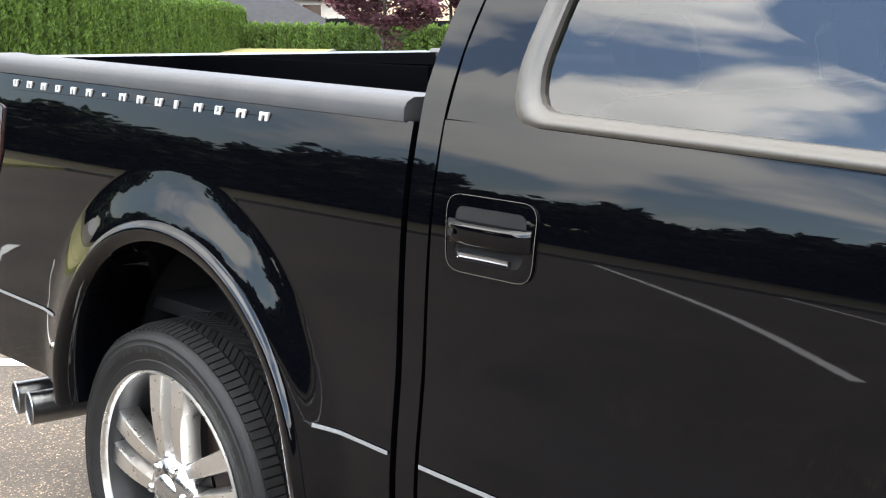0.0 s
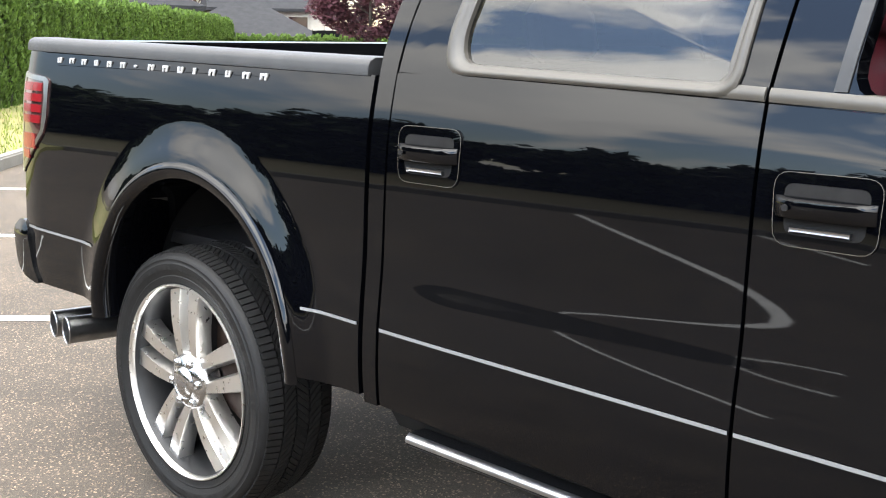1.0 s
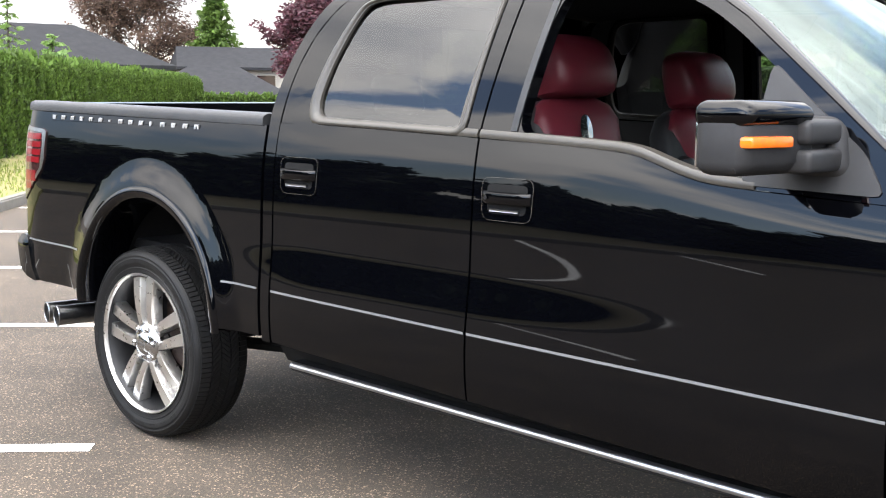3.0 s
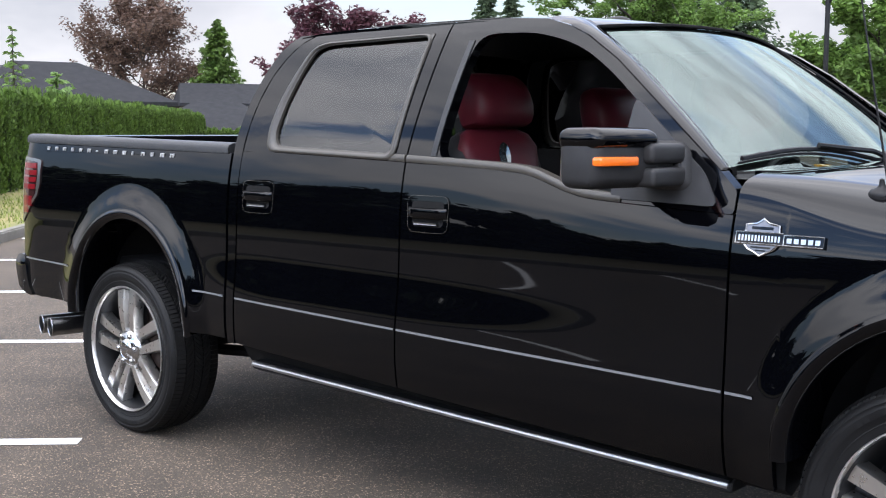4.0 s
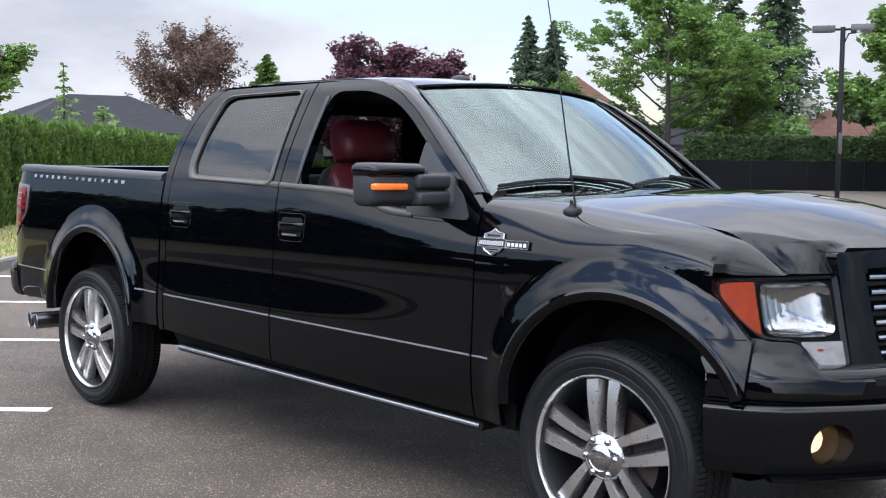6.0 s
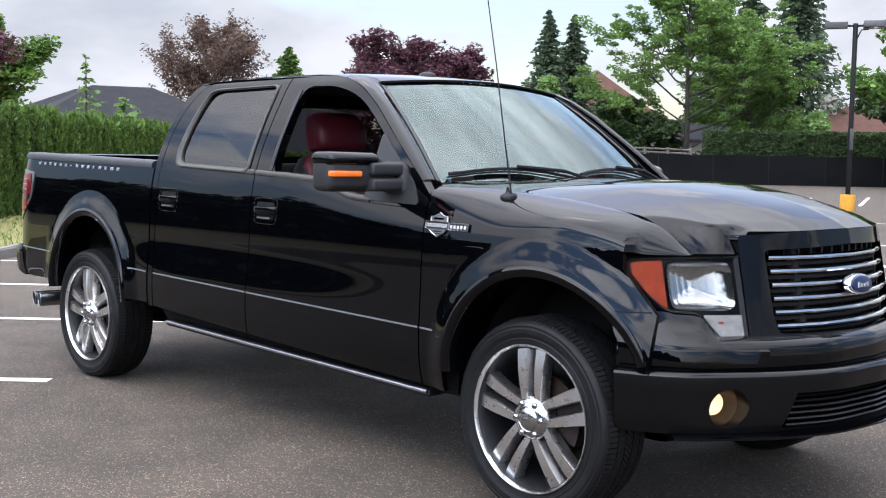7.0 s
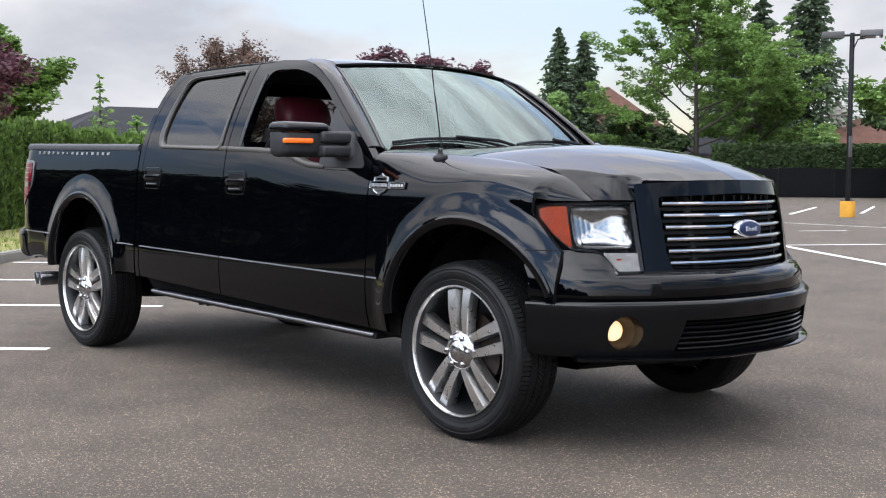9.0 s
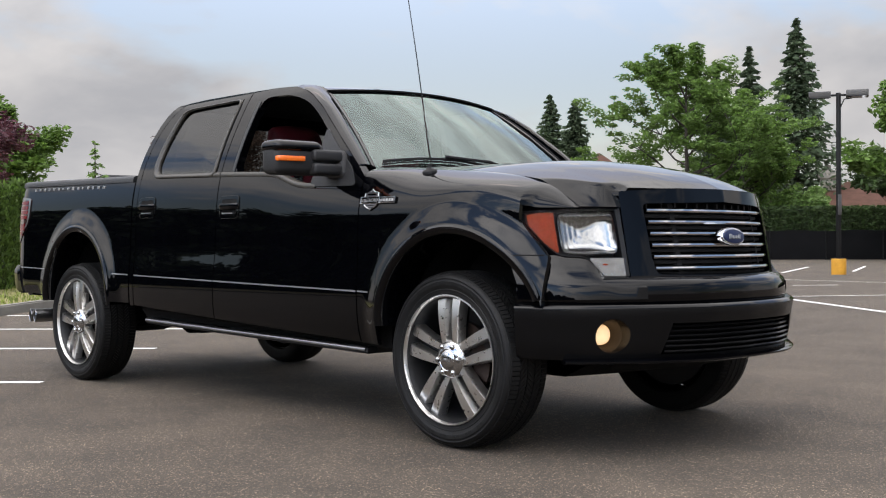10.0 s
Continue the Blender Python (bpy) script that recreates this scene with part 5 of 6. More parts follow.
rb = curve_through([(0, -1.13), (0.6, -1.12), (0.80, -1.09), (0.90, -1.03), (0.935, -0.93)])
bm = bmesh.new()
rows = []
for q in steps(-1, 1, 40):
    y = 0.935 * math.sin(math.pi / 2 * q)
    x = rb(abs(y))
    rows.append([Vector((x + d, y, z)) for d, z in ((0.10, 0.765), (0.02, 0.765), (0.0, 0.745), (0.0, 0.66), (0.03, 0.58), (0.07, 0.555), (0.12, 0.56))])
vs = loft(bm, rows, close_v=True)
bm.faces.new(vs[0])
bm.faces.new(vs[-1])
part("rear_bumper", bm, M_PAINT, TRUCK)
bm = bmesh.new()
box(bm, -1.05, -0.86, -0.85, 0.85, 0.55, 0.74, 0.01)
part("bumper_bracket", bm, M_DARK, TRUCK)
# ends of the bumper that wrap round the corner
for sg in (-1, 1):
    bm = bmesh.new()
    cap = rounded([(-1.005, 0.772), (-0.93, 0.784), (-0.872, 0.755), (-0.842, 0.63), (-0.795, 0.572), (-0.88, 0.585), (-0.965, 0.62), (-0.995, 0.70)], 0.03, 4)
    disc_fill(bm, cap, lambda x, z: Vector((x, sg * (1.012 - 0.35 * max(0.0, -0.90 - x) ** 1.3 - 0.5 * max(0.0, z - 0.74)), z)), 5)
    edge_lip(bm, lambda co: Vector((0, -sg * 0.07, 0)))
    part("bumper_end", bm, M_PAINT, TRUCK, "glossy black bumper end")
# twin tail pipes
for dx, dy in ((0.0, 0.0), (-0.115, 0.015)):
    bm = bmesh.new()
    a, b = Vector((-0.70 + dx, -0.62 + dy, 0.41)), Vector((-0.775 + dx, -0.935 + dy, 0.405))
    d = (b - a).normalized()
    m = Matrix.Translation(b) @ d.to_track_quat("Z", "Y").to_matrix().to_4x4()
    lathe(bm, [(0.046, -0.40), (0.047, -0.01), (0.049, 0.0), (0.046, 0.003), (0.043, 0.0), (0.042, -0.25)], 28, m)
    pipe = part("tail_pipe", bm, M_STEEL, TRUCK, "polished steel exhaust tip")
    bm = bmesh.new()
    lathe(bm, [(0.0425, -0.02), (0.042, -0.2), (0.001, -0.21)], 24, m)
    part("pipe_bore", bm, M_DARK, pipe)
bm = bmesh.new()
tube(bm, [(-0.62, -0.58, 0.43), (-0.30, -0.35, 0.46), (0.5, -0.32, 0.42), (1.4, -0.35, 0.42)], 0.04, 8)
part("exhaust_pipe", bm, M_DARK, TRUCK)
# cab rear wall with its window
bm = bmesh.new()
loft(bm, [[Vector((x + 0.004, y * w, z)) for y in steps(-1, 1, 10)] for z, x, w in ((0.56, 0.83, 0.92), (1.0, 0.83, 0.955), (1.36, 0.83, 0.92), (1.40, 0.838, 0.90))])
loft(bm, [[Vector((x + 0.004, y * w, z)) for y in steps(-1, 1, 10)] for z, x, w in ((1.70, 0.925, 0.80), (1.77, 0.975, 0.77), (1.79, 0.99, 0.77))])
for sg in (-1, 1):
    loft(bm, [[Vector((x + 0.004, sg * w * q, z)) for q in (1.0, 0.8)] for z, x, w in ((1.40, 0.838, 0.90), (1.54, 0.856, 0.86), (1.70, 0.925, 0.80))])
back_wall = part("cab_back", bm, M_PAINT, TRUCK)
bm = bmesh.new()
loft(bm, [[Vector((x + 0.012, w * q, z)) for q in steps(-0.8, 0.8, 6)] for z, x, w in ((1.40, 0.838, 0.90), (1.54, 0.856, 0.86), (1.70, 0.925, 0.80))])
pane = part("rear_window", bm, M_TINT, back_wall, "dark tinted glass")
pane.visible_shadow = False


# ---------------------------------------------------------------- the truck: mirrors, aerial, badge
def mirror(sg):
    def shell(z0, z1, grow, x0, x1, ya, yb, r):
        bm = bmesh.new()
        vs = box(bm, x0, x1, ya, yb, z0, z1, r, 4)
        for v in vs:
            q = (v.co.y - ya) / (yb - ya)
            v.co.x -= 0.045 * q ** 2
            if v.co.x > (x0 + x1) / 2:
                v.co.x -= 0.02 * ((v.co.z - (z0 + z1) / 2) / ((z1 - z0) / 2)) ** 2
            v.co.y *= sg
        return bm
    arm = part("mirror", shell(1.268, 1.432, 0, 2.775, 2.915, 1.045, 1.315, 0.032), M_GREY_TRIM, TRUCK, "large black towing mirror")
    part("mirror_cap", shell(1.372, 1.438, 0, 2.772, 2.921, 1.075, 1.319, 0.028), M_PAINT, arm, "glossy black upper cap")
    bm = bmesh.new()
    vs = box(bm, 2.86, 2.922, 1.172, 1.309, 1.332, 1.358, 0.006)
    for v in vs:
        q = (v.co.y - 1.045) / 0.27
        v.co.x -= 0.045 * q ** 2
        v.co.y *= sg
    part("turn_signal", bm, M_AMBER, arm, "amber turn signal strip")
    bm = bmesh.new()
    for z0, z1, x1 in ((1.336, 1.394, 2.93), (1.270, 1.326, 2.935)):
        box(bm, 2.79, x1, min(sg * 0.95, sg * 1.13), max(sg * 0.95, sg * 1.13), z0, z1, 0.016, 3)
    box(bm, 2.80, 2.90, min(sg * 0.95, sg * 1.10), max(sg * 0.95, sg * 1.10), 1.30, 1.36, 0.01)
    part("mirror_arm", bm, M_GREY_TRIM, arm)
    bm = bmesh.new()
    vs = box(bm, 2.79, 2.955, min(sg * 0.88, sg * 0.975), max(sg * 0.88, sg * 0.975), 1.245, 1.40, 0.04, 4)
    for v in vs:
        v.co.x -= 0.35 * max(0.0, v.co.z - 1.30)
    part("mirror_foot", bm, M_GREY_TRIM, arm)
    bm = bmesh.new()
    box(bm, 2.728, 2.735, min(sg * 1.07, sg * 1.29), max(sg * 1.07, sg * 1.29), 1.285, 1.42, 0.003)
    part("mirror_glass", bm, M_CHROME, arm)
    if sg > 0:
        arm.location = (-0.08, -0.16, -0.05)


for sg in (-1, 1):
    mirror(sg)

bm = bmesh.new()
lathe(bm, [(0.036, -0.014), (0.036, -0.002), (0.031, 0.006), (0.014, 0.013), (0.008, 0.020), (0.006, 0.035), (0.001, 0.037)], 20, Matrix.Translation((3.465, -0.858, 1.270)) @ pose(0, 0, 0, 12, 0, 0))
aerial = part("antenna", bm, M_TRIM, TRUCK, "thin whip antenna on a black foot")
bm = bmesh.new()
tube(bm, [(3.483, -0.862, 1.28), (3.44, -0.862, 1.50), (3.385, -0.862, 1.80), (3.31, -0.862, 2.16)], [0.004, 0.003, 0.0026, 0.002], 6)
part("antenna_rod", bm, M_TRIM, aerial)

for sg in (-1, 1):
    # shield badge and bar on the fender
    shield = [(3.141, 1.156), (3.142, 1.173), (3.158, 1.175), (3.172, 1.177), (3.183, 1.183), (3.191, 1.190), (3.199, 1.183), (3.210, 1.177), (3.224, 1.175), (3.239, 1.173), (3.240, 1.156),
              (3.238, 1.118), (3.226, 1.106), (3.210, 1.100), (3.190, 1.089), (3.170, 1.100), (3.154, 1.106), (3.142, 1.118)]
    bm = bmesh.new()
    disc_fill(bm, shield, on_side(sg, 0.006), 2)
    edge_lip(bm, inward(sg, 0.008))
    badge = part("fender_badge", bm, M_BADGE, TRUCK, "chrome shield badge with a bar")
    bm = bmesh.new()
    tube(bm, [on_side(sg, 0.006)(x, z) for x, z in shield + shield[:1]], 0.0032, 6)
    part("badge_rim", bm, M_BADGE_RIM, badge, "bright raised rim")
    # the band across the shield and the bar beside it: dark fields in bright rims, with bright raised bars
    for nm, x0, x1, z0, z1, n, wide in (("badge_band", 3.117, 3.255, 1.122, 1.153, 13, 0.0055), ("badge_bar", 3.258, 3.370, 1.122, 1.150, 5, 0.0135)):
        bm = bmesh.new()
        columns(bm, steps(x0, x1, 4), lambda x: z0, lambda x: z1, 2, on_side(sg, 0.010))
        edge_lip(bm, inward(sg, 0.012))
        band = part(nm, bm, M_PAINT, badge, "black field in a bright rim")
        bm = bmesh.new()
        tube(bm, [on_side(sg, 0.010)(x, z) for x, z in ((x0, z0), (x0, z1), ((x0 + x1) / 2, z1), (x1, z1), (x1, z0), ((x0 + x1) / 2, z0), (x0, z0))], 0.0024, 6)
        part("bar_rim", bm, M_BADGE_RIM, band)
        pitch = (x1 - x0 - 0.012) / n
        for k in range(n):
            x = x0 + 0.006 + pitch * (k + 0.5) - wide / 2
            bm = bmesh.new()
            columns(bm, (x, x + wide), lambda x: z0 + 0.0075, lambda x: z1 - 0.0075, 1, on_side(sg, 0.012))
            edge_lip(bm, inward(sg, 0.002))
            part("badge_mark", bm, M_BADGE_RIM, band)
    for x0, x1, z0, z1 in ((3.160, 3.222, 1.161, 1.169), (3.162, 3.220, 1.110, 1.115), (3.176, 3.206, 1.102, 1.106)):
        bm = bmesh.new()
        columns(bm, steps(x0, x1, 3), lambda x: z0, lambda x: z1, 1, on_side(sg, 0.0075))
        part("badge_mark", bm, M_PAINT, badge)

# ---------------------------------------------------------------- the truck: cabin


def cushion(bm, rows):
    vs = loft(bm, rows, close_v=True)
    bm.faces.new(vs[0])
    bm.faces.new(vs[-1])


def pad_row(c, wid, dep, x_axis, up, n=36, p=3.2):
    """A rounded-rectangle ring round c: width along y, depth along x_axis."""
    out = []
    for t in steps(0, 2 * math.pi, n)[:-1]:
        ct, st = math.cos(t), math.sin(t)
        out.append(c + Vector((0, 1, 0)) * wid * math.copysign(abs(ct) ** (2 / p), ct) + x_axis * dep * math.copysign(abs(st) ** (2 / p), st))
    return out


def seat(y, dx, dz):
    up = Vector((-0.20, 0, 1)).normalized()
    fw = Vector((1, 0, 0.20)).normalized()
    base = Vector((1.80 + dx, y, 0.868 + dz))
    bm = bmesh.new()
    cushion(bm, [pad_row(base + up * h, w, d, fw, up) for h, w, d in ((0.0, 0.22, 0.05), (0.02, 0.26, 0.075), (0.15, 0.275, 0.09), (0.35, 0.275, 0.09), (0.50, 0.25, 0.08), (0.56, 0.215, 0.06), (0.585, 0.16, 0.035))])
    chair = part("front_seat", bm, M_BLACK_LEATHER, TRUCK, "oxblood and black leather front seat")
    bm = bmesh.new()
    cushion(bm, [pad_row(base + up * h + fw * 0.022, w, d, fw, up) for h, w, d in ((0.02, 0.15, 0.05), (0.15, 0.16, 0.080), (0.32, 0.17, 0.080), (0.42, 0.22, 0.078), (0.51, 0.238, 0.069), (0.562, 0.205, 0.052), (0.588, 0.15, 0.027))])
    part("seat_back_panel", bm, M_RED_LEATHER, chair, "oxblood leather centre panel")
    bm = bmesh.new()
    h0 = base + up * 0.588 + fw * 0.05
    cushion(bm, [pad_row(h0 + up * h + fw * f, w, d, fw, up, 36, 3.0) for h, w, d, f in ((0.0, 0.13, 0.05, 0), (0.004, 0.152, 0.068, 0.002), (0.014, 0.167, 0.083, 0.005), (0.04, 0.175, 0.092, 0.009), (0.08, 0.178, 0.095, 0.010), (0.12, 0.177, 0.092, 0.007), (0.16, 0.171, 0.084, 0.001), (0.188, 0.160, 0.070, -0.006), (0.205, 0.140, 0.053, -0.011), (0.214, 0.105, 0.030, -0.014))])
    part("headrest", bm, M_RED_LEATHER, chair, "oxblood leather headrest")
    bm = bmesh.new()
    for d in (-0.06, 0.06):
        tube(bm, [base + up * 0.52 + Vector((0, d, 0)), base + up * 0.64 + Vector((0, d, 0)) + fw * 0.03], 0.007, 8)
    part("headrest_post", bm, M_CHROME, chair)
    bm = bmesh.new()
    c = base + up * 0.468 + fw * 0.108
    rows = [[c + up * (0.054 * k * math.sin(t)) + Vector((0, 0.034 * k * math.cos(t) - 0.045, 0)) + fw * (0.004 * (1 - k)) for t in steps(0, 2 * math.pi, 20)[:-1]] for k in (1.0, 0.8, 0.4, 0.05)]
    loft(bm, rows, close_v=True)
    part("seat_emblem", bm, M_CHROME, chair, "oval chrome emblem")
    for d in (-1, 1):
        bm = bmesh.new()
        cushion(bm, [pad_row(base + up * h + fw * 0.055 + Vector((0, d * (0.205 + 0.02 * h), 0)), w, k, fw, up, 20, 2.6) for h, w, k in ((0.0, 0.03, 0.05), (0.03, 0.055, 0.075), (0.18, 0.06, 0.082), (0.32, 0.055, 0.075), (0.39, 0.035, 0.05), (0.405, 0.015, 0.02))])
        part("side_bolster", bm, M_BLACK_LEATHER, chair, "ribbed black side bolster")
    bm = bmesh.new()
    cushion(bm, [pad_row(Vector((x + dx, y, 0.83 + dz + 0.03 * (x - 1.9))), w, d, Vector((0, 0, 1)), None) for x, w, d in ((1.80, 0.20, 0.05), (1.85, 0.25, 0.08), (2.1, 0.26, 0.085), (2.3, 0.25, 0.08), (2.37, 0.20, 0.05))])
    part("seat_cushion", bm, M_BLACK_LEATHER, chair)


for y, dx, dz in ((-0.39, 0.02, -0.02), (0.35, 0.08, -0.055)):
    seat(y, dx, dz)
bm = bmesh.new()
up = Vector((-0.25, 0, 1)).normalized()
fw = Vector((1, 0, 0.25)).normalized()
cushion(bm, [pad_row(Vector((1.08, 0, 0.85)) + up * h, w, d, fw, up, 24, 5) for h, w, d in ((0, 0.66, 0.06), (0.05, 0.70, 0.08), (0.4, 0.70, 0.075), (0.50, 0.66, 0.05), (0.52, 0.6, 0.03))])
rear_seat = part("rear_seat", bm, M_BLACK_LEATHER, TRUCK, "black leather rear bench")
for y in (-0.42, 0.42):
    bm = bmesh.new()
    cushion(bm, [pad_row(Vector((1.08, y, 0.85)) + up * (0.53 + h), w, d, fw, up, 16, 3) for h, w, d in ((0, 0.09, 0.03), (0.02, 0.12, 0.045), (0.12, 0.12, 0.045), (0.15, 0.09, 0.03))])
    part("headrest", bm, M_BLACK_LEATHER, rear_seat)
bm = bmesh.new()
loft(bm, [[Vector((x, y, z)) for x, z in ((3.06, 1.29), (2.85, 1.30), (2.72, 1.27), (2.68, 1.18), (2.72, 1.0), (2.80, 0.75))] for y in steps(-0.84, 0.84, 10)])
part("dashboard", bm, M_CABIN, TRUCK)
bm = bmesh.new()
box(bm, 1.95, 2.75, -0.13, 0.13, 0.55, 0.98, 0.03)
part("centre_console", bm, M_CABIN, TRUCK)
bm = bmesh.new()
m = Matrix.Translation((2.52, 0.40, 1.16)) @ pose(0, 0, 0, 0, -65, 0)
rows = [[m @ Vector(((0.185 + 0.016 * math.cos(p)) * math.cos(t), (0.185 + 0.016 * math.cos(p)) * math.sin(t), 0.016 * math.sin(p))) for p in steps(0, 2 * math.pi, 8)[:-1]] for t in steps(0, 2 * math.pi, 32)[:-1]]
loft(bm, rows, close_u=True, close_v=True)
lathe(bm, [(0.07, -0.02), (0.07, 0.01), (0.001, 0.02)], 20, m)
for a in (0, 120, 240):
    tube(bm, [m @ Vector((0.05 * math.cos(radians(a)), 0.05 * math.sin(radians(a)), 0)), m @ Vector((0.185 * math.cos(radians(a)), 0.185 * math.sin(radians(a)), 0))], 0.014, 6)
part("steering_wheel", bm, M_BLACK_LEATHER, TRUCK)
for sg, back in ((-1, 0.0), (1, 0.16)):
    bm = bmesh.new()
    loft(bm, [[Vector((x - d, sg * (side_y(1.85, z) - 0.05), z)) for d in (-0.05 + back, 0.05 + back)] + [Vector((x - back, sg * (side_y(1.85, z) - 0.10), z))] for z, x in ((0.6, 1.80), (1.3, 1.82), (1.78, 1.88))], close_v=True)
    part("centre_pillar", bm, M_CABIN, TRUCK)

# ---------------------------------------------------------------- the lot
bm = bmesh.new()
n = 24
rows = [[Vector((x, y, 0)) for x in (-1500, -300, -60, -20, 20, 60, 300, 1500)] for y in (-1500, -300, -60, -20, 20, 60, 300, 1500)]
loft(bm, rows)
tagged(part("ground", bm, M_ASPHALT), "worn grey asphalt of a parking lot", "ground", kind="structure")

U = Vector((0.70, 0.714, 0)).normalized()      # along the stall lines
V = Vector((-0.714, 0.70, 0)).normalized()     # along the kerb and the hedge


def slab(name, corners, z0, z1, mat, label, category, kind="structure", bevel=0.0):
    bm = bmesh.new()
    lo = [bm.verts.new((p[0], p[1], z0)) for p in corners]
    hi = [bm.verts.new((p[0], p[1], z1)) for p in corners]
    k = len(corners)
    bm.faces.new(hi)
    for i in range(k):
        bm.faces.new((lo[i], lo[(i + 1) % k], hi[(i + 1) % k], hi[i]))
    if bevel:
        bmesh.ops.bevel(bm, geom=[e for e in bm.edges if all(v.co.z > z1 - 1e-6 for v in e.verts)], offset=bevel, segments=3, affect="EDGES")
    return tagged(part(name, bm, mat), label, category, kind=kind)


def painted_line(a, b, w=0.10):
    a, b = Vector((*a, 0)), Vector((*b, 0))
    d = (b - a).normalized()
    s = Vector((-d.y, d.x, 0)) * w / 2
    rng = random.Random(int(a.x * 100) + 7)
    bm = bmesh.new()
    nseg = max(2, int((b - a).length / 0.12))
    rows = []
    for i in range(nseg + 1):
        p = a + (b - a) * i / nseg
        e1, e2 = 1 + rng.uniform(-0.08, 0.06), 1 + rng.uniform(-0.08, 0.06)
        rows.append([p - s * e1 + Vector((0, 0, 0.004)), p + s * e2 + Vector((0, 0, 0.004))])
    loft(bm, rows)
    tagged(part("parking_line", bm, M_WHITE_LINE), "worn white painted stall line on asphalt", "parking line", "stall lines", "structure")


for k, end in ((0, -0.885), (1, -0.80), (2, -0.75), (3, -0.75), (4, -0.75)):
    # offsets across the stalls
    off = (-0.835, 1.66, 4.02, 6.45, 8.9)[k]
    o = V * off
    p1 = o + U * end
    p0 = o + U * (-1.55, -6.3, -4.1, -4.1, -4.1)[k]
    painted_line((p0.x, p0.y), (p1.x, p1.y))
for off, s0, s1 in ((-3.75, -13.9, -4.3), (-6.2, -16.0, -9.3)):
    p0, p1 = V * off + U * s0, V * off + U * s1
    painted_line((p0.x, p0.y), (p1.x, p1.y))
painted_line((-3.0, 13.05), (2.6, 8.33), 0.11)
painted_line((-3.4, 12.5), (1.5, 20.38), 0.09)
painted_line((-5.45, 18.0), (-4.9, 19.0), 0.09)
painted_line((-9.5, 21.8), (-1.0, 20.5), 0.07)
for k in range(-2, 5):
    painted_line((-11.26 + 0.89 * k, 27.56 + 2.85 * k), (-14.9 + 0.89 * k, 35.7 + 2.85 * k), 0.12)

# lawn with a kerb on the hedge side
K0 = Vector((-7.95, 1.95, 0))
a, b = K0 - V * 2.0, K0 + V * 60
kd = U * 0.15
slab("kerb", [(p.x, p.y) for p in (a, a - kd, b - kd, b)], 0.0, 0.13, M_CONCRETE, "pale concrete kerb along the lawn", "kerb", bevel=0.02)
a2, b2 = a - kd, b - kd
slab("lawn", [(p.x, p.y) for p in (a2, a2 - U * 30, b2 - U * 30, b2)], -0.02, 0.10, M_GRASS, "dry patchy grass strip before the hedge", "lawn")
rng = random.Random(3)
bm = bmesh.new()
for _ in range(7000):
    p = K0 + V * rng.uniform(-3, 22) - U * (0.18 + abs(rng.gauss(0, 1.6)))
    h = rng.uniform(0.03, 0.09)
    w = rng.uniform(0.006, 0.014)
    t = rng.uniform(0, math.pi)
    d = Vector((math.cos(t) * w, math.sin(t) * w, 0))
    tip = Vector((rng.uniform(-0.03, 0.03), rng.uniform(-0.03, 0.03), h))
    q = p + Vector((0, 0, 0.10))
    bm.faces.new((bm.verts.new(q - d), bm.verts.new(q + d), bm.verts.new(q + tip)))
me = bpy.data.meshes.new("grass_blades")
bm.to_mesh(me)
bm.free()
me.materials.append(M_BLADE)
tagged(new("grass_blades", me), "short dry grass blades on the lawn", "grass", kind="stuff")


# ---------------------------------------------------------------- plants
def sprays(bm, rng, centre, size, n, leaf, flat=0.5, lean=None):
    """Leaf quads scattered in an ellipsoid."""
    for _ in range(n):
        while True:
            v = Vector((rng.uniform(-1, 1), rng.uniform(-1, 1), rng.uniform(-1, 1)))
            if v.length < 1:
                break
        p = centre + Vector((v.x * size[0], v.y * size[1], v.z * size[2]))
        leaf_at(bm, rng, p, leaf, flat, lean)


def leaf_at(bm, rng, p, leaf, flat=0.5, lean=None):
    a = Vector((rng.gauss(0, 1), rng.gauss(0, 1), rng.gauss(0, flat)))
    if lean is not None:
        a = a * 0.5 + lean
    a.normalize()
    b = a.cross(Vector((rng.gauss(0, 1), rng.gauss(0, 1), rng.gauss(0, 1)))).normalized()
    s = leaf * rng.uniform(0.6, 1.4)
    vs = [bm.verts.new(p - a * s), bm.verts.new(p + b * s * 0.45), bm.verts.new(p + a * s), bm.verts.new(p - b * s * 0.45)]
    bm.faces.new(vs)


def raw_part(name, bm, mat, parent):
    me = bpy.data.meshes.new(name)
    bm.to_mesh(me)
    bm.free()
    me.materials.append(mat)
    ob = new(name, me)
    ob.parent = parent
    ob.matrix_parent_inverse = parent.matrix_basis.inverted()
    return ob


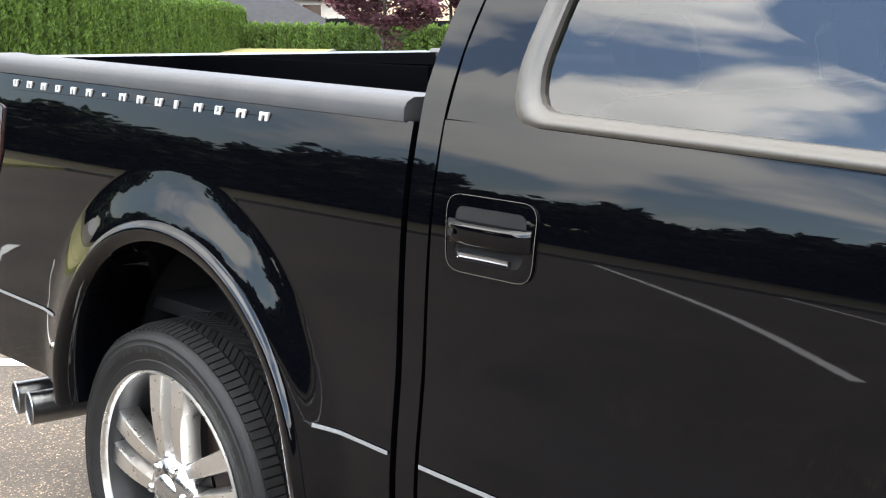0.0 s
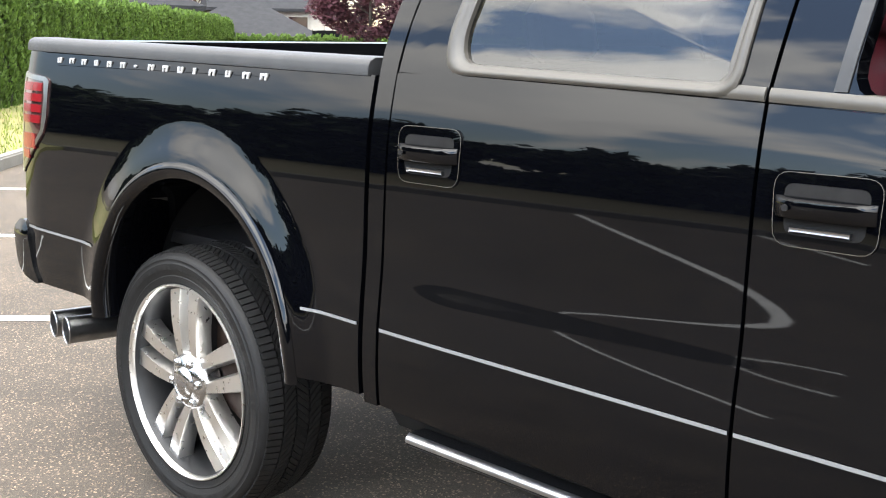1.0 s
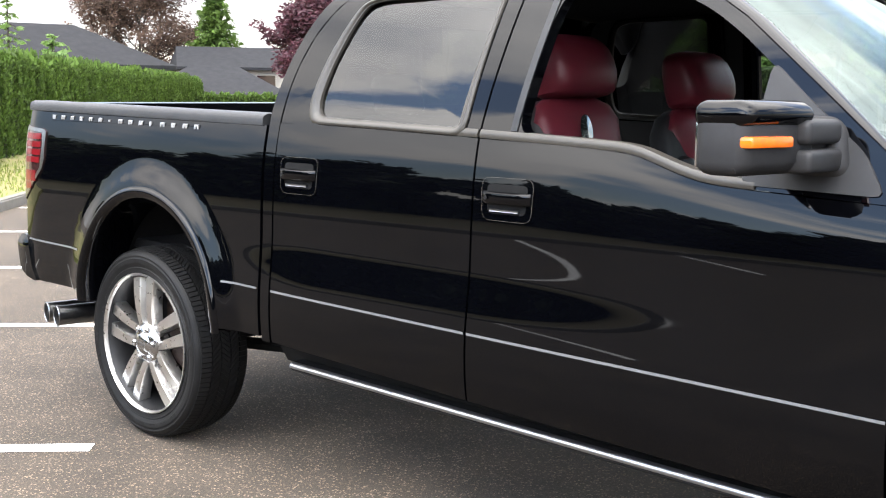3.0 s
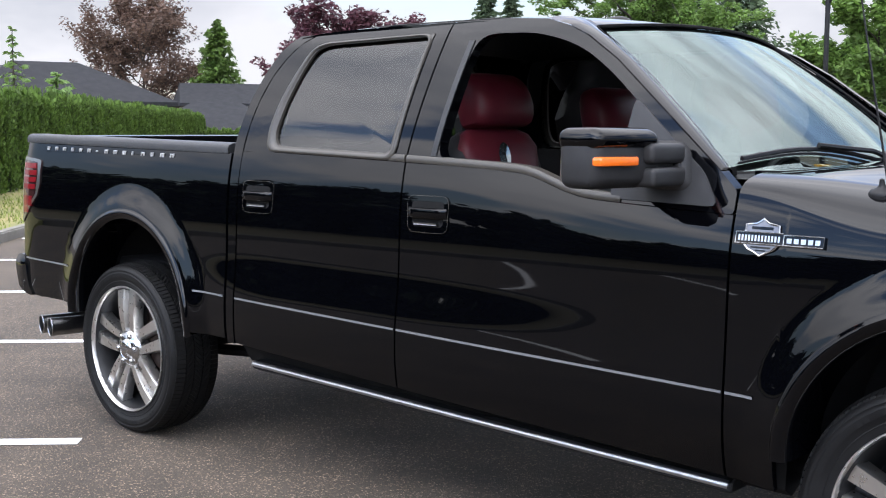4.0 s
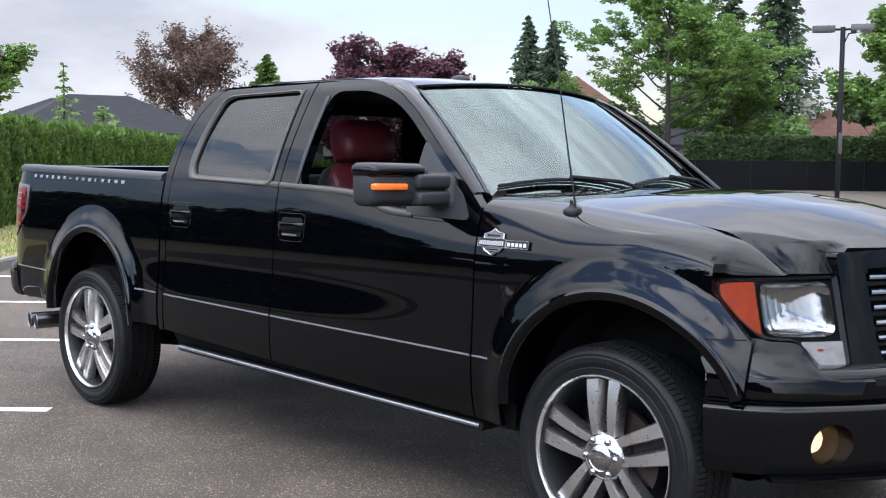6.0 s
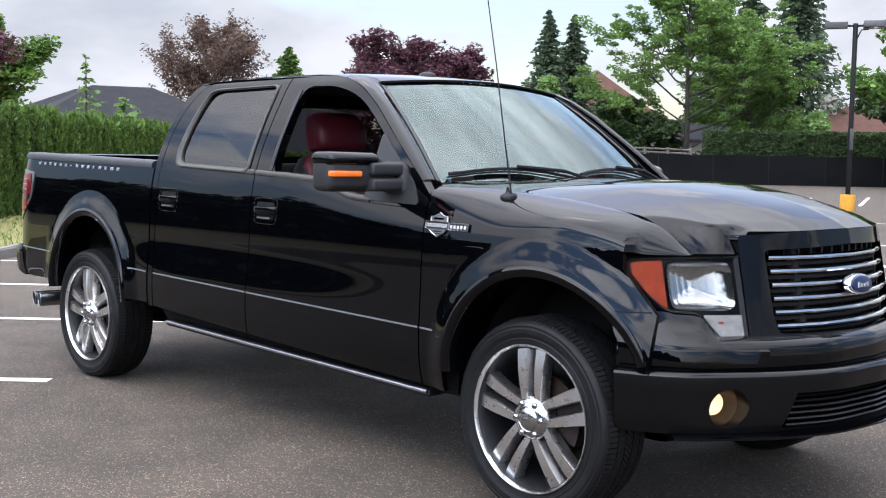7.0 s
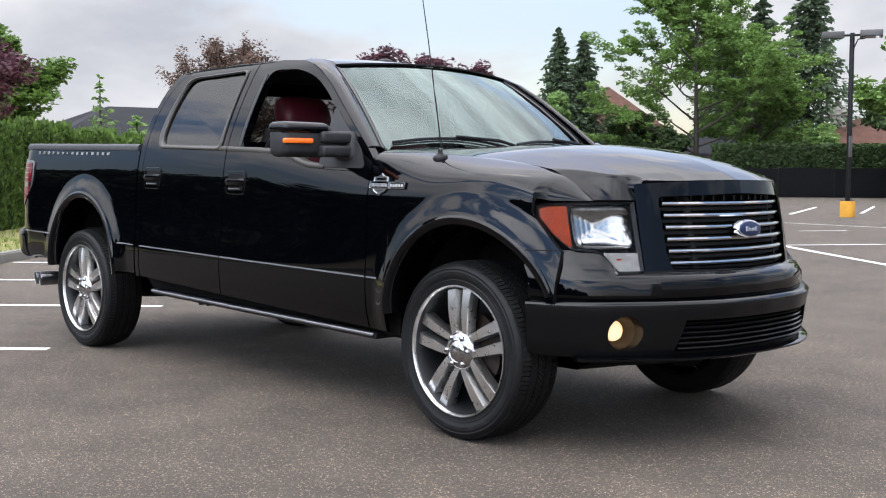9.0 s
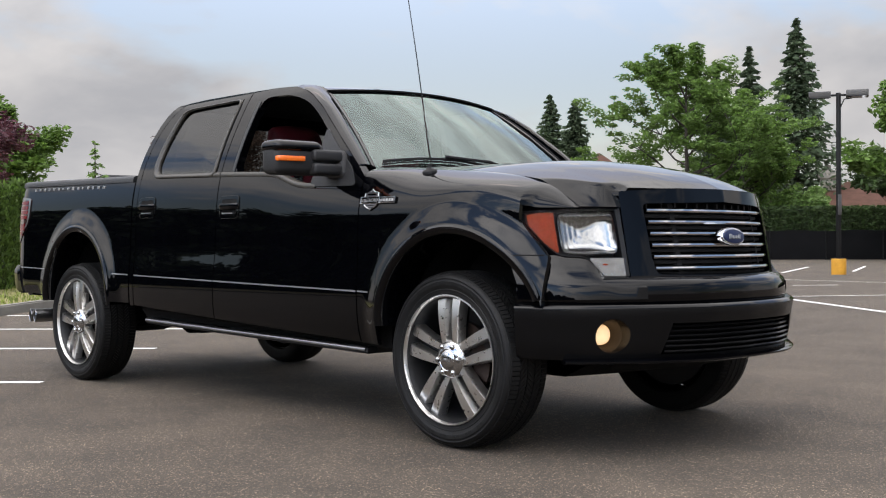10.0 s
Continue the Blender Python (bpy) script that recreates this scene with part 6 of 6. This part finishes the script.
def cedar(seed, h, r, leaf_mat=None, label="trimmed green cedar in a close hedge row", n=2600, leaf=0.075):
    """One clipped upright cedar of a hedge, at the origin."""
    rng = random.Random(seed)
    root = tagged(new("hedge_cedar"), label, "hedge", "hedge row")
    # solid hull among the leaves, dark for the shade between them
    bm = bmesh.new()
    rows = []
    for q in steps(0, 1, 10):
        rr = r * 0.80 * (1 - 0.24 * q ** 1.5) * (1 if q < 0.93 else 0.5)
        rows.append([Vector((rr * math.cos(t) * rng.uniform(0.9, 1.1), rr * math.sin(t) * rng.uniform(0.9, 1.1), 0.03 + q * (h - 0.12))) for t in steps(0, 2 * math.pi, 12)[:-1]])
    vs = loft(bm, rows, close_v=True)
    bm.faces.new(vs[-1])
    raw_part("shade_core", bm, M_HEDGE_SHADE, root)
    bm = bmesh.new()
    for _ in range(n):
        q = rng.random() ** 0.85
        t = rng.uniform(0, 2 * math.pi)
        lump = 1 + 0.12 * math.sin(3 * t + seed) * math.sin(q * 9 + seed) + 0.06 * math.sin(q * 23 + t * 5)
        rr = r * (1 - 0.24 * q ** 1.5 - (0.5 * ((q - 0.93) / 0.07) if q > 0.93 else 0)) * lump * rng.uniform(0.80, 1.08)
        p = Vector((rr * math.cos(t), rr * math.sin(t), 0.04 + q * (h - 0.06)))
        leaf_at(bm, rng, p, leaf, 0.5, Vector((0.45 * math.cos(t), 0.45 * math.sin(t), 1.0)))
    for _ in range(26):
        p = Vector((rng.uniform(-0.6, 0.6) * r, rng.uniform(-0.6, 0.6) * r, h - 0.04))
        leaf_at(bm, rng, p + Vector((0, 0, rng.uniform(0, 0.10))), 0.09, 0.3, Vector((0, 0, 1.6)))
    raw_part("foliage", bm, leaf_mat or M_CEDAR, root)
    return root


H0 = Vector((-13.75, 4.05, 0.10))
HD = Vector((-0.75, 0.66, 0)).normalized()
kinds = [cedar(11 + i, 2.14, 0.335, n=4600, leaf=0.05) for i in range(5)]
rng = random.Random(5)
for i in range(86):
    s = -4.5 + 0.61 * i
    p = H0 + HD * s - U * (0.35 + rng.uniform(-0.06, 0.06))
    src = kinds[i] if i < 5 else rng.choice(kinds)
    zs = rng.uniform(0.93, 1.03)
    m = Matrix.Translation((p.x, p.y, 0.06)) @ pose(0, 0, 0, rng.uniform(-1.5, 1.5), rng.uniform(-1.5, 1.5), rng.uniform(0, 360))
    if i < 5:
        src.matrix_basis = m
    else:
        ob = copy_thing(src, m)
        ob.scale = (1, 1, zs)


def limb(bm, rng, a, d, length, r, depth, tips, up=0.2, spread=0.6, kids=3):
    pts, rad = [a], [r]
    p, dd = a.copy(), d.copy()
    for k in range(4):
        dd = (dd + Vector((rng.gauss(0, 0.12), rng.gauss(0, 0.12), rng.gauss(0, 0.08) + up * 0.15))).normalized()
        p = p + dd * length / 4
        pts.append(p.copy())
        rad.append(r * (1 - 0.6 * (k + 1) / 4))
        if depth <= 1:
            tips.append((p.copy(), dd.copy()))
    tube(bm, pts, rad, 6)
    if depth > 0:
        for k in range(kids):
            q = rng.uniform(0.35, 1.0)
            i = min(3, int(q * 4))
            base = pts[i].lerp(pts[i + 1], q * 4 - i)
            nd = (dd + Vector((rng.gauss(0, spread), rng.gauss(0, spread), rng.gauss(0.1, spread * 0.6)))).normalized()
            limb(bm, rng, base, nd, length * rng.uniform(0.55, 0.8), max(0.008, r * 0.5), depth - 1, tips, up, spread, kids)


def tree(name, x, y, h, w, seed, leaf_mat, label, leaf=0.16, per_tip=26, clump=0.55, low=0.25, up=0.35, category="tree", limbs=9, depth=2, z=0.0, squash=0.6):
    """A broadleaf tree: trunk, limbs, and clumps of small leaves at the twigs."""
    rng = random.Random(seed)
    root = thing(name, x, y, z, label, category)
    bm = bmesh.new()
    tips = []
    top = Vector((x + rng.uniform(-0.2, 0.2), y + rng.uniform(-0.2, 0.2), z + h * 0.80))
    base = Vector((x, y, z - 0.05))
    tube(bm, [base, base.lerp(top, 0.3) + Vector((rng.uniform(-0.1, 0.1), rng.uniform(-0.1, 0.1), 0)), base.lerp(top, 0.7), top], [h * 0.018, h * 0.012, h * 0.007, h * 0.003], 8)
    tips.append((top, Vector((0, 0, 1))))
    for k in range(limbs):
        q = low + (0.95 - low) * (k + rng.random()) / limbs
        p = base.lerp(top, q)
        t = k * 2.4 + rng.uniform(-0.4, 0.4)
        tilt = up + 0.5 * q
        d = Vector((math.cos(t), math.sin(t), tilt)).normalized()
        ln = w * 0.5 * (1.05 - 0.62 * max(0, (q - 0.4) / 0.6)) * rng.uniform(0.65, 1.0)
        limb(bm, rng, p, d, ln, h * 0.0055, depth, tips, up * 0.5)
    raw_part("trunk", bm, M_BARK, root)
    bm = bmesh.new()
    for p, d in tips:
        k = rng.uniform(0.5, 1.2)
        sprays(bm, rng, p + Vector((0, 0, clump * 0.1)), (clump * k, clump * k, clump * squash * k), int(per_tip * k), leaf, 0.4)
    raw_part("crown", bm, leaf_mat, root)
    return root


def conifer(name, x, y, h, w, seed, mat, label, leaf=0.22, n_branch=120, per=26, droop=0.25, z=0.0, power=0.85, bare=0.06, category="tree"):
    """A conifer: trunk and whorls of branches with needle sprays."""
    rng = random.Random(seed)
    root = thing(name, x, y, z, label, category)
    bm = bmesh.new()
    tube(bm, [(x, y, z - 0.05), (x, y, z + h * 0.5), (x, y, z + h * 0.99)], [h * 0.018, h * 0.010, 0.012], 8)
    bl = bmesh.new()
    for k in range(n_branch):
        q = bare + (1 - bare) * (k + rng.random()) / n_branch
        t = k * 2.39996 + rng.uniform(-0.3, 0.3)
        ln = max(0.10, w * 0.5 * (1 - q) ** power * rng.uniform(0.6, 1.12))
        a = Vector((x, y, z + h * q))
        b = a + Vector((math.cos(t) * ln, math.sin(t) * ln, -droop * ln + rng.uniform(-0.1, 0.15)))
        tube(bm, [a, b], [0.02, 0.006], 4)
        m = max(4, int(per * (0.4 + ln / (w * 0.5))))
        for _ in range(m):
            s = rng.random() ** 0.7
            p = a.lerp(b, s) + Vector((rng.gauss(0, 0.10 * ln), rng.gauss(0, 0.10 * ln), rng.gauss(0, 0.07 * ln) - 0.03))
            leaf_at(bl, rng, p, leaf, 0.3, Vector((math.cos(t) * 0.8, math.sin(t) * 0.8, -0.3)))
    raw_part("trunk", bm, M_BARK, root)
    raw_part("crown", bl, mat, root)
    return root


EYE = Vector((7.1, -4.4, 0))


def at(az, d):
    return EYE.x + d * math.cos(radians(az)), EYE.y + d * math.sin(radians(az))


tree("plum_tree", *at(161.4, 42), 8.0, 5.0, 21, M_PLUM, "dark purple-leaved plum tree behind the hedge", 0.10, 80, 0.6)
tree("maple_tree", *at(158.9, 48), 7.2, 4.6, 22, M_LEAF, "dense green broadleaf tree behind the hedge", 0.115, 105, 0.6, low=0.3)
conifer("young_cedar", *at(153.7, 40), 4.4, 2.0, 23, M_LEAF_LIGHT, "thin pale green young cedar behind the hedge", 0.09, 60, 13, 0.15, power=0.7)
conifer("young_cedar", *at(152.0, 38), 3.0, 2.2, 24, M_LEAF_LIGHT, "low pale green shrub behind the hedge", 0.11, 50, 24, 0.0, power=0.5)
tree("bronze_plum_tree", *at(147.5, 88), 10.4, 9.0, 25, M_BRONZE, "airy bronze-leaved tree with upright twigs", 0.12, 28, 0.52, low=0.03, up=0.65, limbs=30, squash=1.1)
conifer("cypress", *at(144.1, 84), 8.7, 4.6, 26, M_CEDAR, "dense conical green cypress", 0.17, 170, 60, -0.5, power=0.55)
tree("plum_tree", *at(139.1, 54), 6.4, 5.4, 27, M_PLUM, "dark purple-leaved plum tree", 0.10, 60, 0.5, low=0.05, up=0.5, limbs=17)
tree("plum_tree", *at(135.9, 56), 6.7, 3.9, 28, M_PLUM, "dark purple-leaved plum tree", 0.10, 66, 0.5, up=0.7, limbs=12)
conifer("fir_tree", *at(131.3, 80), 11.4, 6.4, 29, M_FIR, "tall narrow dark fir", 0.145, 230, 78, 0.3, power=0.72)
conifer("fir_tree", *at(130.05, 82), 11.3, 6.4, 30, M_FIR, "tall narrow dark fir", 0.145, 230, 78, 0.3, power=0.72)
tree("young_maple", *at(131.25, 68), 6.4, 3.0, 31, M_LEAF_LIGHT, "light green young tree", 0.13, 70, 0.45, up=0.9)
tree("green_bush", *at(127.6, 69.5), 4.6, 3.4, 32, M_LAUREL, "dark green bushy tree by the fence", 0.14, 60, 0.55, low=0.08)
tree("green_bush", *at(126.4, 70), 4.2, 3.4, 33, M_LAUREL, "dark green bushy tree by the fence", 0.14, 60, 0.5, low=0.08)
tree("maple_tree", *at(124.6, 70), 13.2, 10.6, 34, M_LEAF, "large airy green maple by the fence", 0.11, 76, 0.52, low=0.14, up=0.25, limbs=20, squash=0.45)
tree("maple_tree", *at(121.6, 71), 9.2, 5.8, 35, M_LEAF, "spreading green maple by the fence", 0.12, 52, 0.5, low=0.12, up=0.2, limbs=14, squash=0.45)
conifer("fir_tree", *at(119.4, 80), 16.0, 11.0, 36, M_FIR, "tall dark fir behind the roofs", 0.21, 210, 74, 0.4)
conifer("fir_tree", *at(121.6, 84), 15.0, 8.0, 37, M_FIR, "tall dark fir behind the roofs", 0.20, 190, 66)
conifer("fir_tree", *at(123.2, 86), 14.2, 7.5, 38, M_FIR, "tall dark fir behind the roofs", 0.20, 190, 66)
tree("green_bush", *at(119.1, 72), 4.3, 2.8, 39, M_LEAF_LIGHT, "rounded yellow-green bush above the hedge", 0.16, 60, 0.5, low=0.1)
tree("maple_tree", *at(113.6, 62), 8.6, 7.0, 40, M_LEAF, "green broadleaf tree above the hedge", 0.18, 60, 0.6, low=0.2)
tree("maple_tree", *at(110.0, 60), 9.5, 7.0, 41, M_LEAF, "green broadleaf tree above the hedge", 0.18, 60, 0.6, low=0.2)

for k, (az, d, h) in enumerate(((114.6, 72, 5.6), (112.6, 70, 6.4), (110.6, 70, 5.8), (108.6, 69, 6.2))):
    tree("green_bush", *at(az, d), h, 4.6, 130 + k, M_LAUREL, "dark green bushy tree above the hedge", 0.17, 40, 0.6, low=0.08)

# far hedge and fence
F0 = Vector((-28.0, 51.0, 0))
FD = Vector((0.80, 0.60, 0)).normalized()
FN = Vector((-FD.y, FD.x, 0))
bm = bmesh.new()
rng = random.Random(8)
for i in range(24000):
    s = rng.uniform(-1.5, 40)
    side = rng.random()
    if side < 0.7:
        p = F0 + FD * s + FN * (1.0 + rng.uniform(-0.12, 0.05)) + Vector((0, 0, rng.uniform(1.3, 2.92)))
    else:
        p = F0 + FD * s + FN * (1.0 + rng.uniform(0, 1.2)) + Vector((0, 0, 2.90 + rng.uniform(-0.08, 0.12)))
    leaf_at(bm, rng, p, 0.115, 0.5)
c0, c1 = F0 + FD * -1.5, F0 + FD * 40
far = bpy.data.meshes.new("hedge_leaves")
bm.to_mesh(far)
bm.free()
far.materials.append(M_LAUREL)
hedge = tagged(new("far_hedge"), "long clipped dark green hedge behind the black fence", "hedge")
hedge.matrix_basis = Matrix.Translation(F0)
ob = new("foliage", far)
ob.parent = hedge
ob.matrix_parent_inverse = hedge.matrix_basis.inverted()
# solid hull, dark for the shade within the hedge
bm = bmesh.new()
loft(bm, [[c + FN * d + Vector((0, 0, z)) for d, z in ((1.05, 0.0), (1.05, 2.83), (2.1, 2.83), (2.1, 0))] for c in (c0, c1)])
raw_part("shade_core", bm, M_HEDGE_SHADE, hedge)
fence = thing("fence", F0.x, F0.y, 0, "long black mesh fence in front of the hedge", "fence", kind="structure")
bm = bmesh.new()
rows = []
for i in range(125):
    s = -22 + 0.5 * i
    wob = 0.03 * math.sin(i * 1.7)
    rows.append([F0 + FD * s + FN * wob * q + Vector((0, 0, z)) for z, q in ((0.02, 1), (0.6, 0.5), (1.2, 1), (1.62 + 0.03 * math.sin(i * 0.9), 0))])
loft(bm, rows)
part("fence_mesh", bm, M_FENCE, fence)
for i in range(22):
    p = F0 + FD * (-22 + 3 * i) - FN * 0.05
    bm = bmesh.new()
    tube(bm, [p, p + Vector((0, 0, 1.68))], 0.03, 6)
    part("fence_post", bm, M_POLE, fence)
# pale rail fence beyond
rail_fence = thing("rail_fence", *at(126.5, 66.6), 0, "pale weathered wooden rail fence", "fence")
ax, ay = at(128.7, 66.6)
bx, by = at(124.3, 66.6)
for z in (1.72, 1.92):
    bm = bmesh.new()
    tube(bm, [(ax, ay, z), ((ax + bx) / 2, (ay + by) / 2, z + 0.03), (bx, by, z - 0.05)], 0.05, 6)
    part("rail", bm, M_WOOD, rail_fence)
for k in range(5):
    q = k / 4
    bm = bmesh.new()
    px, py = ax + (bx - ax) * q, ay + (by - ay) * q
    box(bm, px - 0.06, px + 0.06, py - 0.06, py + 0.06, 0, 2.02, 0.01)
    part("rail_post", bm, M_WOOD, rail_fence)
# second low hedge closing the lot behind the truck
kinds2 = [cedar(51 + i, 1.35, 0.45, None, "low green cedar in a hedge row", 1500) for i in range(2)]
G0 = H0 + HD * 42
for i in range(26):
    p = G0 + U * (0.75 * i) + HD * 1.0
    m = Matrix.Translation((p.x, p.y, 0)) @ pose(0, 0, 0, 0, 0, 57 * i)
    if i < 2:
        kinds2[i].matrix_basis = m
    else:
        copy_thing(kinds2[i % 2], m)


# ---------------------------------------------------------------- houses
def house(x, y, turn, lx, ly, wall_h, ridge_h, roof_mat, label, hip=0.0, ridge_shift=0.0, windows=2, chimney=None):
    root = thing("house", x, y, 0, label, "house")
    m = Matrix.Translation((x, y, 0)) @ pose(0, 0, 0, 0, 0, turn)
    bm = bmesh.new()
    box(bm, -lx / 2, lx / 2, -ly / 2, ly / 2, 0, wall_h, 0, m=m)
    part("wall", bm, M_STUCCO, root, smooth=False)
    bm = bmesh.new()
    o = 0.5
    ev = [m @ Vector(p) for p in ((-lx / 2 - o, -ly / 2 - o, wall_h - 0.1), (lx / 2 + o, -ly / 2 - o, wall_h - 0.1), (lx / 2 + o, ly / 2 + o, wall_h - 0.1), (-lx / 2 - o, ly / 2 + o, wall_h - 0.1))]
    rd = [m @ Vector(p) for p in ((-lx / 2 - o + hip, ridge_shift, ridge_h), (lx / 2 + o - hip, ridge_shift, ridge_h))]
    e = [bm.verts.new(p) for p in ev]
    r = [bm.verts.new(p) for p in rd]
    bm.faces.new((e[0], e[1], r[1], r[0]))
    bm.faces.new((e[2], e[3], r[0], r[1]))
    bm.faces.new((e[1], e[2], r[1]))
    bm.faces.new((e[3], e[0], r[0]))
    lo = [bm.verts.new(p - Vector((0, 0, 0.18))) for p in ev]
    for i in range(4):
        bm.faces.new((e[i], e[(i + 1) % 4], lo[(i + 1) % 4], lo[i]))
    bm.faces.new(lo)
    part("roof", bm, roof_mat, root, smooth=False)
    for k in range(windows):
        wx = -lx / 2 + lx * (k + 0.5) / windows
        bm = bmesh.new()
        box(bm, wx - 0.7, wx + 0.7, -ly / 2 - 0.06, -ly / 2 + 0.02, wall_h - 1.7, wall_h - 0.5, 0.01, m=m)
        win = part("window", bm, M_STUCCO, root)
        bm = bmesh.new()
        box(bm, wx - 0.6, wx + 0.6, -ly / 2 - 0.075, -ly / 2 - 0.055, wall_h - 1.6, wall_h - 0.6, 0, m=m)
        part("pane", bm, M_SMOKE_LENS, win)
    if chimney:
        cx, cy, cz, cw = chimney
        bm = bmesh.new()
        box(bm, cx - cw / 2, cx + cw / 2, cy - cw / 2, cy + cw / 2, wall_h - 1, cz, 0.02, m=m)
        box(bm, cx - cw / 2 - 0.12, cx + cw / 2 + 0.12, cy - cw / 2 - 0.12, cy + cw / 2 + 0.12, cz - 0.55, cz - 0.28, 0.03, m=m)
        ch = part("chimney", bm, M_STUCCO, root, "pale stucco chimney")
        bm = bmesh.new()
        tube(bm, [m @ Vector((cx, cy, cz)), m @ Vector((cx, cy, cz + 0.35))], 0.22, 10)
        part("chimney_pot", bm, M_CONCRETE, ch)
    return root


house(*at(152.4, 66), 60, 12, 8, 2.7, 4.6, M_ROOF_GREY, "house with a dark grey shingled hip roof", 4.5)
house(*at(152.0, 60), 75, 9, 7, 2.7, 4.5, M_ROOF_GREY, "house with a dark grey shingled roof behind the hedge", 3.5)
house(*at(144.3, 73), 55, 8, 8, 1.2, 2.9, M_ROOF_GREY, "low house with a grey hipped roof", 3.0)
house(*at(143.3, 82), 60, 7, 6, 3.1, 4.4, M_ROOF_GREY, "pale house with a grey gabled roof", 0.3)
house(*at(128.9, 92), 40, 8, 8, 4.8, 8.2, M_ROOF_BROWN, "house with a steep brown shingled roof", 4.4)
house(*at(121.5, 84), 30, 16, 7, 2.8, 4.0, M_ROOF_GREY, "long low house with a grey shingled roof", 2.5, windows=4)
house(*at(116.4, 80), 28, 9, 9, 3.0, 5.0, M_ROOF_BROWN, "house with a brown shingled hip roof and chimney", 4.0, chimney=(-2.2, -1.0, 5.7, 1.0))

# ---------------------------------------------------------------- lamp post
LP = Vector((-9.0, 26.85, 0))
post = thing("lamp_post", LP.x, LP.y, 0, "black lamp post with two box heads on a yellow concrete foot", "lamp post")
bm = bmesh.new()
lathe(bm, [(0.215, 0.0), (0.215, 0.44), (0.20, 0.465), (0.001, 0.47)], 20, Matrix.Translation(LP))
part("foot", bm, M_YELLOW, post, "yellow painted round concrete foot")
bm = bmesh.new()
box(bm, LP.x - 0.055, LP.x + 0.055, LP.y - 0.055, LP.y + 0.055, 0.46, 5.33, 0.01)
part("pole", bm, M_POLE, post)
bm = bmesh.new()
box(bm, LP.x - 0.13, LP.x + 0.13, LP.y - 0.13, LP.y + 0.13, 0.465, 0.485, 0.004)
part("base_plate", bm, M_POLE, post)
m = Matrix.Translation((LP.x, LP.y, 5.26)) @ pose(0, 0, 0, 0, 0, 28)
bm = bmesh.new()
box(bm, -0.42, 0.42, -0.03, 0.03, -0.03, 0.03, 0.005, m=m)
part("cross_arm", bm, M_POLE, post)
for k, tilt in ((-1, 0), (1, -8)):
    mm = m @ Matrix.Translation((k * 0.52, 0, 0.02)) @ pose(0, 0, 0, tilt, 0, 0)
    bm = bmesh.new()
    vs = box(bm, -0.31, 0.31, -0.20, 0.20, -0.085, 0.085, 0.015)
    for v in vs:
        if v.co.z < 0:
            v.co.y *= 0.8
        v.co = mm @ v.co
    head = part("lamp_head", bm, M_LAMP, post, "grey box floodlight head")
    bm = bmesh.new()
    box(bm, -0.25, 0.25, -0.13, 0.13, -0.095, -0.086, m=mm)
    part("lamp_lens", bm, M_SMOKE_LENS, head)
bm = bmesh.new()
tube(bm, [m @ Vector((0.06, 0, -0.35)), m @ Vector((0.16, 0, -0.12)), m @ Vector((0.36, 0, -0.10))], 0.02, 6)
part("brace", bm, M_POLE, post)
bm = bmesh.new()
box(bm, LP.x + 0.06, LP.x + 0.075, LP.y - 0.16, LP.y + 0.04, 1.75, 2.35, 0.003)
part("sign_plate", bm, M_LAMP, post)

# ---------------------------------------------------------------- the side of the lot behind the camera
B0 = Vector((7.0, -18.0, 0))
BD = Vector((0.94, -0.34, 0)).normalized()
BN = Vector((BD.y, -BD.x, 0))
a, b = B0 - BD * 46, B0 + BD * 60
slab("kerb", [(p.x, p.y) for p in (a, b, b + BN * 0.15, a + BN * 0.15)], 0.0, 0.13, M_CONCRETE, "pale concrete kerb along the far lawn", "kerb", bevel=0.02)
a, b = a + BN * 0.15, b + BN * 0.15
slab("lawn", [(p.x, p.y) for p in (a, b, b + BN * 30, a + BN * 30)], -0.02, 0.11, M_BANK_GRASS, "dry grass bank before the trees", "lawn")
rng = random.Random(44)
for k in range(24):
    p = B0 + BD * (-44 + 4.3 * k + rng.uniform(-1, 1)) + BN * rng.uniform(9.5, 11.5)
    tree("broadleaf_tree", p.x, p.y, rng.uniform(3.2, 6.0) * min(1.0, 0.62 + 0.38 * k / 12) * (1.35 if k > 13 else 1.0), rng.uniform(4.0, 6.0), 60 + k, M_BANK, "dense dark green tree on the grass bank", 0.30, 15, 0.75, low=0.06, limbs=12, z=0.1)
bank = thing("bank_hedge", B0.x + BN.x * 5, B0.y + BN.y * 5, 0.1, "long dense dark green hedge on the grass bank", "hedge")
bm = bmesh.new()
top_at = lambda s: (2.6 if s > -12 else 2.0) + 1.3 * noise.noise(Vector((s * 0.13, 3, 0))) + 0.45 * noise.noise(Vector((s * 0.5, 9, 0)))
for i in range(19000):
    s = rng.uniform(-46, 60)
    h = top_at(s)
    p = B0 + BD * s + BN * (8.6 + rng.uniform(-0.3, 0.3)) + Vector((0, 0, 0.1 + h * rng.random() ** 0.8))
    leaf_at(bm, rng, p, 0.28, 0.5)
raw_part("foliage", bm, M_BANK, bank)
# hull behind the leaves, its dark colour stands for shade in the hedge
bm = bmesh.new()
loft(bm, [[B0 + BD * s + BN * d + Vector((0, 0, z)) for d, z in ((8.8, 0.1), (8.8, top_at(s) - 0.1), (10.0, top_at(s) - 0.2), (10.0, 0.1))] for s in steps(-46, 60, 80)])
raw_part("shade_core", bm, M_HEDGE_SHADE, bank)
